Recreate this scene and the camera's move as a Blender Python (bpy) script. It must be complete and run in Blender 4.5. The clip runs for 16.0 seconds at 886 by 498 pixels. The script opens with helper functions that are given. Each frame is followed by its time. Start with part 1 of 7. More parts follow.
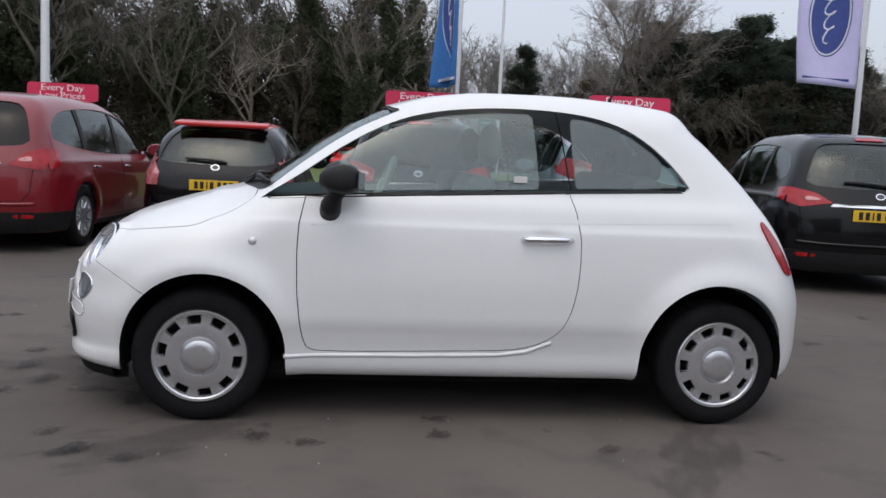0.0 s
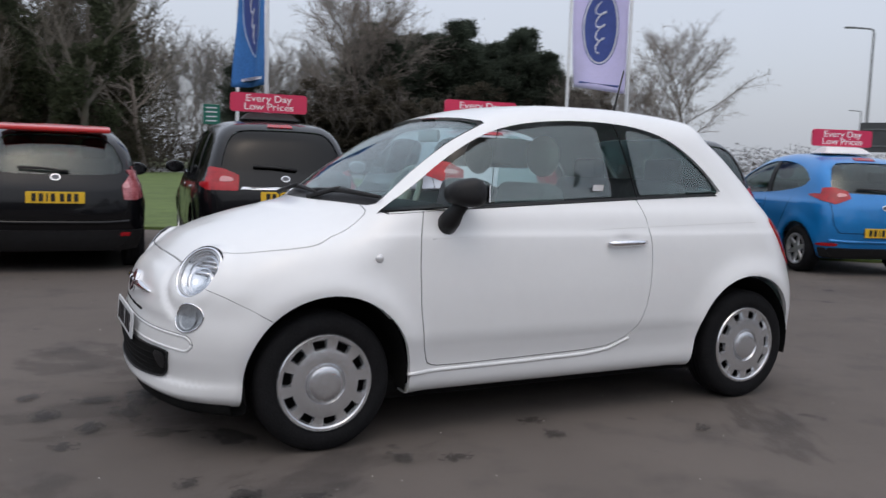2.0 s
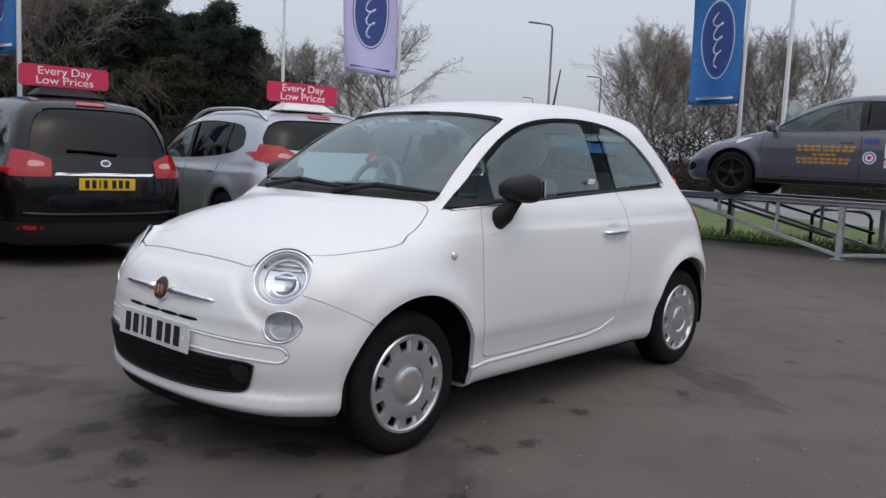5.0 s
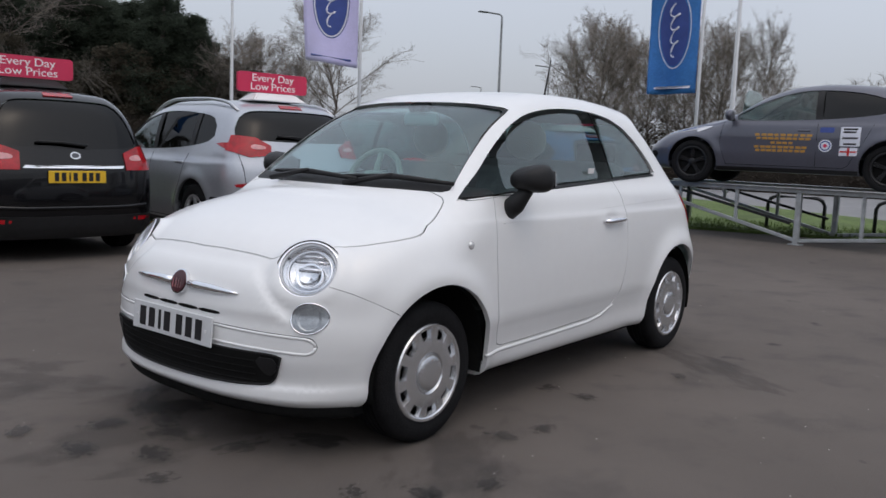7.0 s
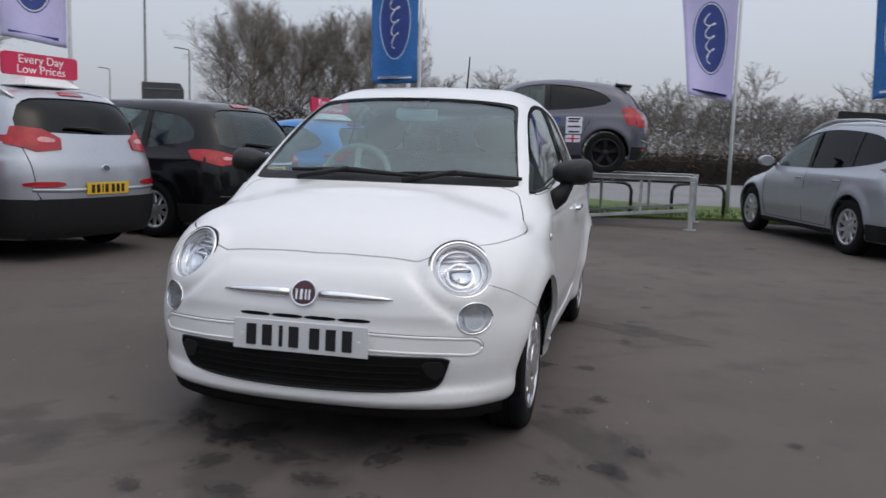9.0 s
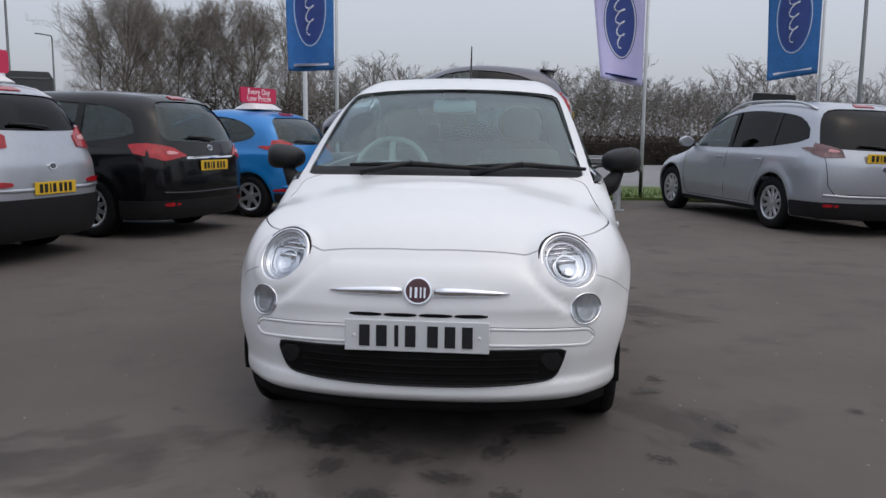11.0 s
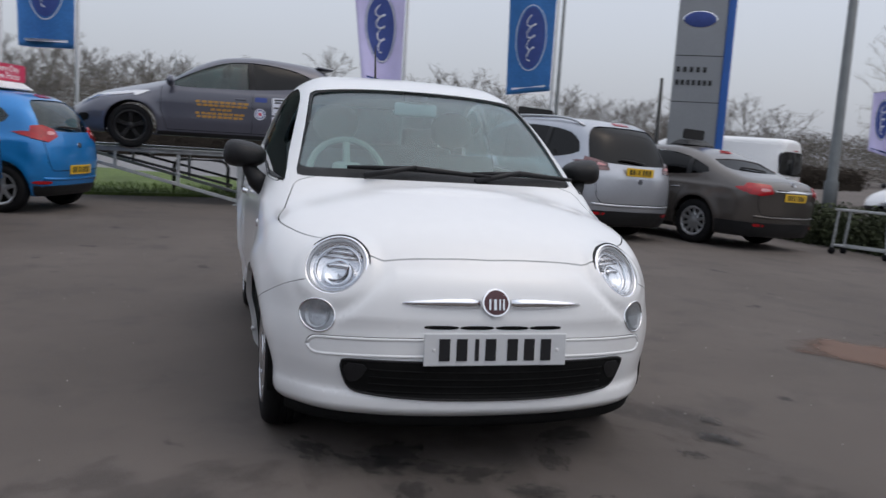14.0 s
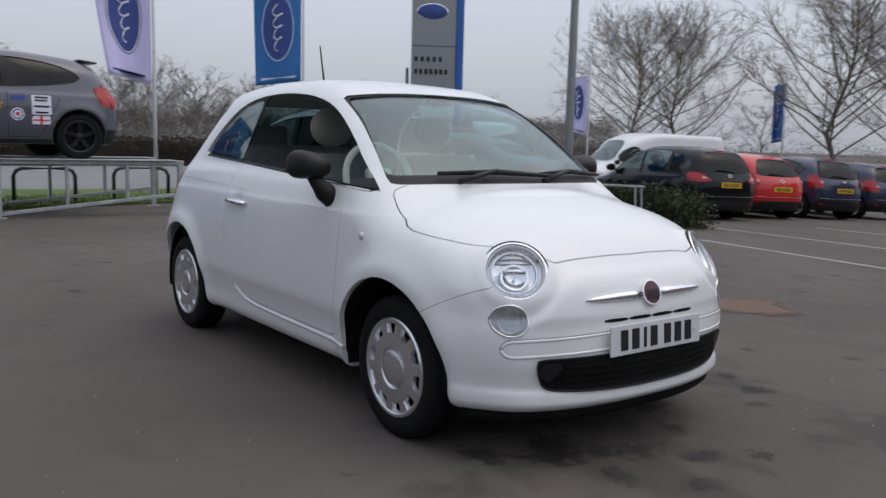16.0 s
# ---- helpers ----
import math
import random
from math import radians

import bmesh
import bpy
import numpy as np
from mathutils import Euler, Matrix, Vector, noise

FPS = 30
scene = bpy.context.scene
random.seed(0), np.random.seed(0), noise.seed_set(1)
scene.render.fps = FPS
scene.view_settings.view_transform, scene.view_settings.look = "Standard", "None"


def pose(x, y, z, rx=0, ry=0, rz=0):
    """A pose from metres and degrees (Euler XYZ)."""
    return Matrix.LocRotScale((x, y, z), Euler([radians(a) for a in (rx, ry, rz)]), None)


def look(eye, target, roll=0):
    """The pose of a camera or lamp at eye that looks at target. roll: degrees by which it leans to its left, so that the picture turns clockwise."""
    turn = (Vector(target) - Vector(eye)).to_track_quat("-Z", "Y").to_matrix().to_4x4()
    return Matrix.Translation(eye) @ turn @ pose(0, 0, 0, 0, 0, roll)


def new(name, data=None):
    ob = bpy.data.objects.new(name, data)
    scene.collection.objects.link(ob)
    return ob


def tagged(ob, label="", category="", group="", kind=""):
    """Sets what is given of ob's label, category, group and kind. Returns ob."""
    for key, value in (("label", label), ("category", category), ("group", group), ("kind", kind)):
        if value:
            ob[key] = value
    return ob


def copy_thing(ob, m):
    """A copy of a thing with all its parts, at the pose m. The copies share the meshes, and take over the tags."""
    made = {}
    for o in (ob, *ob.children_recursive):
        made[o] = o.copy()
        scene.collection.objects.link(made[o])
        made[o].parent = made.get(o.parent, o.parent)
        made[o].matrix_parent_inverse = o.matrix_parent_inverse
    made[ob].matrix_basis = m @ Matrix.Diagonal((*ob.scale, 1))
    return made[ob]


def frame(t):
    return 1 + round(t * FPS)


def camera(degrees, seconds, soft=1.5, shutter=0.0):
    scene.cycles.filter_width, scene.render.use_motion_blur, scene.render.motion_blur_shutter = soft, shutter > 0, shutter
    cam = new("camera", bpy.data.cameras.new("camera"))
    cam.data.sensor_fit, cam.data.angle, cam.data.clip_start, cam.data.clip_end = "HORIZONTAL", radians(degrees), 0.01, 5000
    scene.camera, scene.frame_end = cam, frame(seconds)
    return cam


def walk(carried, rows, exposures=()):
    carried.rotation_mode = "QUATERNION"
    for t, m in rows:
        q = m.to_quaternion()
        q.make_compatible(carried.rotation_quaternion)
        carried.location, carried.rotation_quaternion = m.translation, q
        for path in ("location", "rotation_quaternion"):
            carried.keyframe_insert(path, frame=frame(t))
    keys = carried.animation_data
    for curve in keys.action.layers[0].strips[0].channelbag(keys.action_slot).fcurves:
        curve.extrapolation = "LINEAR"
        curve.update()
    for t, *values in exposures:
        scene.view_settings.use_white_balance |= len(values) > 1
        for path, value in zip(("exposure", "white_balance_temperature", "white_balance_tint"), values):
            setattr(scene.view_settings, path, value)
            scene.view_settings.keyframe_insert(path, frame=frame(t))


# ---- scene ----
cam = camera(55.9, 16.0, soft=1.5, shutter=0.4)
PATH = [
    (0, (-0.596, -4.3, 1.168), (-0.341, -2.329, 0.949), 2.8),
    (0.5, (-0.874, -4.295, 1.178), (-0.503, -2.343, 0.951), 3.9),
    (1, (-1.347, -4.154, 1.17), (-0.805, -2.241, 0.948), 3.7),
    (1.5, (-1.765, -4.1, 1.196), (-1.035, -2.251, 0.98), 3.7),
    (2, (-2.232, -3.872, 1.164), (-1.328, -2.099, 0.966), 1.9),
    (2.5, (-2.595, -3.717, 1.187), (-1.491, -2.061, 0.987), 2.5),
    (3, (-2.92, -3.545, 1.177), (-1.736, -1.945, 0.978), 1.5),
    (3.5, (-3.225, -3.318, 1.18), (-1.925, -1.811, 0.984), 2.6),
    (4, (-3.367, -3.13, 1.182), (-2.007, -1.68, 0.966), 2.1),
    (4.5, (-3.431, -3.031, 1.182), (-1.995, -1.657, 0.962), 2.3),
    (7, (-3.666, -2.798, 1.176), (-2.111, -1.564, 0.935), 2.2),
    (7.5, (-3.888, -2.46, 1.152), (-2.202, -1.413, 0.912), 1.2),
    (8, (-4.196, -2.07, 1.185), (-2.4, -1.226, 0.937), 2.9),
    (8.5, (-4.34, -1.63, 1.15), (-2.476, -0.947, 0.913), 1.0),
    (9, (-4.554, -1.196, 1.165), (-2.627, -0.72, 0.918), 1.7),
    (9.5, (-4.654, -0.801, 1.162), (-2.7, -0.46, 0.904), -1.1),
    (10, (-4.742, -0.498, 1.186), (-2.776, -0.252, 0.914), -0.4),
    (12.5, (-4.631, -0.263, 1.182), (-2.655, -0.125, 0.906), 1.1),
    (13, (-4.672, 0.077, 1.185), (-2.695, -0.069, 0.921), 2.4),
    (13.5, (-4.597, 0.468, 1.159), (-2.634, 0.179, 0.91), 2.8),
    (14, (-4.499, 0.956, 1.168), (-2.588, 0.427, 0.913), 3.6),
    (14.5, (-4.331, 1.395, 1.141), (-2.493, 0.645, 0.897), 1.5),
    (15, (-4.209, 1.874, 1.155), (-2.465, 0.923, 0.922), 1.8),
    (15.5, (-3.977, 2.189, 1.154), (-2.294, 1.139, 0.898), 1.2),
    (16, (-3.819, 2.533, 1.167), (-2.233, 1.34, 0.914), 1.5),
]
walk(cam, [(t, look(eye, target, roll)) for t, eye, target, roll in PATH],
     [(0, 0.12), (2.5, 0.05), (4.7, 0.0), (7, -0.07), (16, -0.07)])

# ---- world and light ----
world = bpy.data.worlds.new("overcast_sky")
scene.world = world
world.use_nodes = True
wn, wl = world.node_tree.nodes, world.node_tree.links
wn.clear()
w_out = wn.new("ShaderNodeOutputWorld")
w_sky = wn.new("ShaderNodeTexSky")
w_sky.sky_type, w_sky.sun_disc = "NISHITA", False
w_sky.sun_elevation, w_sky.sun_rotation = radians(65), radians(209)
w_sky.air_density, w_sky.dust_density = 1.0, 6.0
w_bg1 = wn.new("ShaderNodeBackground")
w_bg1.inputs[1].default_value = 0.05
w_bg2 = wn.new("ShaderNodeBackground")
w_bg2.inputs[1].default_value = 0.83
w_co = wn.new("ShaderNodeTexCoord")
w_sep = wn.new("ShaderNodeSeparateXYZ")
w_ramp = wn.new("ShaderNodeValToRGB")
w_noise = wn.new("ShaderNodeTexNoise")
w_noise.inputs["Scale"].default_value, w_noise.inputs["Detail"].default_value = 1.6, 5.0
w_mix = wn.new("ShaderNodeMix")
w_mix.data_type, w_mix.blend_type = "RGBA", "MULTIPLY"
w_mix.inputs["Factor"].default_value = 0.16
w_add = wn.new("ShaderNodeAddShader")
w_ramp.color_ramp.elements[0].position, w_ramp.color_ramp.elements[0].color = 0.0, (0.540, 0.572, 0.645, 1)
w_ramp.color_ramp.elements[1].position, w_ramp.color_ramp.elements[1].color = 0.9, (0.97, 1.03, 1.165, 1)
e_mid = w_ramp.color_ramp.elements.new(0.16)
e_mid.color = (0.66, 0.695, 0.78, 1)
wl.new(w_co.outputs["Generated"], w_sep.inputs[0])
wl.new(w_sep.outputs["Z"], w_ramp.inputs["Fac"])
wl.new(w_co.outputs["Generated"], w_noise.inputs["Vector"])
wl.new(w_ramp.outputs["Color"], w_mix.inputs["A"])
wl.new(w_noise.outputs["Fac"], w_mix.inputs["B"])
wl.new(w_mix.outputs["Result"], w_bg2.inputs["Color"])
wl.new(w_sky.outputs["Color"], w_bg1.inputs["Color"])
wl.new(w_bg1.outputs[0], w_add.inputs[0])
wl.new(w_bg2.outputs[0], w_add.inputs[1])
wl.new(w_add.outputs[0], w_out.inputs["Surface"])
sun = new("sun", bpy.data.lights.new("sun", "SUN"))
sun.data.energy, sun.data.angle, sun.data.color = 0.38, radians(110), (1.0, 0.97, 0.92)
sun.matrix_world = look((-2.5, -4.5, 11), (0, 0, 0))

# ---- materials ----


def mat(name, color, rough=0.5, metal=0.0, coat=0.0, var=0.0, scale=8.0, bump=0.0, bump_scale=60.0, trans=0.0, ior=1.45, spec=0.5, emit=None, tint=None, obj=False):
    """A node material: base colour varied by two scales of noise, with a fine bump."""
    m = bpy.data.materials.new(name)
    m.use_nodes = True
    n, l = m.node_tree.nodes, m.node_tree.links
    b = n["Principled BSDF"]
    b.inputs["Base Color"].default_value = (*color, 1)
    b.inputs["Roughness"].default_value, b.inputs["Metallic"].default_value = rough, metal
    b.inputs["Coat Weight"].default_value, b.inputs["Coat Roughness"].default_value = coat, 0.04
    b.inputs["Transmission Weight"].default_value, b.inputs["IOR"].default_value = trans, ior
    b.inputs["Specular IOR Level"].default_value = spec
    if emit:
        b.inputs["Emission Color"].default_value, b.inputs["Emission Strength"].default_value = (*color, 1), emit
    co = n.new("ShaderNodeTexCoord")
    if var:
        n1, n2 = n.new("ShaderNodeTexNoise"), n.new("ShaderNodeTexNoise")
        n1.inputs["Scale"].default_value, n1.inputs["Detail"].default_value = scale, 6
        n2.inputs["Scale"].default_value, n2.inputs["Detail"].default_value = scale * 9, 4
        ad = n.new("ShaderNodeMath")
        ad.operation = "ADD"
        ramp = n.new("ShaderNodeMapRange")
        ramp.inputs["From Min"].default_value, ramp.inputs["From Max"].default_value = 0.7, 1.3
        mx = n.new("ShaderNodeMix")
        mx.data_type = "RGBA"
        dark = tuple(max(0, c * (1 - var)) for c in color)
        lite = tint or tuple(min(1, c * (1 + var)) for c in color)
        mx.inputs["A"].default_value, mx.inputs["B"].default_value = (*dark, 1), (*lite, 1)
        for q in (n1, n2):
            l.new(co.outputs["Object"], q.inputs["Vector"])
        l.new(n1.outputs["Fac"], ad.inputs[0])
        l.new(n2.outputs["Fac"], ad.inputs[1])
        l.new(ad.outputs[0], ramp.inputs["Value"])
        l.new(ramp.outputs[0], mx.inputs["Factor"])
        l.new(mx.outputs["Result"], b.inputs["Base Color"])
    if bump:
        n3, bp = n.new("ShaderNodeTexNoise"), n.new("ShaderNodeBump")
        n3.inputs["Scale"].default_value, n3.inputs["Detail"].default_value = bump_scale, 5
        bp.inputs["Strength"].default_value, bp.inputs["Distance"].default_value = bump, 0.01
        l.new(co.outputs["Object"], n3.inputs["Vector"])
        l.new(n3.outputs["Fac"], bp.inputs["Height"])
        l.new(bp.outputs["Normal"], b.inputs["Normal"])
    return m


def glass_mat(name, tint, gloss=0.05, rough=0.02, graze=0.75):
    """Thin tinted pane: part clear, part mirror, more so at a glancing view."""
    m = bpy.data.materials.new(name)
    m.use_nodes = True
    n, l = m.node_tree.nodes, m.node_tree.links
    n.clear()
    out, mx = n.new("ShaderNodeOutputMaterial"), n.new("ShaderNodeMixShader")
    tr, gl, lw = n.new("ShaderNodeBsdfTransparent"), n.new("ShaderNodeBsdfGlossy"), n.new("ShaderNodeLayerWeight")
    tr.inputs["Color"].default_value = (*tint, 1)
    gl.inputs["Roughness"].default_value = rough
    pw, ma = n.new("ShaderNodeMath"), n.new("ShaderNodeMath")
    pw.operation, ma.operation = "POWER", "MULTIPLY_ADD"
    pw.inputs[1].default_value = 4.0
    ma.inputs[1].default_value, ma.inputs[2].default_value = graze, gloss
    lw.inputs["Blend"].default_value = 0.5
    l.new(lw.outputs["Facing"], pw.inputs[0])
    l.new(pw.outputs[0], ma.inputs[0])
    l.new(ma.outputs[0], mx.inputs[0])
    l.new(tr.outputs[0], mx.inputs[1])
    l.new(gl.outputs[0], mx.inputs[2])
    l.new(mx.outputs[0], out.inputs["Surface"])
    return m


def leaf_mat(name, color, var=0.4, scale=0.3):
    """Thin leaves and twig masses: half of the light passes through."""
    m = bpy.data.materials.new(name)
    m.use_nodes = True
    n, l = m.node_tree.nodes, m.node_tree.links
    n.clear()
    out, mx, df, tr = n.new("ShaderNodeOutputMaterial"), n.new("ShaderNodeMixShader"), n.new("ShaderNodeBsdfDiffuse"), n.new("ShaderNodeBsdfTranslucent")
    co, n1, n2, ad, mr, cm = n.new("ShaderNodeTexCoord"), n.new("ShaderNodeTexNoise"), n.new("ShaderNodeTexNoise"), n.new("ShaderNodeMath"), n.new("ShaderNodeMapRange"), n.new("ShaderNodeMix")
    n1.inputs["Scale"].default_value, n2.inputs["Scale"].default_value = scale, scale * 7
    ad.operation, cm.data_type = "ADD", "RGBA"
    mr.inputs["From Min"].default_value, mr.inputs["From Max"].default_value = 0.7, 1.3
    cm.inputs["A"].default_value = (*[c * (1 - var) for c in color], 1)
    cm.inputs["B"].default_value = (*[c * (1 + var) for c in color], 1)
    for q in (n1, n2):
        l.new(co.outputs["Object"], q.inputs["Vector"])
    l.new(n1.outputs["Fac"], ad.inputs[0])
    l.new(n2.outputs["Fac"], ad.inputs[1])
    l.new(ad.outputs[0], mr.inputs["Value"])
    l.new(mr.outputs[0], cm.inputs["Factor"])
    for q in (df, tr):
        l.new(cm.outputs["Result"], q.inputs["Color"])
    mx.inputs[0].default_value = 0.5
    l.new(df.outputs[0], mx.inputs[1])
    l.new(tr.outputs[0], mx.inputs[2])
    l.new(mx.outputs[0], out.inputs["Surface"])
    return m


M = {}
M["white"] = mat("white_car_paint", (0.770, 0.778, 0.784), 0.32, coat=0.65, var=0.012, scale=2)
M["black_paint"] = mat("black_car_paint", (0.004, 0.004, 0.005), 0.20, spec=0.25, coat=0.35, var=0.3, scale=3)
M["red_paint"] = mat("red_car_paint", (0.20, 0.008, 0.014), 0.28, coat=0.7, var=0.06, scale=3)
M["bright_red"] = mat("bright_red_car_paint", (0.55, 0.022, 0.022), 0.3, coat=0.7, var=0.05, scale=3)
M["silver"] = mat("silver_car_paint", (0.43, 0.45, 0.49), 0.32, 0.6, coat=0.7, var=0.04, scale=3)
M["blue_paint"] = mat("blue_car_paint", (0.010, 0.20, 0.54), 0.3, 0.25, coat=0.7, var=0.05, scale=3)
M["grey_paint"] = mat("stealth_grey_car_paint", (0.085, 0.088, 0.115), 0.3, 0.2, coat=0.7, var=0.05, scale=3)
M["brown_paint"] = mat("bronze_grey_car_paint", (0.085, 0.075, 0.068), 0.3, 0.4, coat=0.7, var=0.05, scale=3)
M["navy_paint"] = mat("navy_car_paint", (0.02, 0.025, 0.06), 0.3, coat=0.7, var=0.05, scale=3)
M["plastic"] = mat("black_plastic", (0.013, 0.013, 0.014), 0.5, spec=0.35, var=0.25, scale=20, bump=0.15, bump_scale=300)
M["liner"] = mat("dark_liner", (0.006, 0.006, 0.006), 0.9, spec=0.2, var=0.3, scale=6)
M["rubber"] = mat("tyre_rubber", (0.009, 0.009, 0.010), 0.8, spec=0.2, var=0.3, scale=12, bump=0.3, bump_scale=120)
M["hubcap"] = mat("silver_hubcap", (0.66, 0.67, 0.69), 0.27, 0.85, var=0.06, scale=10)
M["alloy"] = mat("alloy_silver", (0.55, 0.56, 0.58), 0.3, 0.8, var=0.06, scale=10)
M["alloy_black"] = mat("black_alloy", (0.012, 0.012, 0.013), 0.35, 0.2, var=0.2, scale=10)
M["chrome"] = mat("chrome", (0.82, 0.82, 0.84), 0.08, 1.0)
M["glass"] = glass_mat("car_glass", (0.74, 0.84, 0.83), 0.09)
M["screen_glass"] = glass_mat("windscreen_glass", (0.70, 0.84, 0.84), 0.11, 0.02, 0.62)
M["privacy"] = glass_mat("dark_car_glass", (0.022, 0.026, 0.030), 0.035, 0.02, 0.35)
M["midglass"] = glass_mat("tinted_car_glass", (0.48, 0.58, 0.57), 0.06)
M["lens"] = glass_mat("clear_lens", (0.96, 0.97, 0.98), 0.03)
M["reflector"] = mat("lamp_reflector", (0.78, 0.79, 0.82), 0.22, 0.85, bump=0.2, bump_scale=24)
M["red_lens"] = mat("red_lamp_lens", (0.36, 0.006, 0.012), 0.18, spec=0.4, coat=0.5, var=0.45, scale=14)
M["facet"] = mat("lamp_facet", (0.74, 0.76, 0.79), 0.12, 1.0)
M["lamp_core"] = mat("pale_red_lamp_core", (0.66, 0.34, 0.35), 0.2, spec=0.3, var=0.3, scale=30)
M["fog_lens"] = mat("frosted_lamp_lens", (0.40, 0.42, 0.44), 0.28, 0.55, coat=0.8, var=0.25, scale=45, bump=0.2, bump_scale=90)
M["clear_lens"] = mat("pale_lamp_lens", (0.66, 0.66, 0.67), 0.12, 0.4, coat=1.0, var=0.2, scale=40)
M["smoked_lamp"] = mat("smoked_clear_lamp", (0.10, 0.03, 0.035), 0.15, 0.2, coat=0.8, var=0.7, scale=12, tint=(0.30, 0.16, 0.16))
M["fiesta_lamp"] = mat("rose_lamp_lens", (0.42, 0.02, 0.03), 0.15, spec=0.4, coat=0.8, var=0.6, scale=9, tint=(0.62, 0.22, 0.24))
M["seat"] = mat("grey_seat_cloth", (0.15, 0.15, 0.155), 0.9, var=0.2, scale=20, bump=0.3, bump_scale=200)
M["ivory"] = mat("ivory_trim", (0.55, 0.53, 0.47), 0.55, var=0.06, scale=8)
M["head_rest"] = mat("greige_head_rest", (0.26, 0.245, 0.22), 0.8, var=0.08, scale=10)
M["dark_trim"] = mat("dark_cabin_trim", (0.035, 0.036, 0.038), 0.7, var=0.2, scale=14)
M["plate_white"] = mat("white_number_plate", (0.62, 0.635, 0.65), 0.35, var=0.03, scale=20)
M["plate_yellow"] = mat("yellow_number_plate", (0.75, 0.47, 0.03), 0.35, var=0.05, scale=20)
M["ink"] = mat("black_ink", (0.012, 0.012, 0.014), 0.5)
M["badge_red"] = mat("dark_red_enamel", (0.060, 0.010, 0.016), 0.3, coat=0.3, var=0.3, scale=60)
M["sign_red"] = mat("red_sign_board", (0.62, 0.035, 0.10), 0.4, var=0.05, scale=6)
M["sign_white"] = mat("white_lettering", (0.85, 0.84, 0.84), 0.5)
M["white_plastic"] = mat("white_plastic", (0.75, 0.75, 0.76), 0.4, var=0.04, scale=10)
M["steel"] = mat("galvanised_steel", (0.40, 0.42, 0.43), 0.5, 0.4, var=0.25, scale=9, bump=0.1)
M["pole"] = mat("pale_pole_paint", (0.44, 0.45, 0.47), 0.45, 0.2, var=0.08, scale=6)
M["lamp_post"] = mat("grey_lamp_post", (0.13, 0.14, 0.145), 0.5, 0.4, var=0.15, scale=5)
M["black_metal"] = mat("black_painted_metal", (0.015, 0.016, 0.016), 0.5, var=0.2, scale=8)
M["flag_blue"] = mat("blue_flag_cloth", (0.040, 0.165, 0.44), 0.8, var=0.18, scale=3)
M["flag_lilac"] = mat("white_lilac_flag_cloth", (0.60, 0.56, 0.84), 0.8, var=0.06, scale=4)
M["navy"] = mat("navy_oval", (0.045, 0.075, 0.27), 0.7, var=0.15, scale=6)
M["flag_white"] = mat("white_print", (0.7, 0.72, 0.8), 0.8)
M["totem_grey"] = mat("grey_sign_panel", (0.28, 0.29, 0.31), 0.4, 0.3, var=0.05, scale=2)
M["totem_blue"] = mat("blue_sign_edge", (0.03, 0.12, 0.42), 0.4, var=0.05, scale=3)
M["yellow_ink"] = mat("gold_lettering", (0.42, 0.22, 0.04), 0.5)
M["wood_twig"] = mat("dark_woodland_twigs", (0.105, 0.094, 0.080), 0.95, var=0.3, scale=0.4)
M["bark"] = mat("grey_brown_bark", (0.13, 0.11, 0.095), 0.95, var=0.35, scale=5, bump=0.5, bump_scale=30)
M["twig"] = mat("bare_twigs", (0.21, 0.186, 0.166), 0.95, var=0.25, scale=0.6)
# distance haze is put into the colour of these far twigs
M["haze_twig"] = mat("haze_lightened_twigs", (0.205, 0.192, 0.180), 0.95, var=0.25, scale=0.2)
# pine, scrub, ivy and wood_twig are lightened a little for distance haze
M["pine"] = leaf_mat("dark_evergreen", (0.060, 0.074, 0.056), 0.45, 0.25)
M["scrub"] = leaf_mat("woodland_scrub", (0.090, 0.080, 0.062), 0.35, 0.3)
M["ivy"] = leaf_mat("ivy_green", (0.066, 0.076, 0.048), 0.45, 0.6)
M["hedge"] = mat("clipped_hedge", (0.040, 0.050, 0.022), 0.9, var=0.5, scale=2.0)
M["far_hedge"] = leaf_mat("brown_far_hedge", (0.072, 0.062, 0.053), 0.2, 0.4)
# brown raised in tone so that the bank looks veiled by haze
M["far_bank"] = leaf_mat("haze_toned_winter_bank", (0.185, 0.170, 0.152), 0.25, 0.10)
M["grass"] = mat("mown_grass", (0.088, 0.128, 0.034), 0.95, var=0.35, scale=0.9, bump=0.6, bump_scale=60)
M["blade"] = mat("grass_blades", (0.092, 0.138, 0.036), 0.9, var=0.4, scale=1.5)
M["road"] = mat("pale_road_tarmac", (0.20, 0.20, 0.205), 0.9, var=0.12, scale=0.5, bump=0.3)
M["field"] = mat("far_field", (0.10, 0.12, 0.06), 0.95, var=0.2, scale=0.05)
M["line_paint"] = mat("worn_white_line", (0.40, 0.40, 0.40), 0.8, var=0.3, scale=6)
M["sign_green"] = mat("green_road_sign", (0.01, 0.13, 0.10), 0.5, var=0.05, scale=3)
M["closing_wall"] = mat("unseen_wall_grey", (0.10, 0.10, 0.105), 0.6, var=0.2, scale=1.5)
M["sign_back"] = mat("dark_sign_back", (0.055, 0.058, 0.062), 0.6, 0.2, var=0.15, scale=2)
M["smoke"] = mat("grey_badge_enamel", (0.09, 0.095, 0.11), 0.3, 0.3)
M["chip"] = mat("pale_grit", (0.4, 0.38, 0.36), 0.9)


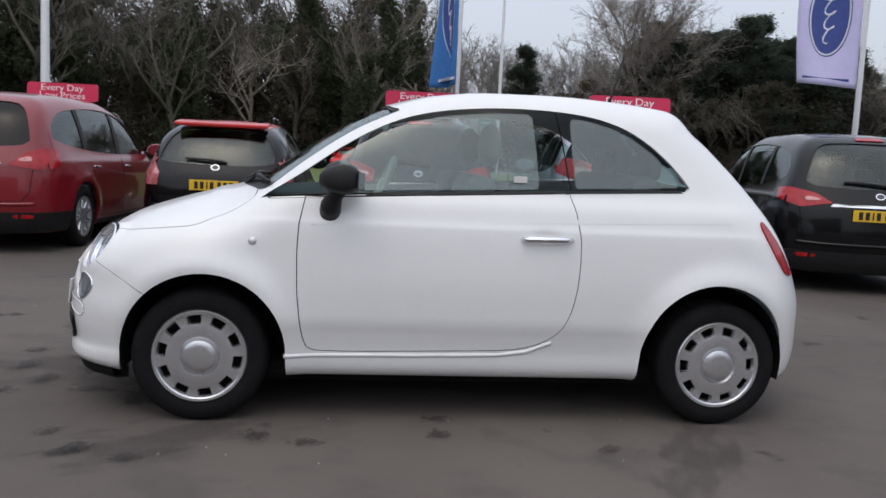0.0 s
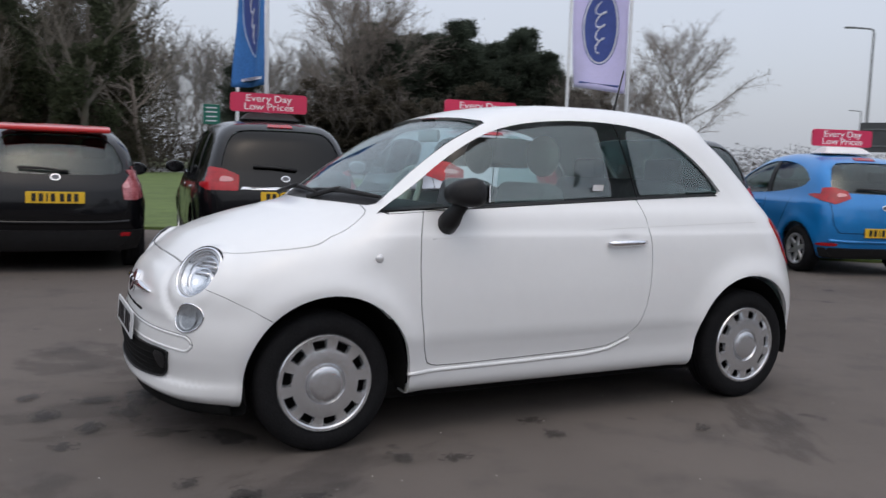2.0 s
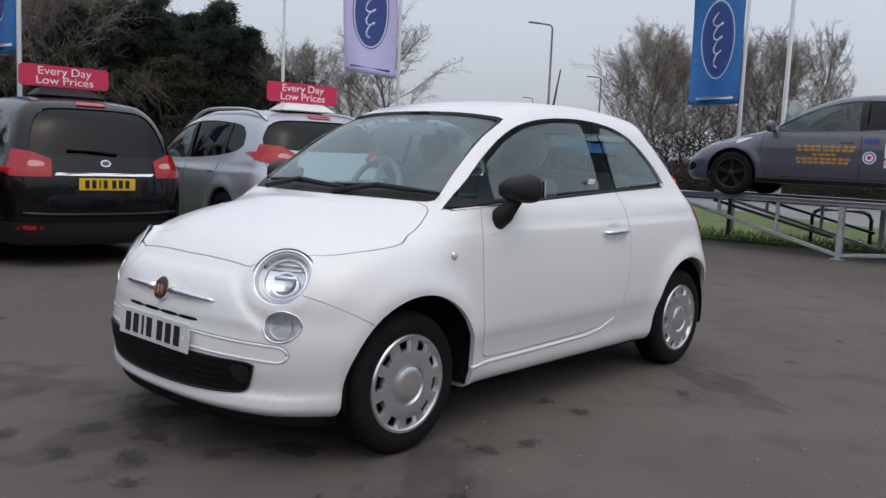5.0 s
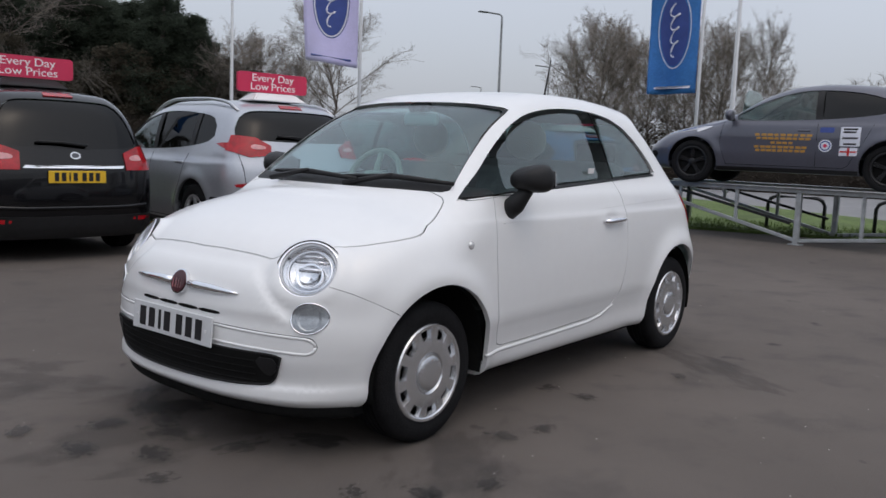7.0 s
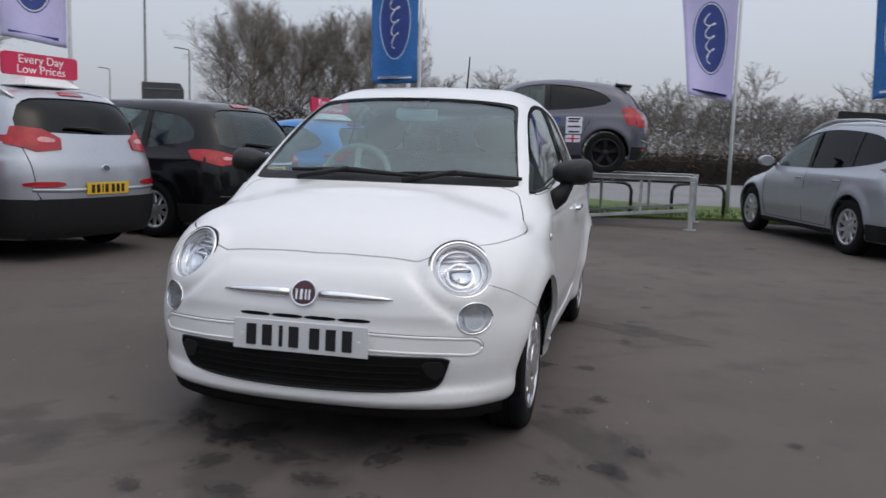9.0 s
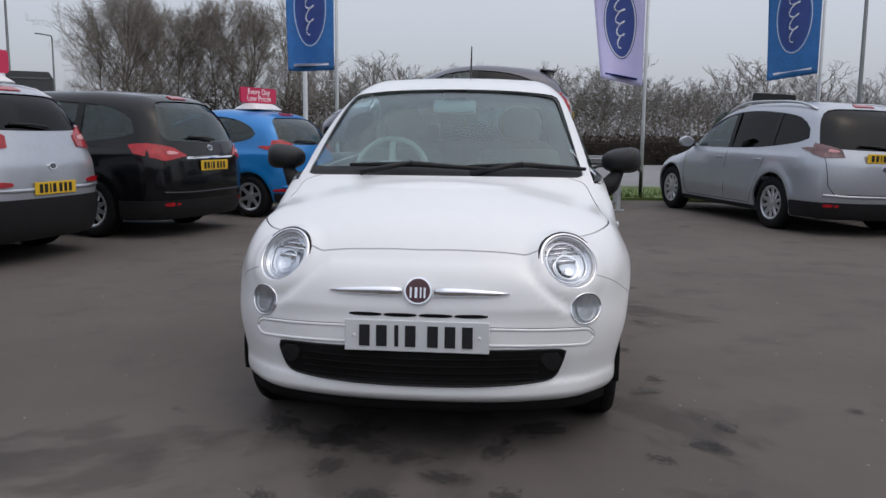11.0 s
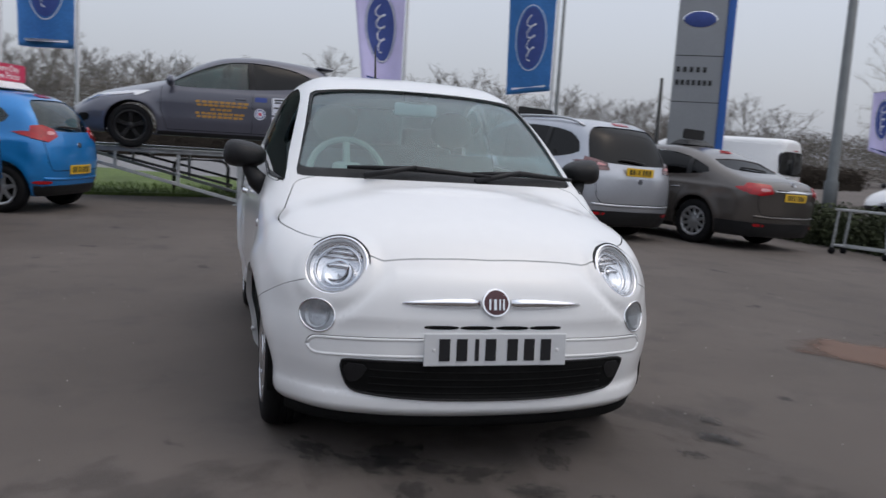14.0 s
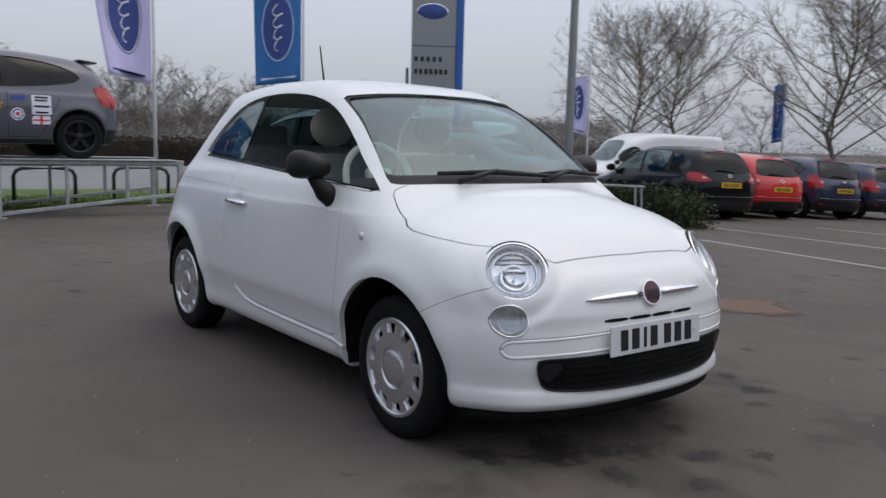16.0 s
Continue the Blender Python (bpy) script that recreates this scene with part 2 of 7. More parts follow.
def asphalt():
    """Worn tarmac: aggregate grain, broad tyre-polished patches and small dark spots."""
    m = bpy.data.materials.new("worn_asphalt")
    m.use_nodes = True
    n, l = m.node_tree.nodes, m.node_tree.links
    b = n["Principled BSDF"]
    co = n.new("ShaderNodeTexCoord")

    def noise_node(s, d, r=0.6):
        q = n.new("ShaderNodeTexNoise")
        q.inputs["Scale"].default_value, q.inputs["Detail"].default_value, q.inputs["Roughness"].default_value = s, d, r
        l.new(co.outputs["Object"], q.inputs["Vector"])
        return q

    def mix(a, bcol, fac, mode="MIX"):
        q = n.new("ShaderNodeMix")
        q.data_type, q.blend_type = "RGBA", mode
        for s, v in (("A", a), ("B", bcol)):
            if isinstance(v, tuple):
                q.inputs[s].default_value = (*v, 1)
            else:
                l.new(v, q.inputs[s])
        l.new(fac, q.inputs["Factor"])
        return q.outputs["Result"]

    def ramp(v, lo, hi):
        q = n.new("ShaderNodeMapRange")
        q.inputs["From Min"].default_value, q.inputs["From Max"].default_value = lo, hi
        l.new(v, q.inputs["Value"])
        return q.outputs[0]
    big, mid, fine, spot = noise_node(0.35, 5), noise_node(2.2, 6), noise_node(140, 3, 0.7), noise_node(3.1, 3, 0.5)
    c = mix((0.090, 0.077, 0.069), (0.126, 0.108, 0.097), ramp(big.outputs["Fac"], 0.35, 0.65))
    c = mix(c, (0.080, 0.070, 0.065), ramp(mid.outputs["Fac"], 0.52, 0.72))
    c = mix(c, (0.165, 0.155, 0.148), ramp(fine.outputs["Fac"], 0.60, 0.80))
    c = mix(c, (0.042, 0.038, 0.036), ramp(spot.outputs["Fac"], 0.685, 0.74))
    l.new(c, b.inputs["Base Color"])
    b.inputs["Roughness"].default_value, b.inputs["Specular IOR Level"].default_value = 0.86, 0.28
    bp = n.new("ShaderNodeBump")
    bp.inputs["Strength"].default_value, bp.inputs["Distance"].default_value = 0.45, 0.006
    l.new(fine.outputs["Fac"], bp.inputs["Height"])
    l.new(bp.outputs["Normal"], b.inputs["Normal"])
    return m


def stain(name, color, strength, scale):
    """A soft-edged blotch: see-through at its rim and broken up by noise."""
    m = bpy.data.materials.new(name)
    m.use_nodes = True
    n, l = m.node_tree.nodes, m.node_tree.links
    b, out = n["Principled BSDF"], n["Material Output"]
    b.inputs["Base Color"].default_value, b.inputs["Roughness"].default_value = (*color, 1), 0.7
    co, ln, no = n.new("ShaderNodeTexCoord"), n.new("ShaderNodeVectorMath"), n.new("ShaderNodeTexNoise")
    ln.operation = "LENGTH"
    no.inputs["Scale"].default_value, no.inputs["Detail"].default_value = scale, 6
    sb, mr, mu = n.new("ShaderNodeMath"), n.new("ShaderNodeMapRange"), n.new("ShaderNodeMath")
    sb.operation, mu.operation = "SUBTRACT", "MULTIPLY"
    mr.interpolation_type = "SMOOTHSTEP"
    mr.inputs["From Min"].default_value, mr.inputs["From Max"].default_value = -0.42, 0.10
    tr, mx, oi, ad = n.new("ShaderNodeBsdfTransparent"), n.new("ShaderNodeMixShader"), n.new("ShaderNodeObjectInfo"), n.new("ShaderNodeVectorMath")
    l.new(co.outputs["Object"], ln.inputs[0])
    l.new(co.outputs["Object"], ad.inputs[0])
    l.new(oi.outputs["Random"], ad.inputs[1])
    sc = n.new("ShaderNodeVectorMath")
    sc.operation = "SCALE"
    sc.inputs["Scale"].default_value = 37.0
    l.new(oi.outputs["Random"], sc.inputs[0])
    l.new(sc.outputs[0], ad.inputs[1])
    l.new(ad.outputs[0], no.inputs["Vector"])
    am = n.new("ShaderNodeMath")
    am.operation = "MULTIPLY_ADD"
    am.inputs[1].default_value, am.inputs[2].default_value = 2.6, -0.85
    l.new(no.outputs["Fac"], am.inputs[0])
    l.new(am.outputs[0], sb.inputs[0])
    l.new(ln.outputs["Value"], sb.inputs[1])
    l.new(sb.outputs[0], mr.inputs["Value"])
    mu.inputs[1].default_value = strength
    l.new(mr.outputs[0], mu.inputs[0])
    l.new(mu.outputs[0], mx.inputs[0])
    l.new(tr.outputs[0], mx.inputs[1])
    l.new(b.outputs[0], mx.inputs[2])
    l.new(mx.outputs[0], out.inputs["Surface"])
    return m


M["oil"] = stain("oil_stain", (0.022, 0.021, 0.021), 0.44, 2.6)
M["dark_blotch"] = stain("damp_patch", (0.036, 0.033, 0.032), 0.22, 2.4)
M["puddle"] = stain("brown_mud_patch", (0.125, 0.068, 0.044), 0.95, 0.8)
M["asphalt"] = asphalt()

# ---- mesh helpers ----


def empty(name, m=None):
    ob = new(name)
    if m is not None:
        ob.matrix_world = m
    return ob


def mesh_ob(name, verts, faces, material, parent=None, label="", smooth=True, sharp=None):
    me = bpy.data.meshes.new(name)
    me.from_pydata([tuple(map(float, v)) for v in verts], [], [tuple(map(int, f)) for f in faces])
    me.update()
    if smooth:
        me.shade_smooth()
    if sharp is not None:
        me.set_sharp_from_angle(angle=radians(sharp))
    mats = material if isinstance(material, (list, tuple)) else [material]
    for q in mats:
        me.materials.append(q)
    ob = new(name, me)
    if parent is not None:
        ob.parent = parent
    if label:
        ob["label"] = label
    return ob


def part(name, bm, material, parent=None, label="", smooth=False, sharp=40):
    me = bpy.data.meshes.new(name)
    bm.to_mesh(me)
    bm.free()
    if smooth:
        me.shade_smooth()
        me.set_sharp_from_angle(angle=radians(sharp))
    me.materials.append(material)
    ob = new(name, me)
    if parent is not None:
        ob.parent = parent
    if label:
        ob["label"] = label
    return ob


def box_bm(sx, sy, sz, m=None, bevel=0.0, bm=None, segs=2):
    """A bevelled box of full size sx, sy, sz, centred on m."""
    b2 = bmesh.new()
    bmesh.ops.create_cube(b2, size=1.0, matrix=Matrix.Diagonal((sx, sy, sz, 1)))
    if bevel:
        bmesh.ops.bevel(b2, geom=b2.edges[:], offset=bevel, segments=segs, affect="EDGES", profile=0.5)
    if m is not None:
        b2.transform(m)
    if bm is None:
        return b2
    return join_bm(bm, b2)


def join_bm(bm, b2):
    me = bpy.data.meshes.new("tmp")
    b2.to_mesh(me)
    b2.free()
    bm.from_mesh(me)
    bpy.data.meshes.remove(me)
    return bm


def tube(path, radius, sides=8, caps=True):
    """Verts and faces of a tube along a path; radius is one number or one per point."""
    p = np.array(path, float)
    r = np.full(len(p), radius) if np.isscalar(radius) else np.array(radius, float)
    t = np.gradient(p, axis=0)
    t /= np.linalg.norm(t, axis=1)[:, None] + 1e-9
    ref = np.array([0, 0, 1.0]) if abs(t[0][2]) < 0.9 else np.array([1.0, 0, 0])
    verts, faces = [], []
    for i in range(len(p)):
        u = np.cross(t[i], ref)
        u /= np.linalg.norm(u) + 1e-9
        v = np.cross(u, t[i])
        for k in range(sides):
            a = 2 * math.pi * k / sides
            verts.append(p[i] + r[i] * (u * math.cos(a) + v * math.sin(a)))
    for i in range(len(p) - 1):
        for k in range(sides):
            a, b = i * sides + k, i * sides + (k + 1) % sides
            faces.append((a, b, b + sides, a + sides))
    if caps:
        faces.append(tuple(range(sides))[::-1])
        faces.append(tuple((len(p) - 1) * sides + k for k in range(sides)))
    return verts, faces


def lathe(profile, n=48, axis="y"):
    """Verts and faces of a profile (radius, along) turned round the y axis (or z)."""
    verts, faces = [], []
    for r, h in profile:
        for k in range(n):
            a = 2 * math.pi * k / n
            verts.append((r * math.cos(a), h, r * math.sin(a)) if axis == "y" else (r * math.cos(a), r * math.sin(a), h))
    for i in range(len(profile) - 1):
        for k in range(n):
            a, b = i * n + k, i * n + (k + 1) % n
            faces.append((a, b, b + n, a + n))
    return verts, faces


def merged(*lists):
    verts, faces = [], []
    for v, f in lists:
        o = len(verts)
        verts += list(v)
        faces += [tuple(i + o for i in q) for q in f]
    return verts, faces


def curve_at(x, xs, ys):
    """Smooth (monotone cubic) interpolation."""
    xs, ys = np.array(xs, float), np.array(ys, float)
    d = np.diff(ys) / np.diff(xs)
    m = np.zeros(len(xs))
    m[0], m[-1] = d[0], d[-1]
    for i in range(1, len(xs) - 1):
        m[i] = 0 if d[i - 1] * d[i] <= 0 else 2 * d[i - 1] * d[i] / (d[i - 1] + d[i])
    x = np.clip(x, xs[0], xs[-1])
    i = np.clip(np.searchsorted(xs, x) - 1, 0, len(xs) - 2)
    h = xs[i + 1] - xs[i]
    t = (x - xs[i]) / h
    return (2 * t**3 - 3 * t**2 + 1) * ys[i] + (t**3 - 2 * t**2 + t) * h * m[i] + (-2 * t**3 + 3 * t**2) * ys[i + 1] + (t**3 - t**2) * h * m[i + 1]


def smax(a, b, k):
    h = np.maximum(k - np.abs(a - b), 0) / k
    return np.maximum(a, b) + h * h * k * 0.25


def car_field(s):
    """The signed field of a car body: a roof line, a nose, a tail and a waisted side, blended together."""
    tx, tz = zip(*s["top"])
    fz, fx = zip(*s["nose"])
    rz, rx = zip(*s["tail"])
    wx, ww = zip(*s["plan"])
    gz, gw = zip(*s["side"])
    cx, cc = zip(*s["crown"])

    def field(p):
        x, y, z = p[..., 0], np.abs(p[..., 1]), p[..., 2]
        top = curve_at(x, tx, tz)
        slope = (curve_at(x + 0.02, tx, tz) - curve_at(x - 0.02, tx, tz)) / 0.04
        f_top = (z + curve_at(x, cx, cc) * y * y - top) / np.sqrt(1 + slope**2)
        f_nose = (curve_at(z, fz, fx) + s["nose_bow"] * y**2.6 - x)
        if "panel" in s:       # the raised panel round the badge
            rim = np.maximum(y - 0.495 + 1.15 * (z - 0.575), 1.4 * (z - 0.708))
            f_nose = f_nose - s["panel"] / ((1 + np.exp(np.clip(rim / 0.010, -40, 40))) * (1 + np.exp(np.clip((0.535 - z) / 0.008, -40, 40))))
        f_tail = (x - curve_at(z, rz, rx) + s["tail_bow"] * y**3)
        ds = (curve_at(z + 0.02, rz, rx) - curve_at(z - 0.02, rz, rx)) / 0.04
        f_tail = f_tail / np.sqrt(1 + ds**2)
        w = curve_at(x, wx, ww) + curve_at(z, gz, gw)
        w = w - s["cabin"] * np.clip(z - s["belt"], 0, 1) * np.clip(np.abs(x - 0.1) - 0.35, 0, 2) ** 2
        for ax in s["axles"]:
            r = np.hypot(x - ax, z - s["wheel_r"] - 0.02)
            w = w + s["flare"] * np.exp(-((r - s["arch"] - 0.01) / 0.075) ** 2)
        for dx, dz, rx_, rz_, dep in s.get("dents", ()):
            w = w - dep * np.exp(-((x - dx) / rx_) ** 2 - ((z - dz) / rz_) ** 2)
        f_side = y - w
        f_bot = s["floor"] - z
        f = smax(f_top, f_side, s["k_top"])
        f = smax(f, f_nose, s["k_nose"])
        f = smax(f, f_tail, s["k_tail"])
        for c, n, r in s.get("pods", ()):      # round lamp housings
            d = np.stack([x, y, z], -1) - np.array(c)
            al = d @ np.array(n)
            ra = np.sqrt(np.maximum(np.sum(d * d, -1) - al * al, 1e-9))
            pod = np.maximum(smax(ra - r - 0.012, al, 0.03), -al - 0.30)
            f = -smax(-f, -pod, 0.055)
        return smax(f, f_bot, 0.05)
    return field


def gradient(field, p):
    e = 0.004
    g = np.stack([field(p + np.array(d) * e) - field(p - np.array(d) * e) for d in ((1, 0, 0), (0, 1, 0), (0, 0, 1))], -1) / (2 * e)
    return g


def surface_net(field, lo, hi, h):
    """A quad mesh of the field's zero surface."""
    n = [int(math.ceil((b - a) / h)) + 1 for a, b in zip(lo, hi)]
    ax = [lo[i] + h * np.arange(n[i]) for i in range(3)]
    g = np.stack(np.meshgrid(*ax, indexing="ij"), -1)
    v = field(g)
    ins = v < 0
    cnt = np.zeros([k - 1 for k in n], int)
    acc = np.zeros([k - 1 for k in n] + [3])
    corners = [(i, j, k) for i in (0, 1) for j in (0, 1) for k in (0, 1)]

    def sub(a, c):
        return a[c[0]:n[0] - 1 + c[0], c[1]:n[1] - 1 + c[1], c[2]:n[2] - 1 + c[2]]
    for a in range(8):
        for b in range(a + 1, 8):
            ca, cb = corners[a], corners[b]
            if sum(abs(p - q) for p, q in zip(ca, cb)) != 1:
                continue
            va, vb = sub(v, ca), sub(v, cb)
            cr = (va < 0) != (vb < 0)
            t = np.where(cr, va / (va - vb + 1e-12), 0)
            pos = sub(g, ca) + t[..., None] * (np.array(cb) - np.array(ca)) * h
            acc += np.where(cr[..., None], pos, 0)
            cnt += cr
    act = cnt > 0
    idx = -np.ones(act.shape, int)
    idx[act] = np.arange(act.sum())
    verts = acc[act] / cnt[act][:, None]
    for _ in range(4):
        gr = gradient(field, verts)
        step = field(verts) / (np.sum(gr * gr, -1) + 1e-9)
        verts = verts - np.clip(step, -h, h)[:, None] * gr
    quads = []
    for d in range(3):
        e = [0, 0, 0]
        e[d] = 1
        a = ins[:n[0] - e[0], :n[1] - e[1], :n[2] - e[2]]
        b = ins[e[0]:, e[1]:, e[2]:]
        ii = np.argwhere(a != b)
        o1, o2 = [(1, 2), (2, 0), (0, 1)][d]
        ii = ii[(ii[:, o1] > 0) & (ii[:, o2] > 0)]
        flip = a[tuple(ii.T)]
        offs = []
        for s1, s2 in ((0, 0), (1, 0), (1, 1), (0, 1)):
            q = ii.copy()
            q[:, o1] -= 1 - s1
            q[:, o2] -= 1 - s2
            offs.append(idx[tuple(q.T)])
        q = np.stack(offs, -1)
        q[~flip] = q[~flip][:, ::-1]
        quads.append(q)
    return verts, np.concatenate(quads)


def shell(field, lo, hi, h, thick):
    """A closed hollow skin: outer surface and an inner one."""
    v, q = surface_net(field, lo, hi, h)
    v2, q2 = surface_net(lambda p: field(p) + thick, lo, hi, max(h, 0.035))
    return np.concatenate([v, v2]), np.concatenate([q, q2[:, ::-1] + len(v)])


def prism(outline, plane, a, b):
    """Verts and faces of an outline (in the named plane) drawn out along the third axis from a to b."""
    def put3(p, t):
        return {"xz": (p[0], t, p[1]), "yz": (t, p[0], p[1]), "xy": (p[0], p[1], t)}[plane]
    n = len(outline)
    verts = [put3(p, a) for p in outline] + [put3(p, b) for p in outline]
    faces = [tuple(range(n)), tuple(range(2 * n - 1, n - 1, -1))]
    faces += [(k, n + k, n + (k + 1) % n, (k + 1) % n) for k in range(n)]
    return verts, faces


def prism_mesh(*prisms):
    bm = bmesh.new()
    for v, f in prisms:
        b2 = bmesh.new()
        vs = [b2.verts.new(p) for p in v]
        for q in f:
            b2.faces.new([vs[i] for i in q])
        bmesh.ops.recalc_face_normals(b2, faces=b2.faces[:])
        join_bm(bm, b2)
    me = bpy.data.meshes.new("cut")
    bm.to_mesh(me)
    bm.free()
    return me


def boolean(me, cutter, op):
    """The mesh me cut by the mesh cutter, as a new mesh."""
    a, b = new("cut_a", me), new("cut_b", cutter)
    md = a.modifiers.new("cut", "BOOLEAN")
    md.operation, md.object, md.solver = op, b, "EXACT"
    bpy.context.view_layer.update()
    res = bpy.data.meshes.new_from_object(a.evaluated_get(bpy.context.evaluated_depsgraph_get()))
    bpy.data.objects.remove(a)
    bpy.data.objects.remove(b)
    return res


def skin_mesh(name, v, q):
    me = bpy.data.meshes.new(name)
    me.from_pydata(v.tolist(), [], q.tolist())
    me.update()
    return me


def field_normals(me, field):
    """Smooth normals straight from the field on the outer skin, flat ones on cut edges."""
    me.shade_smooth()
    co = np.empty(len(me.vertices) * 3)
    me.vertices.foreach_get("co", co)
    co = co.reshape(-1, 3)
    on = np.abs(field(co)) < 0.0022
    gr = gradient(field, co)
    gr /= np.linalg.norm(gr, axis=1)[:, None] + 1e-9
    nl = len(me.loops)
    vi = np.empty(nl, int)
    me.loops.foreach_get("vertex_index", vi)
    tot, start = np.empty(len(me.polygons), int), np.empty(len(me.polygons), int)
    me.polygons.foreach_get("loop_total", tot)
    me.polygons.foreach_get("loop_start", start)
    pn = np.empty(len(me.polygons) * 3)
    me.polygons.foreach_get("normal", pn)
    pn = pn.reshape(-1, 3)
    pl = np.repeat(np.arange(len(tot)), tot)
    nor = pn[pl].copy()
    g_l = gr[vi]
    face_on = np.minimum.reduceat(on[vi].astype(int), start) > 0
    good = face_on[pl] & (np.sum(g_l * nor, -1) > 0.3)
    nor[good] = g_l[good]
    me.normals_split_custom_set(nor.tolist())


def resample(outline, n, closed=True):
    p = np.array(outline, float)
    if closed:
        p = np.vstack([p, p[:1]])
    d = np.concatenate([[0], np.cumsum(np.linalg.norm(np.diff(p, axis=0), axis=1))])
    t = np.linspace(0, d[-1], n, endpoint=not closed)
    return np.stack([np.interp(t, d, p[:, k]) for k in range(p.shape[1])], -1)


def rounded(outline, n=96, it=3):
    """A smooth closed outline through a coarse one (corner cutting)."""
    p = np.array(outline, float)
    for _ in range(it):
        q = np.roll(p, -1, axis=0)
        p = np.stack([0.75 * p + 0.25 * q, 0.25 * p + 0.75 * q], 1).reshape(-1, 2)
    return resample(p, n)


def project(field, pts, plane, start, way, reach=1.6):
    """Points of a plane outline carried along the third axis from start until they meet the field."""
    ax = {"xz": 1, "yz": 0, "xy": 2}[plane]
    oth = [k for k in range(3) if k != ax]
    p = np.zeros((len(pts), 3))
    p[:, oth] = pts
    ts = np.linspace(0, reach, 161)
    q = np.repeat(p[:, None, :], len(ts), 1)
    q[..., ax] = start + way * ts
    f = field(q)
    hit = f < 0
    i = np.where(hit.any(1), hit.argmax(1), np.argmin(f, 1))
    a, b = ts[np.maximum(i - 1, 0)], ts[i]
    for _ in range(18):
        m = (a + b) / 2
        p[:, ax] = start + way * m
        inside = field(p) < 0
        b, a = np.where(inside, m, b), np.where(inside, a, m)
    p[:, ax] = start + way * (a + b) / 2
    return p


def patch(name, field, outline, plane, start, way, material, parent, out=0.0, thick=0.006, rings=7, label="", n=None):
    """A curved piece that lies on the body inside an outline, proud by out and thick deep."""
    o = np.array(outline, float) if n is None else resample(outline, n)
    c = o.mean(0)
    n = len(o)
    lay = [c[None]] + [c + (o - c) * (k / rings) for k in range(1, rings + 1)]
    p = project(field, np.concatenate(lay), plane, start, way)
    g = gradient(field, p)
    g /= np.linalg.norm(g, axis=1)[:, None] + 1e-9
    top, bot = p + g * out, p + g * (out - thick)
    faces, m = [], len(p)
    for k in range(n):
        k2 = (k + 1) % n
        faces.append((0, 1 + k, 1 + k2))
        for r in range(rings - 1):
            a = 1 + r * n
            faces.append((a + k, a + n + k, a + n + k2, a + k2))
    verts = np.concatenate([top, bot])
    both = faces + [tuple(i + m for i in f[::-1]) for f in faces]
    a = 1 + (rings - 1) * n
    both += [(a + k, m + a + k, m + a + (k + 1) % n, a + (k + 1) % n) for k in range(n)]
    nv = np.cross(verts[both[0][1]] - verts[both[0][0]], verts[both[0][2]] - verts[both[0][0]])
    if np.dot(nv, g[0]) < 0:
        both = [f[::-1] for f in both]
    return mesh_ob(name, verts, both, material, parent, label, sharp=45)


def seam(name, field, line, plane, start, way, material, parent, r=0.0035, n=60, out=-0.001, closed=False, label=""):
    """A thin bead or gap along a line on the body."""
    p = project(field, resample(line, n, closed), plane, start, way)
    g = gradient(field, p)
    g /= np.linalg.norm(g, axis=1)[:, None] + 1e-9
    p = p + g * out
    if closed:
        p = np.vstack([p, p[:2]])
    v, f = tube(p, r, 6)
    return mesh_ob(name, v, f, material, parent, label)


def mirror_y(outline):
    return [(-a, b) for a, b in outline]



# ---- wheels ----
WHEEL_MESH = {}


def polar(radii, heights, n, skip=lambda ring, k: False):
    verts, faces = [], []
    for r, h in zip(radii, heights):
        for k in range(n):
            a = 2 * math.pi * k / n
            verts.append((r * math.cos(a), h, r * math.sin(a)))
    for i in range(len(radii) - 1):
        for k in range(n):
            if not skip(i, k):
                a, b = i * n + k, i * n + (k + 1) % n
                faces.append((a, b, b + n, a + n))
    return verts, faces


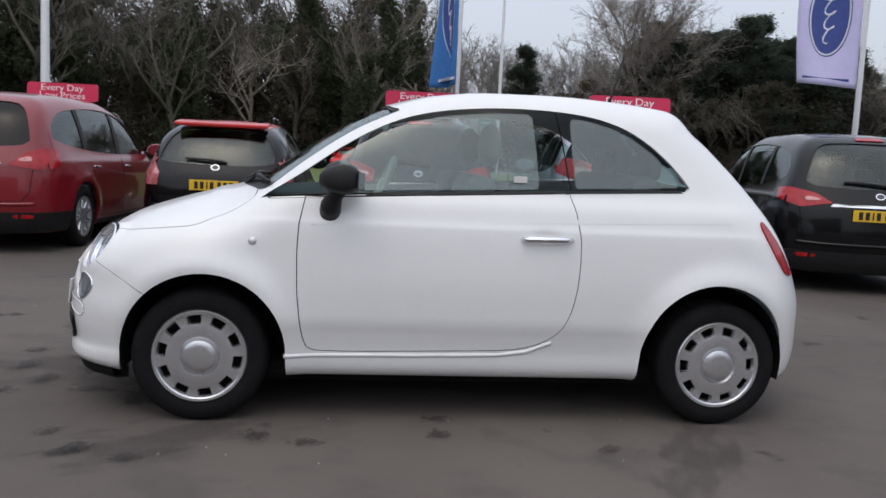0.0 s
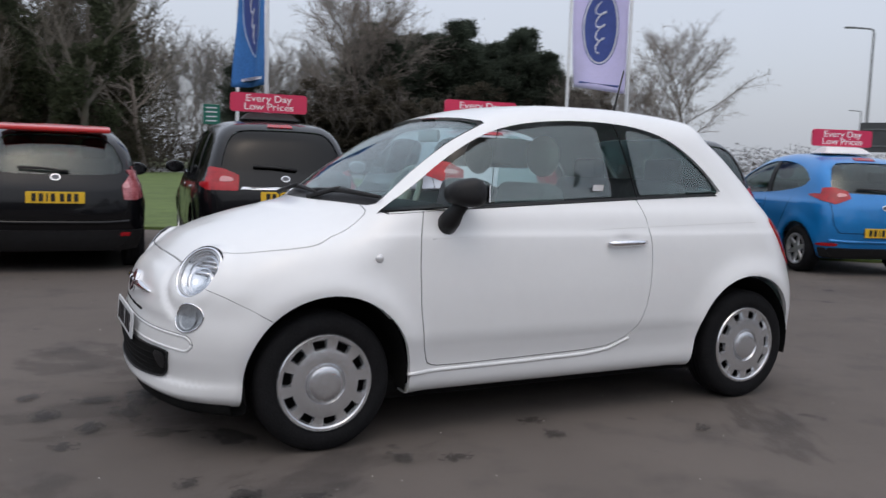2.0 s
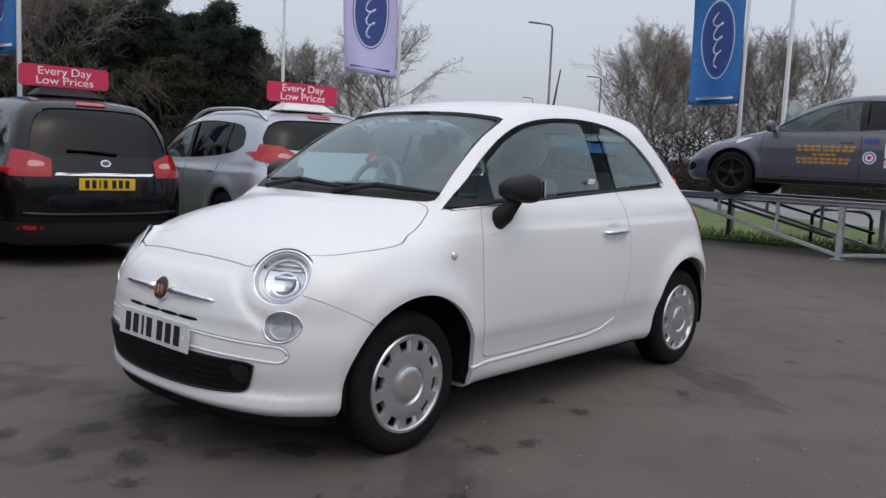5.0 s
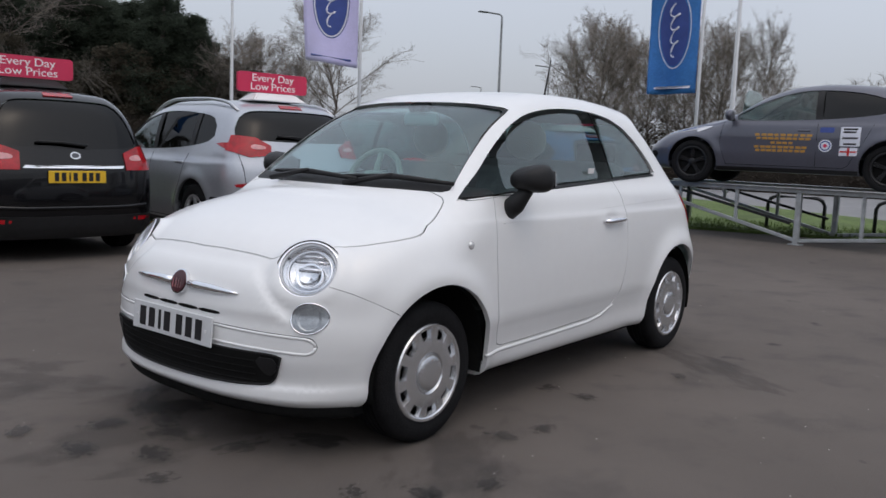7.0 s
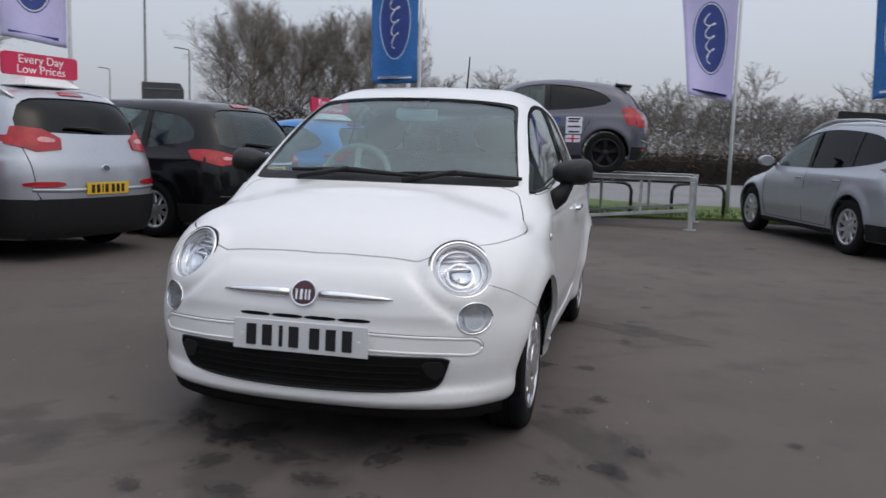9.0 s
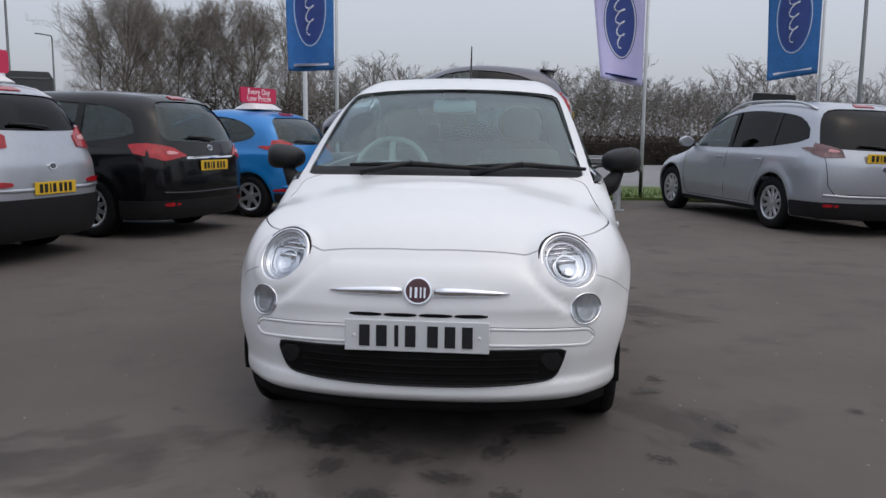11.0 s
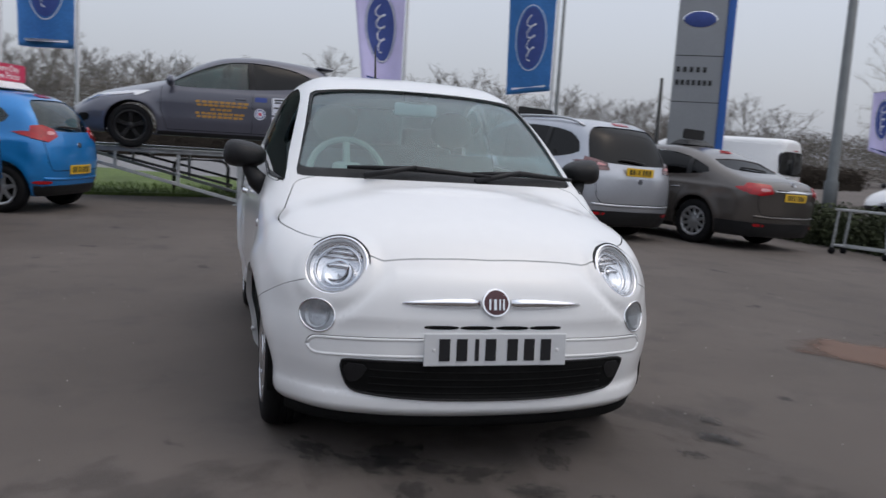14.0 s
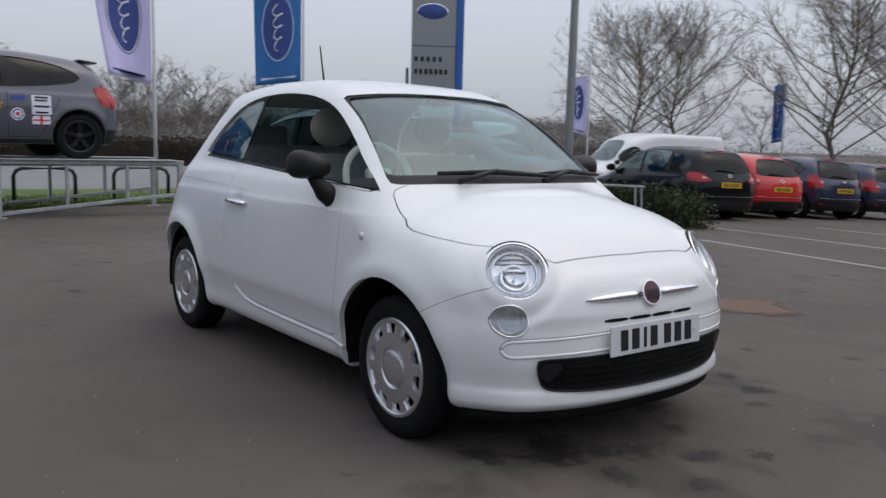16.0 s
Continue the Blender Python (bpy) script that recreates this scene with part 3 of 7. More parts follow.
def wheel(parent, m, R, width, rr, style):
    """One wheel: the tyre, its rim or hubcap and the dark drum behind. Outer face towards -y."""
    key = (R, width, rr, style)
    h = width / 2
    if key not in WHEEL_MESH:
        me = {}
        prof = [(rr - 0.012, -h + 0.035), (rr + 0.004, -h + 0.012), (rr + 0.018, -h + 0.004), (R - 0.055, -h), (R - 0.022, -h + 0.006), (R - 0.008, -h + 0.018),
                (R, -h + 0.035)]
        for g in (-0.3, 0.0, 0.3):
            prof += [(R, h * (g - 0.06)), (R - 0.007, h * (g - 0.04)), (R - 0.007, h * (g + 0.04)), (R, h * (g + 0.06))]
        prof += [(R, h - 0.035), (R - 0.02, h - 0.008), (R - 0.06, h), (rr, h - 0.01), (0.05, h - 0.02)]
        me["tyre"] = lathe(prof, 64)
        me["drum"] = polar([0.001, rr * 0.5, rr - 0.004], [-h + 0.055, -h + 0.05, -h + 0.06], 40)
        if style == "hubcap":
            rad = [0.001, 0.040, 0.060, 0.069, 0.073, 0.076, 0.081, 0.085, 0.120, 0.139, 0.178, 0.1810, rr - 0.006, rr + 0.004, rr + 0.009, rr + 0.010]
            hei = [-0.013, -0.012, -0.010, -0.005, 0.006, 0.006, 0.002, -0.003, -0.004, -0.001, 0.002, 0.001, -0.003, -0.004, 0.002, 0.018]
            hub = polar(rad, [-h + 0.004 + q for q in hei], 120, lambda i, k: i == 9 and k % 12 < 7)
            lip = []
            for s in range(10):      # ten slots with sloping walls
                a0, a1 = [2 * math.pi * (s * 12 + q) / 120 for q in (0, 7)]
                am, da = (a0 + a1) / 2, (a1 - a0) / 2
                ring = [(0.139, am - da), (0.158, am - da), (0.178, am - da), (0.178, am), (0.178, am + da), (0.158, am + da), (0.139, am + da), (0.139, am), (0.139, am - da)]
                pts = [(r * math.cos(a), -h + 0.004 + (-0.001 if r < 0.15 else 0.002 if r > 0.165 else 0.0005), r * math.sin(a)) for r, a in ring]
                inn = [(0.156 + (r - 0.158) * 0.74, am + (a - am) * 0.78) for r, a in ring]
                inn = [(r * math.cos(a), -h + 0.022, r * math.sin(a)) for r, a in inn]
                k = len(pts)
                lip.append((pts + inn, [(i, i + 1, k + i + 1, k + i) for i in range(k - 1)]))
            me["hubcap"] = merged(hub, *lip)
        else:
            spokes = {"five": 5, "six": 6, "seven": 7, "ten": 10, "black": 5}[style]
            ringp = lathe([(rr - 0.03, -h + 0.05), (rr - 0.024, -h + 0.012), (rr - 0.010, -h + 0.004), (rr + 0.004, -h + 0.006), (rr + 0.008, -h + 0.02)], 48)
            cap = lathe([(0.001, -h + 0.012), (0.03, -h + 0.013), (0.052, -h + 0.02), (0.060, -h + 0.045)], 24)
            sp = []
            for s in range(spokes):
                twin = (-0.10, 0.10) if style in ("five", "black") else (0.0,)
                for off in twin:
                    a = 2 * math.pi * s / spokes + 0.3
                    u, v = np.array((math.cos(a + off), 0, math.sin(a + off))), np.array((-math.sin(a), 0, math.cos(a)))
                    w0, w1 = (0.020, 0.013) if len(twin) == 2 else (0.034, 0.020)
                    c0, c1 = u * 0.04 + np.array((0, -h + 0.022, 0)), u * (rr - 0.018) + np.array((0, -h + 0.012, 0))
                    pts = []
                    for c, w in ((c0, w0), (c1, w1)):
                        for dv, dy in ((-1, 0.02), (-0.7, 0), (0.7, 0), (1, 0.02)):
                            pts.append(c + v * w * dv + np.array((0, dy, 0)))
                    sp.append((pts, [(0, 1, 5, 4), (1, 2, 6, 5), (2, 3, 7, 6)]))
            me["rim"] = merged(ringp, cap, *sp)
        WHEEL_MESH[key] = {}
        for nm, (v, f) in me.items():
            q = bpy.data.meshes.new(nm)
            q.from_pydata([tuple(map(float, p)) for p in v], [], f)
            b2 = bmesh.new()
            b2.from_mesh(q)
            bmesh.ops.remove_doubles(b2, verts=b2.verts[:], dist=0.0002)
            b2.to_mesh(q)
            b2.free()
            q.shade_smooth()
            q.set_sharp_from_angle(angle=radians(35))
            q.materials.append({"tyre": M["rubber"], "drum": M["liner"], "hubcap": M["hubcap"], "rim": M["alloy_black"] if style == "black" else M["alloy"]}[nm])
            WHEEL_MESH[key][nm] = q
    top = None
    for nm, q in WHEEL_MESH[key].items():
        ob = new("wheel" if nm == "tyre" else nm, q)
        if top is None:
            top = ob
            ob.parent, ob.matrix_local = parent, m
        else:
            ob.parent = top
    return top


def number_plate(parent, field, z, front, material, width=0.52, lean=0.0, out=0.008):
    """A flat plate on the nose or tail, with dark bars for its characters."""
    s = -3.5 if front else 3.5
    p = project(field, np.array([(0.0, z)]), "yz", s, 1 if front else -1, 4.5)[0]
    e = project(field, np.array([(0.0, z - 0.05)]), "yz", s, 1 if front else -1, 4.5)[0]
    x = (min if front else max)(p[0], e[0]) + (-out if front else out)
    m = pose(x, 0, z, -lean, 0, -90 if front else 90)
    b = box_bm(width, 0.008, 0.112, m, 0.003)
    ob = part("number_plate", b, material, parent)
    for k, c in enumerate((-0.188, -0.126, -0.072, -0.022, 0.058, 0.120, 0.182)):
        part("character_bar", box_bm(0.038 if k != 2 else 0.014, 0.003, 0.076, m @ pose(c * width / 0.52, -0.0055, 0)), M["ink"], ob)
    for c in (-0.225, 0.225) if front else ():
        part("plate_screw", box_bm(0.011, 0.004, 0.011, m @ pose(c, -0.006, 0), 0.002), M["white_plastic"], ob)
    return ob


def seat_mesh(w):
    bm = box_bm(0.50, w, 0.16, pose(0, 0, 0.08, 0, 4), 0.05, segs=3)
    box_bm(0.14, w * 0.96, 0.60, pose(0.27, 0, 0.40, 0, 14), 0.05, bm, segs=3)
    return bm


def cabin(parent, x0, x1, floor, w, seat_mat, head_mat, dash_mat, wheel_mat, dash_x, dash_z, wheel_y=0.33):
    """Front seats with head rests, a rear bench, dashboard and steering wheel."""
    for sy in (-1, 1):
        st = part("front_seat", seat_mesh(0.48), seat_mat, parent, smooth=True)
        st.location = (x0, sy * w, floor)
        hb = bmesh.new()
        bmesh.ops.create_uvsphere(hb, u_segments=20, v_segments=12, radius=1, matrix=pose(0.40, 0, 0.83) @ Matrix.Diagonal((0.055, 0.125, 0.105, 1)))
        part("head_rest", hb, head_mat, st, smooth=True)
    bench = part("rear_seat", seat_mesh(w * 2 + 0.45), seat_mat, parent, smooth=True)
    bench.location = (x1, 0, floor + 0.03)
    for sy in (-1, 1):
        part("head_rest", box_bm(0.08, 0.24, 0.14, pose(0.38, sy * w, 0.74), 0.03, segs=3), seat_mat, bench, smooth=True)
    d = box_bm(0.42, w * 2 + 0.62, 0.22, pose(dash_x, 0, dash_z - 0.10, 0, -4), 0.07, segs=4)
    part("dashboard", d, dash_mat, parent, smooth=True)
    v, f = [], []
    n = 40
    pts = [(0, 0.185 * math.cos(2 * math.pi * k / n), 0.185 * math.sin(2 * math.pi * k / n)) for k in range(n + 2)]
    ring = tube(pts, 0.017, 8, False)
    bm = bmesh.new()
    vs = [bm.verts.new(q) for q in ring[0]]
    for q in ring[1]:
        bm.faces.new([vs[i] for i in q])
    for a in (0, 120, 240):
        box_bm(0.02, 0.17, 0.035, pose(0, 0, 0, a + 90, 0, 0) @ pose(0, 0.09, 0), 0.008, bm)
    box_bm(0.05, 0.14, 0.13, pose(0, 0, 0), 0.02, bm)
    bm.transform(pose(dash_x + 0.36, wheel_y, dash_z - 0.005, 0, 22, 0))
    part("steering_wheel", bm, wheel_mat, parent, smooth=True)


def side_mirror(parent, x, y, z, sy, material, glass):
    bm = bmesh.new()
    bmesh.ops.create_uvsphere(bm, u_segments=20, v_segments=12, radius=1, matrix=pose(0, 0, 0) @ Matrix.Diagonal((0.075, 0.125, 0.082, 1)))
    for q in bm.verts:
        if q.co.x > 0.035:
            q.co.x = 0.035
    mi = part("side_mirror", bm, material, parent, smooth=True)
    mi.location = (x, sy * (y + 0.11), z)
    part("mirror_arm", box_bm(0.05, 0.10, 0.04, pose(0, -sy * 0.12, -0.05), 0.012), M["plastic"], mi)
    return mi


# ---- car body types: roof line, nose, tail, plan and side as (place, value) ----
def car_type(kind, sx=1.0, sw=1.0, sz=1.0):
    if kind == "mpv":
        s = dict(top=[(-2.30, 0.62), (-1.95, 0.84), (-1.45, 0.98), (-1.15, 1.06), (-0.55, 1.40), (-0.1, 1.57), (0.4, 1.65), (1.1, 1.65), (1.8, 1.60), (2.15, 1.53), (2.5, 1.46)],
                 nose=[(0.15, -2.24), (0.3, -2.34), (0.5, -2.36), (0.7, -2.28), (0.85, -2.1), (1.0, -1.8)],
                 tail=[(0.15, 2.30), (0.35, 2.40), (0.6, 2.43), (0.85, 2.41), (1.0, 2.36), (1.25, 2.25), (1.45, 2.13), (1.6, 2.0)],
                 half=0.925, belt=1.0, roof=1.65, wb=2.85,
                 dlo=[(-1.02, 1.02), (-0.2, 1.00), (0.9, 1.02), (1.75, 1.10), (2.02, 1.17), (1.80, 1.38), (1.5, 1.47), (0.6, 1.53), (-0.05, 1.48), (-0.55, 1.30)],
                 posts=(0.22, 1.22), screen_z=(1.08, 1.56), back=(1.06, 1.50, 0.66, 0.54), lamp=[(0.50, 0.88), (0.66, 1.02), (0.90, 1.06), (0.92, 0.92), (0.80, 0.84)], plate_z=0.80)
    elif kind == "hatch":
        s = dict(top=[(-2.0, 0.60), (-1.65, 0.80), (-1.2, 0.93), (-0.88, 1.02), (-0.3, 1.33), (0.1, 1.45), (0.5, 1.48), (1.0, 1.45), (1.5, 1.38), (1.75, 1.32), (2.0, 1.27)],
                 nose=[(0.15, -1.97), (0.3, -2.06), (0.5, -2.08), (0.65, -2.02), (0.78, -1.86), (0.9, -1.5)],
                 tail=[(0.15, 1.74), (0.35, 1.85), (0.6, 1.89), (0.8, 1.87), (0.93, 1.82), (1.1, 1.72), (1.3, 1.57), (1.42, 1.45)],
                 half=0.86, belt=0.93, roof=1.48, wb=2.49,
                 dlo=[(-0.85, 0.93), (-0.1, 0.93), (0.8, 0.98), (1.35, 1.08), (1.22, 1.22), (0.9, 1.33), (0.4, 1.38), (0.0, 1.34), (-0.4, 1.17)],
                 posts=(0.38,), screen_z=(1.0, 1.40), back=(0.96, 1.33, 0.62, 0.50), lamp=[(0.62, 0.72), (0.60, 0.86), (0.72, 1.02), (0.86, 1.06), (0.88, 0.84), (0.80, 0.72)], plate_z=0.68)
    elif kind == "saloon":
        s = dict(top=[(-2.35, 0.60), (-1.9, 0.82), (-1.35, 0.95), (-0.95, 1.03), (-0.25, 1.36), (0.2, 1.46), (0.7, 1.47), (1.2, 1.39), (1.7, 1.20), (2.1, 1.09), (2.5, 1.05)],
                 nose=[(0.15, -2.28), (0.3, -2.38), (0.5, -2.40), (0.65, -2.34), (0.78, -2.18), (0.9, -1.8)],
                 tail=[(0.15, 2.36), (0.35, 2.45), (0.6, 2.49), (0.85, 2.50), (1.0, 2.45), (1.08, 2.38), (1.3, 2.3)],
                 half=0.92, belt=0.95, roof=1.47, wb=2.85,
                 dlo=[(-0.95, 0.95), (-0.1, 0.96), (0.9, 1.0), (1.65, 1.07), (1.45, 1.18), (1.05, 1.31), (0.6, 1.37), (0.15, 1.35), (-0.35, 1.2)],
                 posts=(0.28, 1.2), screen_z=(1.02, 1.40), back=(1.12, 1.34, 0.60, 0.50), lamp=[(0.50, 0.84), (0.52, 0.96), (0.76, 0.97), (0.90, 0.92), (0.92, 0.82), (0.70, 0.80)], plate_z=0.80)
    else:
        s = dict(top=[(-2.7, 0.85), (-2.4, 1.10), (-2.0, 1.30), (-1.5, 1.85), (-1.15, 2.22), (-0.6, 2.40), (0.5, 2.45), (2.4, 2.45), (2.9, 2.43)],
                 nose=[(0.2, -2.62), (0.4, -2.72), (0.7, -2.74), (0.95, -2.66), (1.1, -2.5), (1.3, -2.2)],
                 tail=[(0.2, 2.70), (0.5, 2.78), (1.2, 2.78), (2.2, 2.72), (2.5, 2.66)],
                 half=1.0, belt=1.2, roof=2.45, wb=3.3,
                 dlo=[(-1.85, 1.28), (-0.9, 1.25), (-0.9, 1.85), (-1.35, 1.85)],
                 posts=(), screen_z=(1.32, 2.05), back=(1.3, 2.0, 0.75, 0.7), lamp=[(0.84, 0.9), (0.84, 1.3), (0.96, 1.3), (0.96, 0.9)], plate_z=0.75)
    for k in ("top", "dlo"):
        s[k] = [(a * sx, b * sz) for a, b in s[k]]
    for k in ("nose", "tail"):
        s[k] = [(a * sz, b * sx) for a, b in s[k]]
    for k in ("half",):
        s[k] *= sw
    for k in ("belt", "roof", "plate_z"):
        s[k] *= sz
    s["wb"] *= sx
    s["posts"] = [q * sx for q in s["posts"]]
    s["screen_z"] = [q * sz for q in s["screen_z"]]
    s["back"] = (s["back"][0] * sz, s["back"][1] * sz, s["back"][2] * sw, s["back"][3] * sw)
    s["lamp"] = [(a * sw, b * sz) for a, b in s["lamp"]]
    h, b, r = s["half"], s["belt"], s["roof"]
    x0, x1 = s["nose"][2][1], s["tail"][2][1]
    s["plan"] = [(x0, h - 0.10), (x0 + 0.6, h - 0.025), (0, h - 0.015), (x1 - 0.7, h - 0.02), (x1, h - 0.09)]
    s["side"] = [(0.12, -0.09), (0.3, -0.03), (0.5, 0.0), (b - 0.25, 0.0), (b - 0.08, -0.02), (b, -0.055), (b + 0.25, -0.12), (r - 0.12, -0.215), (r, -0.27)]
    if kind == "van":
        s["side"] = [(0.12, -0.06), (0.4, -0.01), (0.9, 0.0), (1.3, -0.01), (2.0, -0.09), (2.45, -0.14)]
    s["crown"] = [(x0, 0.16), (-1.0, 0.20), (0, 0.09), (x1, 0.10)]
    s.update(nose_bow=0.5, tail_bow=0.32, cabin=0.06, axles=(-s["wb"] / 2, s["wb"] / 2), wheel_r=0.32, arch=0.36, flare=0.02, floor=0.20, k_top=0.16, k_nose=0.22, k_tail=0.16)
    return s


def strip(line, h):
    """An outline round a line in a plane, h wide to each side."""
    p = np.array(line, float)
    t = np.gradient(p, axis=0)
    t /= np.linalg.norm(t, axis=1)[:, None]
    nn = np.stack([-t[:, 1], t[:, 0]], -1) * h
    return [tuple(q) for q in p + nn] + [tuple(q) for q in (p - nn)[::-1]]


def cut_at(outline, x, keep):
    """The part of an outline on one side of a line across it."""
    out = []
    for (ax, az_), (bx, bz_) in zip(outline, list(outline[1:]) + [outline[0]]):
        if keep * (ax - x) >= 0:
            out.append((ax, az_))
        if (ax - x) * (bx - x) < 0:
            f_ = (x - ax) / (bx - ax)
            out.append((x, az_ + f_ * (bz_ - az_)))
    return out


def parked_car(name, label, m, kind, paint, size=(1, 1, 1), R=0.32, rim=0.21, style="five", plate="plate_yellow", glass="midglass", back_glass="privacy", roof_paint=None,
               front_glass="midglass", grid=0.05, chrome_bar=False, rails=False, inside=True, group="cars parked on the forecourt", lamp=None, lamp_mat="red_lens", lower=0.42, fog=(0.36, 0.40, 0.55, 0.74), tweak=None):
    s = car_type(kind, *size)
    s.update(tweak or {})
    s["wheel_r"], s["arch"] = R, R + 0.05
    field = car_field(s)
    root = tagged(empty(name, m), label, "van" if kind == "van" else "car", group)
    x0, x1, h, H = s["nose"][2][1], s["tail"][2][1], s["half"], s["roof"]
    v, q = shell(field, (x0 - 0.2, -h - 0.15 + 1e-4, 0.02), (x1 + 0.2, h + 0.15, H + 0.15), grid, 0.03)
    me = skin_mesh("body", v, q)
    dlo = rounded(s["dlo"], 40, 2)
    z0, z1 = s["screen_z"]
    screen = rounded([(-h * 0.72, z0), (0, z0 + 0.01), (h * 0.72, z0), (h * 0.62, (z0 + z1) / 2), (h * 0.54, z1), (0, z1 + 0.03), (-h * 0.54, z1), (-h * 0.62, (z0 + z1) / 2)], 40, 2)
    b0, b1, bw, tw = s["back"]
    back = rounded([(-bw, b0 + 0.02), (-bw * 0.5, b0), (bw * 0.5, b0), (bw, b0 + 0.02), (bw, b0 + 0.1), (tw, b1), (tw * 0.5, b1 + 0.02), (-tw * 0.5, b1 + 0.02), (-tw, b1), (-bw, b0 + 0.1)], 44, 2)
    arches = []
    for ax in s["axles"]:
        c = [(ax + (R + 0.05) * math.cos(2 * math.pi * k / 28), R + 0.01 + (R + 0.05) * math.sin(2 * math.pi * k / 28)) for k in range(28)]
        arches += [prism(c, "xz", -1.3, -h + 0.34), prism(c, "xz", h - 0.34, 1.3)]
    me = boolean(me, prism_mesh(*arches, prism(dlo, "xz", -1.4, -0.3), prism(dlo, "xz", 0.3, 1.4)), "DIFFERENCE")
    mid = 0.35 * (x0 + x1)
    me = boolean(me, prism_mesh(prism(screen, "yz", x0, mid - 0.1), prism(back, "yz", x1 - 1.05, x1 + 0.3)), "DIFFERENCE")
    field_normals(me, field)
    me.materials.clear()
    me.materials.append(M[paint])
    body = new("body", me)
    body.parent = root
    if roof_paint:
        patch("roof_panel", field, rounded([(-0.1, -0.50), (1.0, -0.54), (1.42, -0.46), (1.42, 0.46), (1.0, 0.54), (-0.1, 0.50)], 48, 2), "xy", 2.2, -1, M[roof_paint], root, 0.004, 0.006, label="red roof panel")
    for a, sy in ((-1.6, 1), (1.6, -1)):
        split = s["posts"][0] - 0.01 if s["posts"] and glass == "privacy" else None
        for keep, gl in (((-1, front_glass), (1, glass)) if split is not None else ((0, glass),)):
            patch("side_window", field, dlo if not keep else cut_at(dlo, split, keep), "xz", a, sy, M[gl], root, -0.012, 0.004, 6)
        for px in s["posts"]:
            patch("window_post", field, [(px - 0.045, s["belt"] + 0.00), (px + 0.045, s["belt"] + 0.00), (px + 0.025, s["roof"] - 0.12), (px - 0.065, s["roof"] - 0.12)], "xz", a, sy, M["plastic"], root, -0.004, 0.006, 5, n=24)
        bz, dx = s["belt"] - 0.03, s["wb"] / 2
        seams = [[(-dx + 0.42, bz + 0.02), (-dx + 0.40, 0.6), (-dx + 0.50, 0.30)], [(s["posts"][0] if s["posts"] else 0.3, bz), (s["posts"][0] if s["posts"] else 0.3, 0.30)],
                 [(-dx + 0.50, 0.30), (dx - 0.52, 0.30), (dx - 0.30, 0.72), (dx - 0.22, bz)]]
        for ln in seams:
            seam("door_seam", field, ln, "xz", a, sy, M["liner"], root, 0.004, 30, -0.0015)
        for hx in ([q - 0.17 for q in s["posts"]] or [0.1]):
            pt = project(field, np.array([(hx, bz - 0.10)]), "xz", a, sy)[0]
            part("door_handle", box_bm(0.17, 0.03, 0.025, pose(pt[0], pt[1], pt[2]), 0.01), M["chrome"] if chrome_bar else M[paint], root, smooth=True)
        patch("sill_trim", field, [(-dx + 0.36, 0.215), (dx - 0.36, 0.215), (dx - 0.36, 0.27), (-dx + 0.36, 0.27)], "xz", a, sy, M["plastic"], root, 0.006, 0.008, 3, n=60)
    patch("windscreen", field, screen, "yz", x0 - 0.1, 1, M["glass"], root, -0.012, 0.004, 6)
    patch("rear_window", field, back, "yz", x1 + 0.3, -1, M[back_glass], root, -0.010, 0.004, 6)
    for sy in (-1, 1):
        ly = [(sy * min(a, h - 0.105 - 0.42 * max(0.0, b - s["belt"] + 0.02)), b) for a, b in (lamp or s["lamp"])]
        tl = patch("tail_lamp", field, resample(ly, 60), "yz", x1 + 0.3, -1, M[lamp_mat], root, 0.012, 0.02, 5)
        edge_ = [b for a, b in ly if abs(a) > max(abs(c) for c, d in ly) - 0.05]
        lo_z, hi_z = min(edge_) + 0.01, max(max(edge_) - 0.005, min(edge_) + 0.08)
        ex = project(field, np.array([(sy * (h - 0.105 - 0.42 * max(0.0, (lo_z + hi_z) / 2 - s["belt"] + 0.02)), (lo_z + hi_z) / 2)]), "yz", x1 + 0.3, -1)[0][0]
        patch("lamp_side", field, resample([(ex + 0.035, lo_z), (ex + 0.035, hi_z), (ex - 0.10, hi_z), (ex - 0.19, hi_z - 0.015), (ex - 0.10, lo_z + 0.03)], 50), "xz", sy * 1.6, -sy, M[lamp_mat], tl, 0.011, 0.02, 4)
        cy, cz = sum(a for a, b in ly) / len(ly), sum(b for a, b in ly) / len(ly)
        patch("reverse_lamp", field, rounded([(cy + (a - cy) * 0.42 - sy * 0.05, cz + (b - cz) * 0.24) for a, b in ly], 24, 2), "yz", x1 + 0.3, -1, M["lamp_core"], root, 0.016, 0.01, 3)
        hl = [(sy * a * h, b) for a, b in ((0.52, 0.66), (0.62, 0.76), (0.86, 0.86), (0.90, 0.78), (0.80, 0.68))]
        patch("headlamp", field, rounded(hl, 32, 2), "yz", x0 - 0.1, 1, M["clear_lens"], root, 0.006, 0.02, 4)
        hx = project(field, np.array([(sy * 0.86 * h, 0.80)]), "yz", x0 - 0.1, 1)[0][0]
        if kind != "van":
            patch("lamp_wing", field, rounded([(hx + 0.0, 0.74), (hx + 0.10, 0.78), (hx + 0.26, 0.845), (hx + 0.14, 0.84), (hx + 0.02, 0.82)], 28, 2), "xz", sy * 1.6, -sy, M["clear_lens"], root, 0.007, 0.016, 3)
            patch("bumper_intake", field, rounded([(sy * 0.62 * h, 0.33), (sy * 0.86 * h, 0.35), (sy * 0.88 * h, 0.47), (sy * 0.70 * h, 0.45)], 24, 1), "yz", x0 - 0.1, 1, M["liner"], root, 0.003, 0.01, 3)
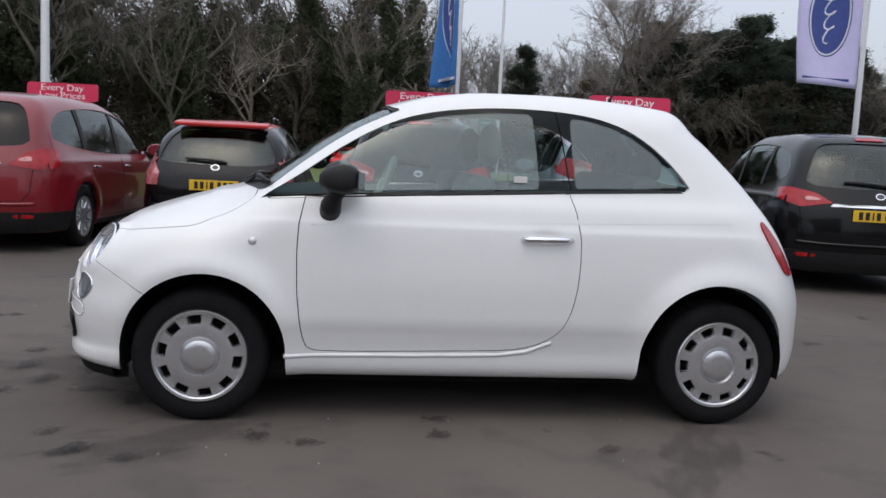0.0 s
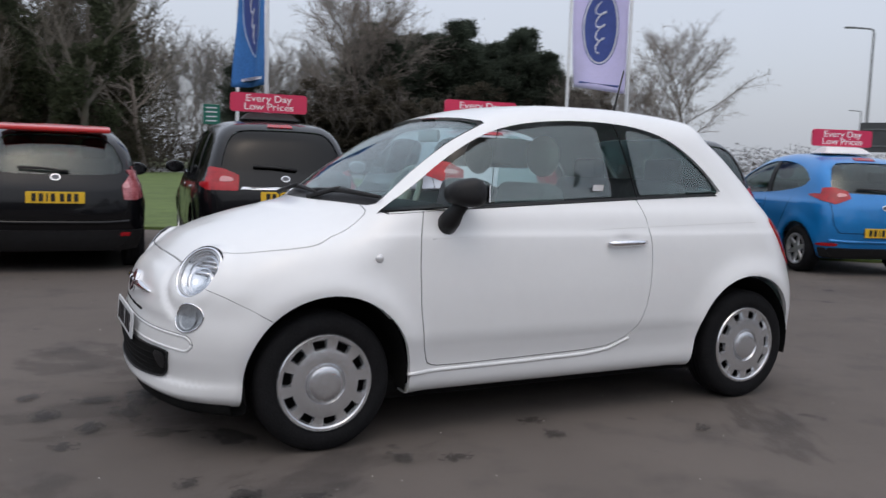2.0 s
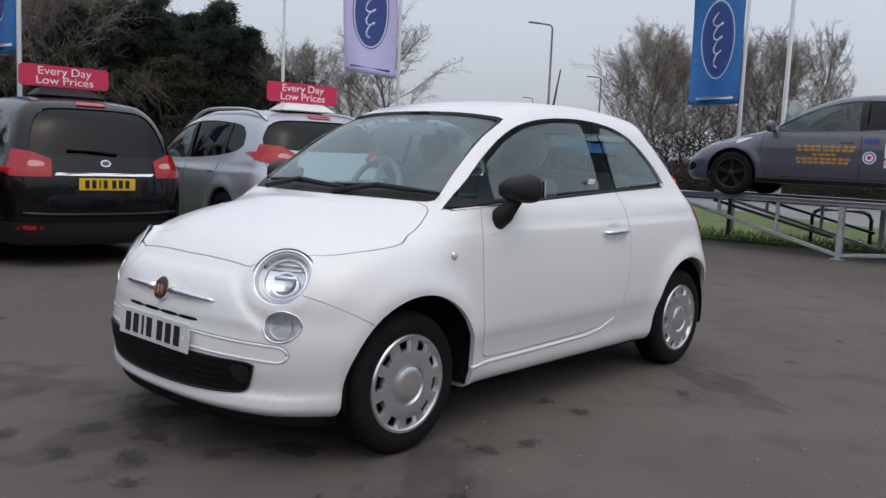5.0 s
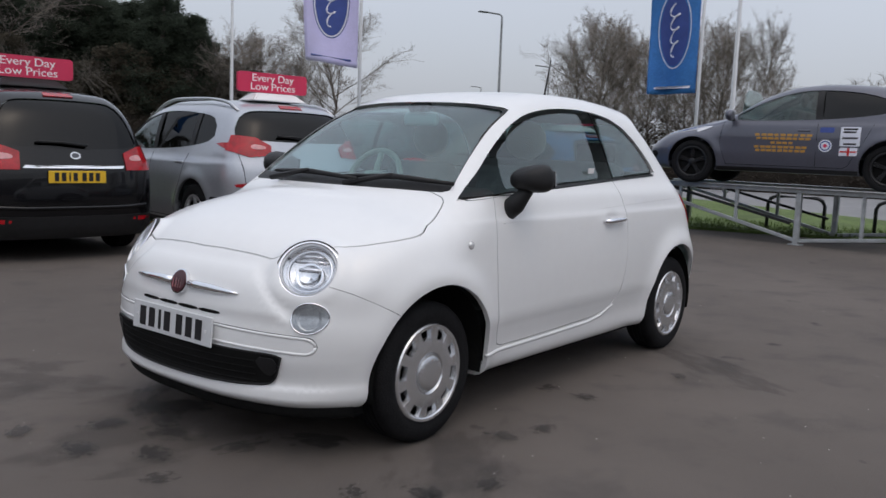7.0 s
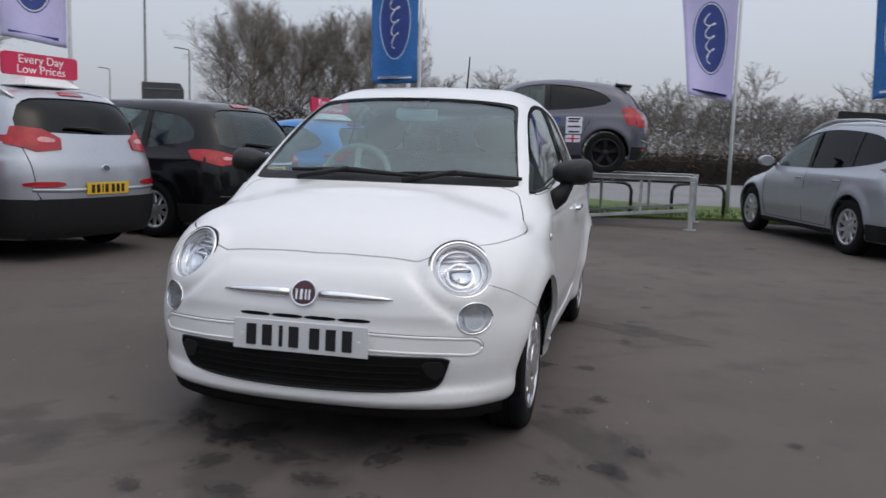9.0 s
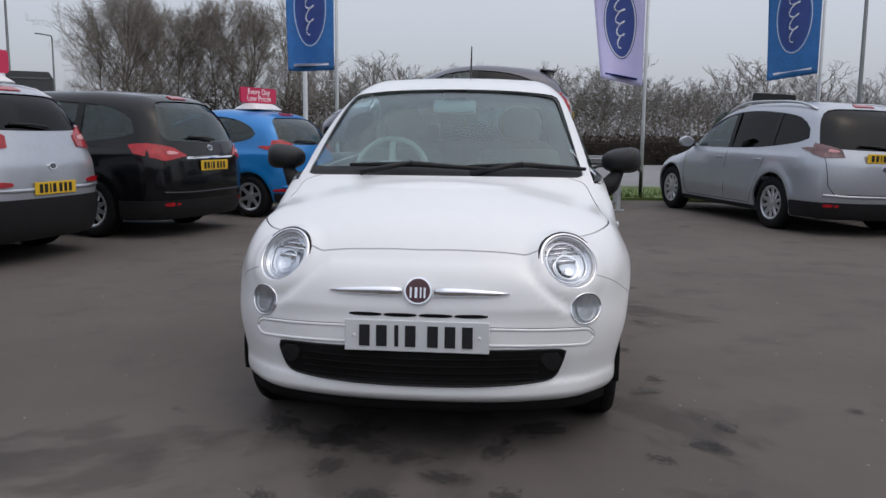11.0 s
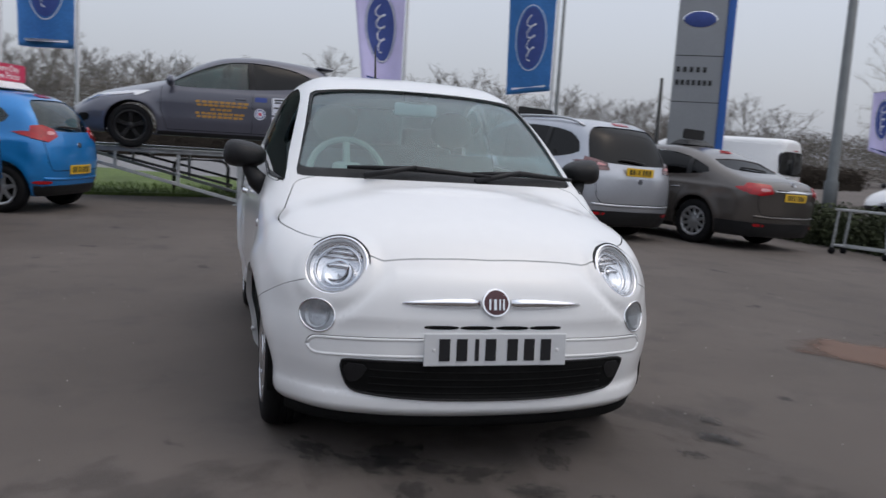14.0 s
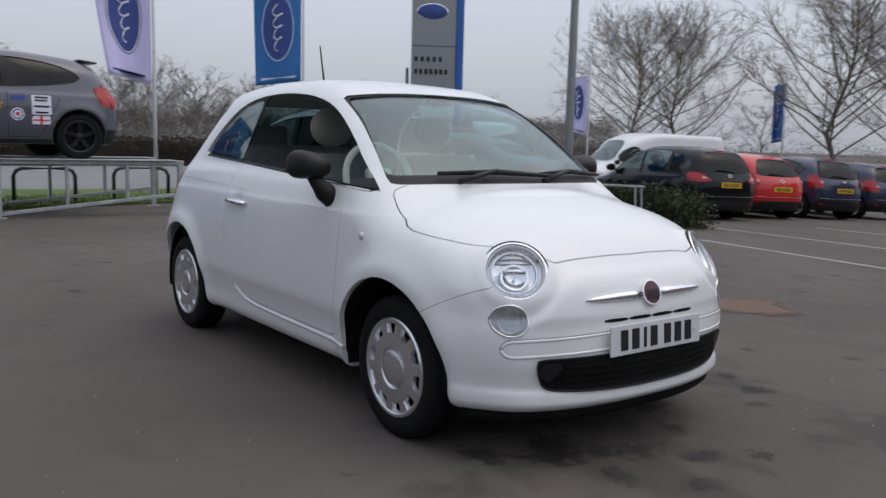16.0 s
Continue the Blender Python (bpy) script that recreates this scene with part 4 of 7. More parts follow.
        patch("fog_reflector", field, rounded([(sy * fog[2], fog[0]), (sy * fog[3], fog[0]), (sy * fog[3], fog[1]), (sy * fog[2], fog[1])], 24, 1), "yz", x1 + 0.3, -1, M["red_lens"], root, 0.012, 0.012, 3)
        side_mirror(root, -s["wb"] / 2 + 0.55 if kind != "van" else -1.85, h - 0.06, s["belt"] + 0.07, sy, M[paint] if kind != "van" else M["plastic"], M["chrome"])
    patch("bumper_trim", field, [(-h * 0.80, 0.22), (h * 0.80, 0.22), (h * 0.80, lower), (-h * 0.80, lower)], "yz", x1 + 0.3, -1, M["plastic"], root, 0.013, 0.02, 6, n=64)
    arch_x = s["wb"] / 2 + R + 0.055
    tx_ = project(field, np.array([(h * 0.80, lower - 0.04)]), "yz", x1 + 0.3, -1)[0][0]
    if tx_ - arch_x > 0.08:
        for sy in (-1, 1):
            patch("bumper_side_trim", field, [(arch_x + 0.01, 0.23), (tx_ + 0.01, 0.23), (tx_ + 0.01, lower), (arch_x + 0.02 - 0.06 * (lower - 0.42), lower)], "xz", sy * 1.6, -sy, M["plastic"], root, 0.0135, 0.02, 4, n=40)
    seam("bumper_ledge", field, [(-h * 0.80, lower + 0.085), (-h * 0.5, lower + 0.075), (h * 0.5, lower + 0.075), (h * 0.80, lower + 0.085)], "yz", x1 + 0.3, -1, M[paint], root, 0.022, 50, -0.008)
    patch("front_grille", field, rounded([(-0.45, 0.30), (0.45, 0.30), (0.52, 0.56), (-0.52, 0.56)], 40, 2), "yz", x0 - 0.1, 1, M["plastic"], root, 0.004, 0.012, 4)
    seam("tailgate_seam", field, [(-h * 0.80, 1.0 * s["belt"]), (-h * 0.76, 0.62), (-h * 0.68, 0.52), (h * 0.68, 0.52), (h * 0.76, 0.62), (h * 0.80, s["belt"])], "yz", x1 + 0.3, -1, M["liner"], root, 0.005, 70, -0.002)
    if chrome_bar:
        patch("chrome_bar", field, [(-0.46, s["plate_z"] + 0.075), (0.46, s["plate_z"] + 0.075), (0.46, s["plate_z"] + 0.10), (-0.46, s["plate_z"] + 0.10)], "yz", x1 + 0.3, -1, M["chrome"], root, 0.014, 0.014, 2, n=40)
    bz = s["plate_z"] + (0.3 if kind == "van" or s["plate_z"] < 0.6 else 0.19 if s["plate_z"] < 0.9 else -0.13)
    patch("badge", field, [(0.046 * math.cos(k * math.pi / 10), bz + 0.032 * math.sin(k * math.pi / 10)) for k in range(20)], "yz", x1 + 0.3, -1, M["chrome"], root, 0.012, 0.012, 2)
    patch("badge_field", field, [(0.036 * math.cos(k * math.pi / 10), bz + 0.023 * math.sin(k * math.pi / 10)) for k in range(20)], "yz", x1 + 0.3, -1, M["smoke"], root, 0.015, 0.004, 2)
    pt = project(field, np.array([(0.12, b0 + 0.03), (-0.33, b0 + 0.06)]), "yz", x1 + 0.3, -1)
    vv, ff = tube([pt[0] + (0.02, 0, 0), (pt[0] + pt[1]) / 2 + (0.025, 0, 0.01), pt[1] + (0.02, 0, 0)], 0.014, 6)
    mesh_ob("rear_wiper", vv, ff, M["plastic"], root)
    patch("brake_light", field, [(-0.14, b1 + 0.045), (0.14, b1 + 0.045), (0.13, b1 + 0.075), (-0.13, b1 + 0.075)], "yz", x1 + 0.3, -1, M["red_lens"], root, 0.01, 0.012, 2, n=20)
    number_plate(root, field, s["plate_z"], False, M[plate])
    if rails:
        for sy in (-1, 1):
            xs = np.linspace(-0.35, 1.75, 14)
            pr = project(field, np.stack([xs, np.full(14, sy * 0.60)], -1), "xy", 2.2, -1)
            lift = np.array([0.0, 0.035] + [0.05] * 10 + [0.035, 0.0])
            vv, ff = tube(pr + np.stack([lift * 0, lift * 0, lift], -1), 0.018, 8)
            mesh_ob("roof_rail", vv, ff, M["alloy"], root)
    for ax in s["axles"]:
        wheel(root, pose(ax, -h + 0.13, R), R, 0.21, rim, style)
        wheel(root, pose(ax, h - 0.13, R, 0, 0, 180), R, 0.21, rim, style)
    if inside:
        cabin(root, -0.30, 0.62, 0.42, 0.36, M["seat"], M["seat"], M["dark_trim"], M["dark_trim"], -s["wb"] / 2 + 0.55, s["belt"] - 0.02)
    return root, field, s

# ---- the white three-door city car ----
POD_N = Vector((-math.cos(radians(30)) * math.cos(radians(29)), math.cos(radians(30)) * math.sin(radians(29)), math.sin(radians(30)))).normalized()[:]
CAR = dict(
    top=[(-1.84, 0.60), (-1.76, 0.72), (-1.68, 0.79), (-1.57, 0.866), (-1.43, 0.917), (-1.26, 0.960), (-1.10, 0.985), (-1.0, 1.022), (-0.88, 1.105), (-0.73, 1.215), (-0.5, 1.355), (-0.33, 1.422),
         (-0.15, 1.463), (0.1, 1.486), (0.4, 1.490), (0.7, 1.477), (1.0, 1.445), (1.14, 1.425), (1.4, 1.39)],
    nose=[(0.14, -1.70), (0.20, -1.780), (0.245, -1.815), (0.275, -1.812), (0.30, -1.800), (0.40, -1.815), (0.49, -1.810), (0.56, -1.792), (0.64, -1.782), (0.70, -1.755), (0.77, -1.70), (0.85, -1.58), (0.95, -1.3)],
    tail=[(0.14, 1.62), (0.22, 1.68), (0.36, 1.710), (0.54, 1.708), (0.68, 1.672), (0.80, 1.62), (0.91, 1.550), (1.07, 1.405), (1.27, 1.200), (1.36, 1.115), (1.41, 1.100), (1.5, 1.09)],
    plan=[(-1.84, 0.73), (-1.5, 0.748), (-1.15, 0.783), (-0.7, 0.785), (0.3, 0.787), (1.15, 0.785), (1.5, 0.755), (1.72, 0.70)],
    side=[(0.12, -0.10), (0.21, -0.048), (0.27, -0.030), (0.32, -0.026), (0.40, -0.010), (0.445, 0.002), (0.48, 0.006), (0.60, 0.009), (0.75, 0.0), (0.865, -0.014), (0.885, -0.022), (0.96, -0.046), (1.03, -0.085), (1.2, -0.148), (1.35, -0.208), (1.48, -0.272)],
    crown=[(-1.84, 0.10), (-1.5, 0.205), (-1.2, 0.238), (-1.0, 0.228), (-0.5, 0.17), (0.0, 0.08), (1.2, 0.09)],
    nose_bow=0.50, tail_bow=0.50, cabin=0.10, belt=0.98, axles=(-1.15, 1.15), wheel_r=0.285, arch=0.345, flare=0.026, floor=0.198, k_top=0.13, k_nose=0.17, k_tail=0.14, panel=0.020, dents=[(0.312, 0.842, 0.058, 0.026, 0.014)],
    pods=[((-1.601, 0.536, 0.709), POD_N, 0.110)])
field = car_field(CAR)
car = tagged(empty("city_car"), "white three-door retro city car with silver hubcaps, driver window open", "car")
v, q = shell(field, (-2.0, -0.96, 0.05), (1.9, 0.96 + 1e-4, 1.62), 0.021, 0.022)
skin = skin_mesh("body", v, q)

belt_line = [(-0.90, 0.962), (-0.58, 0.990), (-0.2, 1.010), (0.38, 1.040), (0.93, 1.062)]
DLO = rounded([(-0.93, 0.955), (-0.90, 0.964), (-0.58, 0.988), (-0.2, 1.008), (0.38, 1.038), (0.90, 1.060), (0.985, 1.062), (0.99, 1.075), (0.92, 1.165), (0.825, 1.255), (0.70, 1.335), (0.54, 1.383), (0.308, 1.403),
               (0.03, 1.396), (-0.22, 1.362), (-0.40, 1.300), (-0.59, 1.190), (-0.736, 1.080)], 120, 2)
front_pane = rounded([(-0.60, 1.008), (-0.57, 1.015), (-0.2, 1.030), (0.27, 1.052), (0.285, 1.052), (0.285, 1.07), (0.262, 1.36), (0.26, 1.375), (0.24, 1.378), (0.03, 1.372), (-0.21, 1.338), (-0.385, 1.278), (-0.55, 1.180), (-0.588, 1.15)], 90, 1)
quarter_pane = rounded([(0.455, 1.062), (0.47, 1.062), (0.88, 1.082), (0.93, 1.085), (0.935, 1.10), (0.885, 1.165), (0.79, 1.25), (0.675, 1.32), (0.53, 1.360), (0.45, 1.368), (0.44, 1.355)], 70, 1)
half_screen = [(0.0, 0.996), (0.35, 0.993), (0.58, 0.988), (0.622, 0.990), (0.630, 1.000), (0.614, 1.05), (0.584, 1.16), (0.552, 1.275), (0.532, 1.345), (0.520, 1.368), (0.495, 1.378), (0.3, 1.397), (0.0, 1.403)]
screen = rounded(half_screen + mirror_y(half_screen[-2:0:-1]), 120, 1)
back = rounded([(-0.50, 1.06), (0.50, 1.06), (0.53, 1.12), (0.46, 1.34), (0.42, 1.36), (-0.42, 1.36), (-0.46, 1.34), (-0.53, 1.12)], 60, 2)
door = [(-0.728, 0.978), (-0.752, 0.86), (-0.757, 0.744), (-0.752, 0.574), (-0.735, 0.43), (-0.722, 0.37), (-0.702, 0.328), (-0.66, 0.318), (-0.5, 0.318), (-0.194, 0.325), (0.12, 0.333), (0.22, 0.342), (0.302, 0.366), (0.36, 0.398),
        (0.405, 0.440), (0.440, 0.520), (0.460, 0.62), (0.468, 0.72), (0.468, 0.83), (0.448, 0.95), (0.420, 1.035), (0.36, 1.030), (-0.2, 1.000), (-0.58, 0.980)]
bonnet_line = [(-1.555, 0.778), (-1.48, 0.794), (-1.36, 0.812), (-1.20, 0.831), (-1.155, 0.845)]
bl3 = project(field, resample(bonnet_line, 22, False), "xz", -1.6, 1)
half_bonnet = [(-1.668, 0.0), (-1.661, -0.20), (-1.646, -0.38), (-1.630, -0.46), (-1.590, -0.535), (-1.53, -0.572), (-1.49, -0.592)] + [(p_[0], p_[1]) for p_ in bl3 if p_[0] > -1.45] + [(-1.12, -0.687), (-1.08, -0.680), (-1.04, -0.670), (-1.0, -0.657), (-0.965, -0.645), (-0.945, -0.635)]
bonnet = half_bonnet + [(-0.94, -0.45), (-0.94, 0.0), (-0.94, 0.45)] + [(p_[0], -p_[1]) for p_ in half_bonnet[:0:-1]]


def grown(o, d):
    """An outline moved outwards by d."""
    p = np.array(o, float)
    t = np.roll(p, -1, 0) - np.roll(p, 1, 0)
    t /= np.linalg.norm(t, axis=1)[:, None] + 1e-9
    area = np.sum(p[:, 0] * np.roll(p[:, 1], -1) - np.roll(p[:, 0], -1) * p[:, 1])
    nn = np.stack([t[:, 1], -t[:, 0]], -1) * (1 if area > 0 else -1)
    return [tuple(r) for r in p + nn * d]


def finish(me, name, material, parent, label=""):
    field_normals(me, field)
    me.materials.clear()
    me.materials.append(material)
    ob = new(name, me)
    ob.parent = parent
    if label:
        ob["label"] = label
    return ob


holes = []
for cx, cz, r in ((-1.135, 0.302, 0.342), (1.112, 0.312, 0.345)):
    c = [(cx + r * math.cos(math.pi * k / 30), cz + r * math.sin(math.pi * k / 30)) for k in range(31)] + [(cx - r * 1.03, 0.10), (cx + r * 1.03, 0.10)]
    holes += [prism(c, "xz", -1.2, -0.50), prism(c, "xz", 0.50, 1.2)]
drills = []
for sy in (-1, 1):       # round openings for the headlamps
    nn = Vector((POD_N[0], sy * POD_N[1], POD_N[2]))
    m4 = Matrix.Translation(Vector((-1.607, sy * 0.541, 0.714))) @ nn.to_track_quat("Z", "Y").to_matrix().to_4x4()
    ring_ = [(0.110 * math.cos(2 * math.pi * k / 48), 0.110 * math.sin(2 * math.pi * k / 48)) for k in range(48)]
    dv, df = prism(ring_, "xy", -0.12, 0.10)
    drills.append(([tuple(m4 @ Vector(q_)) for q_ in dv], df))
skin = boolean(skin, prism_mesh(*drills), "DIFFERENCE")
skin = boolean(skin, prism_mesh(*holes, prism(DLO, "xz", -1.2, -0.35), prism(DLO, "xz", 0.35, 1.2)), "DIFFERENCE")
skin = boolean(skin, prism_mesh(prism(screen, "yz", -1.40, -0.12), prism(back, "yz", 0.9, 1.75)), "DIFFERENCE")
dr = resample(door, 120)
for a, b in ((-1.2, -0.50), (0.50, 1.2)):
    finish(boolean(skin.copy(), prism_mesh(prism(grown(dr, -0.0022), "xz", a, b)), "INTERSECT"), "door", M["white"], car)
bon = resample(bonnet, 140)
finish(boolean(skin.copy(), prism_mesh(prism(grown(bon, -0.0027), "xy", 0.66, 1.06)), "INTERSECT"), "bonnet", M["white"], car)
skin = boolean(skin, prism_mesh(prism(grown(bon, 0.0027), "xy", 0.66, 1.06), prism(grown(dr, 0.0022), "xz", -1.2, -0.50), prism(grown(dr, 0.0022), "xz", 0.50, 1.2)), "DIFFERENCE")
finish(skin, "body", M["white"], car)
# dark backing behind the gaps, and the wheel housings
for sy in (-1, 1):
    for ax in (-1.135, 1.112):
        vv, ff = [], []
        n = 24
        for rr_, yy in ((0.341, 0.755), (0.341, 0.50), (0.02, 0.50)):
            for k in range(n + 1):
                a = math.pi * (k / n) * 1.16 - 0.25
                vv.append((ax + rr_ * math.cos(a), sy * yy, 0.305 + rr_ * math.sin(a)))
        for i in range(2):
            for k in range(n):
                a = i * (n + 1) + k
                ff.append((a, a + 1, a + n + 2, a + n + 1))
        mesh_ob("wheel_housing", vv, ff, M["liner"], car)
    st = -1.6 if sy < 0 else 1.6
    seam("door_gap_backing", field, door + door[:1], "xz", st, -sy, M["liner"], car, 0.004, 160, -0.009)
rim_line = [(a, -b) for a, b in half_bonnet[:0:-1]] + half_bonnet
for run in ([q_ for q_ in rim_line if q_[0] < -1.615], [q_ for q_ in rim_line[2:-2] if q_[0] > -1.50 and q_[1] > 0], [q_ for q_ in rim_line[2:-2] if q_[0] > -1.50 and q_[1] < 0]):
    seam("bonnet_gap_backing", field, run, "xy", 1.3, -1, M["liner"], car, 0.004, 70, -0.009)
part("underbody", box_bm(2.9, 1.30, 0.10, pose(0.0, 0, 0.20), 0.04), M["liner"], car)


def frame_ring(name, field_, outer, inners, plane, st, way, material, parent, out=-0.002, thick=0.012):
    """A frame on the body: a patch with holes, cut by prisms."""
    ob = patch(name, field_, outer, plane, st, way, material, parent, out, thick, 10)
    b2 = bmesh.new()
    b2.from_mesh(ob.data)
    bmesh.ops.recalc_face_normals(b2, faces=b2.faces[:])
    b2.to_mesh(ob.data)
    b2.free()
    a, b = (st, st + way * 1.3)
    res = boolean(ob.data, prism_mesh(*[prism(i, plane, a, b) for i in inners]), "DIFFERENCE")
    res.shade_smooth()
    res.set_sharp_from_angle(angle=radians(40))
    ob.data = res
    return ob


for sy in (-1, 1):
    st, way = sy * 1.5, -sy
    fr = frame_ring("side_window_frame", field, grown(DLO, -0.002), [front_pane, quarter_pane], "xz", st, way, M["plastic"], car, -0.003, 0.014)
    patch("quarter_window", field, grown(quarter_pane, 0.004), "xz", st, way, M["glass"], car, -0.008, 0.004, 6)
    if sy < 0:
        patch("door_window", field, grown(front_pane, 0.004), "xz", st, way, M["glass"], car, -0.008, 0.004, 6)
    patch("window_seal", field, strip([(-0.90, 0.963), (-0.58, 0.988), (-0.2, 1.008), (0.38, 1.036), (0.95, 1.062)], 0.006), "xz", st, way, M["plastic"], car, 0.003, 0.006, 2, n=120)
    seam("pillar_seam", field, [(0.372, 1.39), (0.405, 1.2), (0.428, 1.04)], "xz", st, way, M["liner"], car, 0.003, 24, 0.0)
frit = [(q[0] * 0.976, 1.026 + (q[1] - 0.99) * 0.895 - 0.010 * (abs(q[0]) / 0.6) ** 3 * (q[1] > 1.2)) for q in screen]
frame_ring("windscreen_border", field, grown(screen, -0.002), [frit], "yz", -1.5, 1, M["plastic"], car, -0.004, 0.006)
patch("windscreen", field, grown(screen, -0.004), "yz", -1.5, 1, M["screen_glass"], car, -0.0105, 0.004, 10)
patch("rear_window", field, grown(back, 0.003), "yz", 2.2, -1, M["midglass"], car, -0.006, 0.004, 6)
# bright crease along the sill and the waist
for sy in (-1, 1):
    st, way = sy * 1.5, -sy
    part_line = [(-0.80, 0.296), (-0.2, 0.305), (0.12, 0.313), (0.25, 0.330), (0.36, 0.375)]
    seam("sill_crease", field, part_line, "xz", st, way, M["white"], car, 0.010, 60, -0.003)
    seam("waist_crease", field, [(-0.70, 0.863), (-0.58, 0.872), (0.4, 0.908), (1.25, 0.935)], "xz", st, way, M["white"], car, 0.022, 80, -0.0206)

# lamps
def round_lamp(name, cy, cz, r, rz, parent, ring=0.016, tilt=1.0):
    o = [(cy + r * math.cos(2 * math.pi * k / 48), cz + rz * math.sin(2 * math.pi * k / 48)) for k in range(48)]
    base = patch(name, field, o, "yz", -2.2, 1, M["fog_lens"], parent, 0.002, 0.02, 6)
    p = project(field, np.array(o), "yz", -2.2, 1)
    g = gradient(field, p)
    g /= np.linalg.norm(g, axis=1)[:, None]
    pr = p + g * 0.002
    pr = np.vstack([pr, pr[:2]])
    vv, ff = tube(pr, ring, 10, False)
    mesh_ob("chrome_ring", vv, ff, M["chrome"], base)
    c = np.array(project(field, np.array([(cy, cz)]), "yz", -2.2, 1)[0])
    n0 = gradient(field, c[None])[0]
    n0 /= np.linalg.norm(n0)
    # domed clear cover
    vv, ff = [], []
    n, rings = 48, 7
    cen = p.mean(0)
    for i in range(rings + 1):
        f_ = i / rings
        for k in range(n):
            vv.append(cen + (p[k] - cen) * f_ + n0 * 0.007 * (1 - f_ * f_) + n0 * 0.003)
    for i in range(rings):
        for k in range(n):
            a, b = i * n + k, i * n + (k + 1) % n
            ff.append((a, b, b + n, a + n))
    mesh_ob("lens_cover", vv, ff, M["lens"], base)
    return base, cen, n0


def turned(profile, m4, n=40):
    v_, f_ = lathe(profile, n, "z")
    return [m4 @ Vector(q_) for q_ in v_], f_


for sy in (-1, 1):
    nn = Vector((POD_N[0], sy * POD_N[1], POD_N[2]))
    m4 = Matrix.Translation(Vector((-1.607, sy * 0.541, 0.714))) @ nn.to_track_quat("Z", "Y").to_matrix().to_4x4() @ Matrix.Diagonal((1.19, 1.13, 1.0, 1))
    lamp = mesh_ob("headlamp", *turned([(0.001, -0.046), (0.03, -0.044), (0.055, -0.037), (0.075, -0.022), (0.090, -0.004)], m4), M["reflector"], car)
    mesh_ob("chrome_ring", *turned([(0.089, -0.012), (0.090, 0.001), (0.093, 0.005), (0.098, 0.005), (0.1015, 0.000), (0.102, -0.012)], m4, 64), M["chrome"], lamp)
    mesh_ob("dark_surround", *turned([(0.1022, -0.010), (0.1030, 0.0008), (0.1055, 0.0006), (0.1070, -0.014)], m4, 64), M["plastic"], lamp)
    mesh_ob("inner_ring", *turned([(0.066, -0.034), (0.067, -0.018), (0.070, -0.016), (0.074, -0.020), (0.075, -0.030)], m4, 40), M["facet"], lamp)
    mesh_ob("inner_gap", *turned([(0.0835, -0.012), (0.0845, -0.001), (0.0872, 0.001), (0.0892, -0.006)], m4, 64), M["alloy"], lamp)
    mesh_ob("lower_bowl", *turned([(0.001, -0.042), (0.018, -0.039), (0.034, -0.030), (0.043, -0.018), (0.0445, -0.020), (0.044, -0.036)], m4 @ pose(0, -0.014, 0), 40), M["facet"], lamp)
    for nm, fy, fl, fz, fr in (("bulb_shield", 0.006, 0.036, -0.020, 0.0075), ("reflector_ledge", 0.036, 0.056, -0.026, 0.0045), ("reflector_ledge", 0.052, 0.044, -0.022, 0.0045)):
        fv, ff_ = tube([(-fl, fy, fz - 0.006), (-fl * 0.5, fy, fz), (0, fy, fz + 0.002), (fl * 0.5, fy, fz), (fl, fy, fz - 0.006)], [fr * 0.8, fr, fr, fr, fr * 0.8], 8)
        mesh_ob(nm, [m4 @ Vector(q_) for q_ in fv], ff_, M["reflector"], lamp)
    mesh_ob("lens_cover", *turned([(0.0005, 0.026), (0.03, 0.023), (0.06, 0.015), (0.078, 0.005), (0.084, -0.002)], m4), M["lens"], lamp)
    fog, cen, n0 = round_lamp("running_lamp", sy * 0.604, 0.549, 0.056, 0.055, car, 0.0036)
    m4 = Matrix.Translation(Vector(cen)) @ Vector(n0).to_track_quat("Z", "Y").to_matrix().to_4x4()
    bowl = lathe([(0.001, -0.015), (0.02, -0.012), (0.036, 0.000), (0.046, 0.004)], 28, "z")
    mesh_ob("lamp_bowl", [m4 @ Vector(q_) for q_ in bowl[0]], bowl[1], M["fog_lens"], fog)
    # side repeater
    rp = project(field, np.array([(-0.94, 0.783)]), "xz", sy * 1.5, -sy)[0]
    ind = lathe([(0.0, -0.010), (0.009, -0.009), (0.015, -0.006), (0.018, 0.0)], 20)
    ob = mesh_ob("side_repeater", ind[0], ind[1], M["clear_lens"], car)
    ob.location, ob.rotation_euler = rp, (0, 0, 0 if sy < 0 else math.pi)
    # tail lamp
    tl = rounded([(1.325, 0.945), (1.37, 0.93), (1.52, 0.72), (1.515, 0.69), (1.46, 0.71), (1.36, 0.86)], 40, 2)
    patch("tail_lamp", field, [(q_[0] - 0.01, q_[1]) for q_ in tl], "xz", sy * 1.5, -sy, M["red_lens"], car, 0.008, 0.016, 5)
    # door handle in its scoop
    hp = project(field, np.array([(0.20, 0.831), (0.31, 0.833), (0.425, 0.835)]), "xz", sy * 1.5, -sy)
    pts = [hp[0] + (0, sy * 0.008, 0), hp[0] * 0.7 + hp[1] * 0.3 + np.array((0, sy * 0.026, 0)), hp[1] + (0, sy * 0.032, 0), hp[2] * 0.7 + hp[1] * 0.3 + np.array((0, sy * 0.026, 0)), hp[2] + (0, sy * 0.008, 0)]
    vv, ff = tube(pts, [0.010, 0.014, 0.015, 0.014, 0.010], 10)
    mesh_ob("door_handle", vv, ff, M["chrome"], car, "chrome door handle")
    # door mirror: a shell on a stalk
    bm = bmesh.new()
    bmesh.ops.create_uvsphere(bm, u_segments=32, v_segments=20, radius=1)
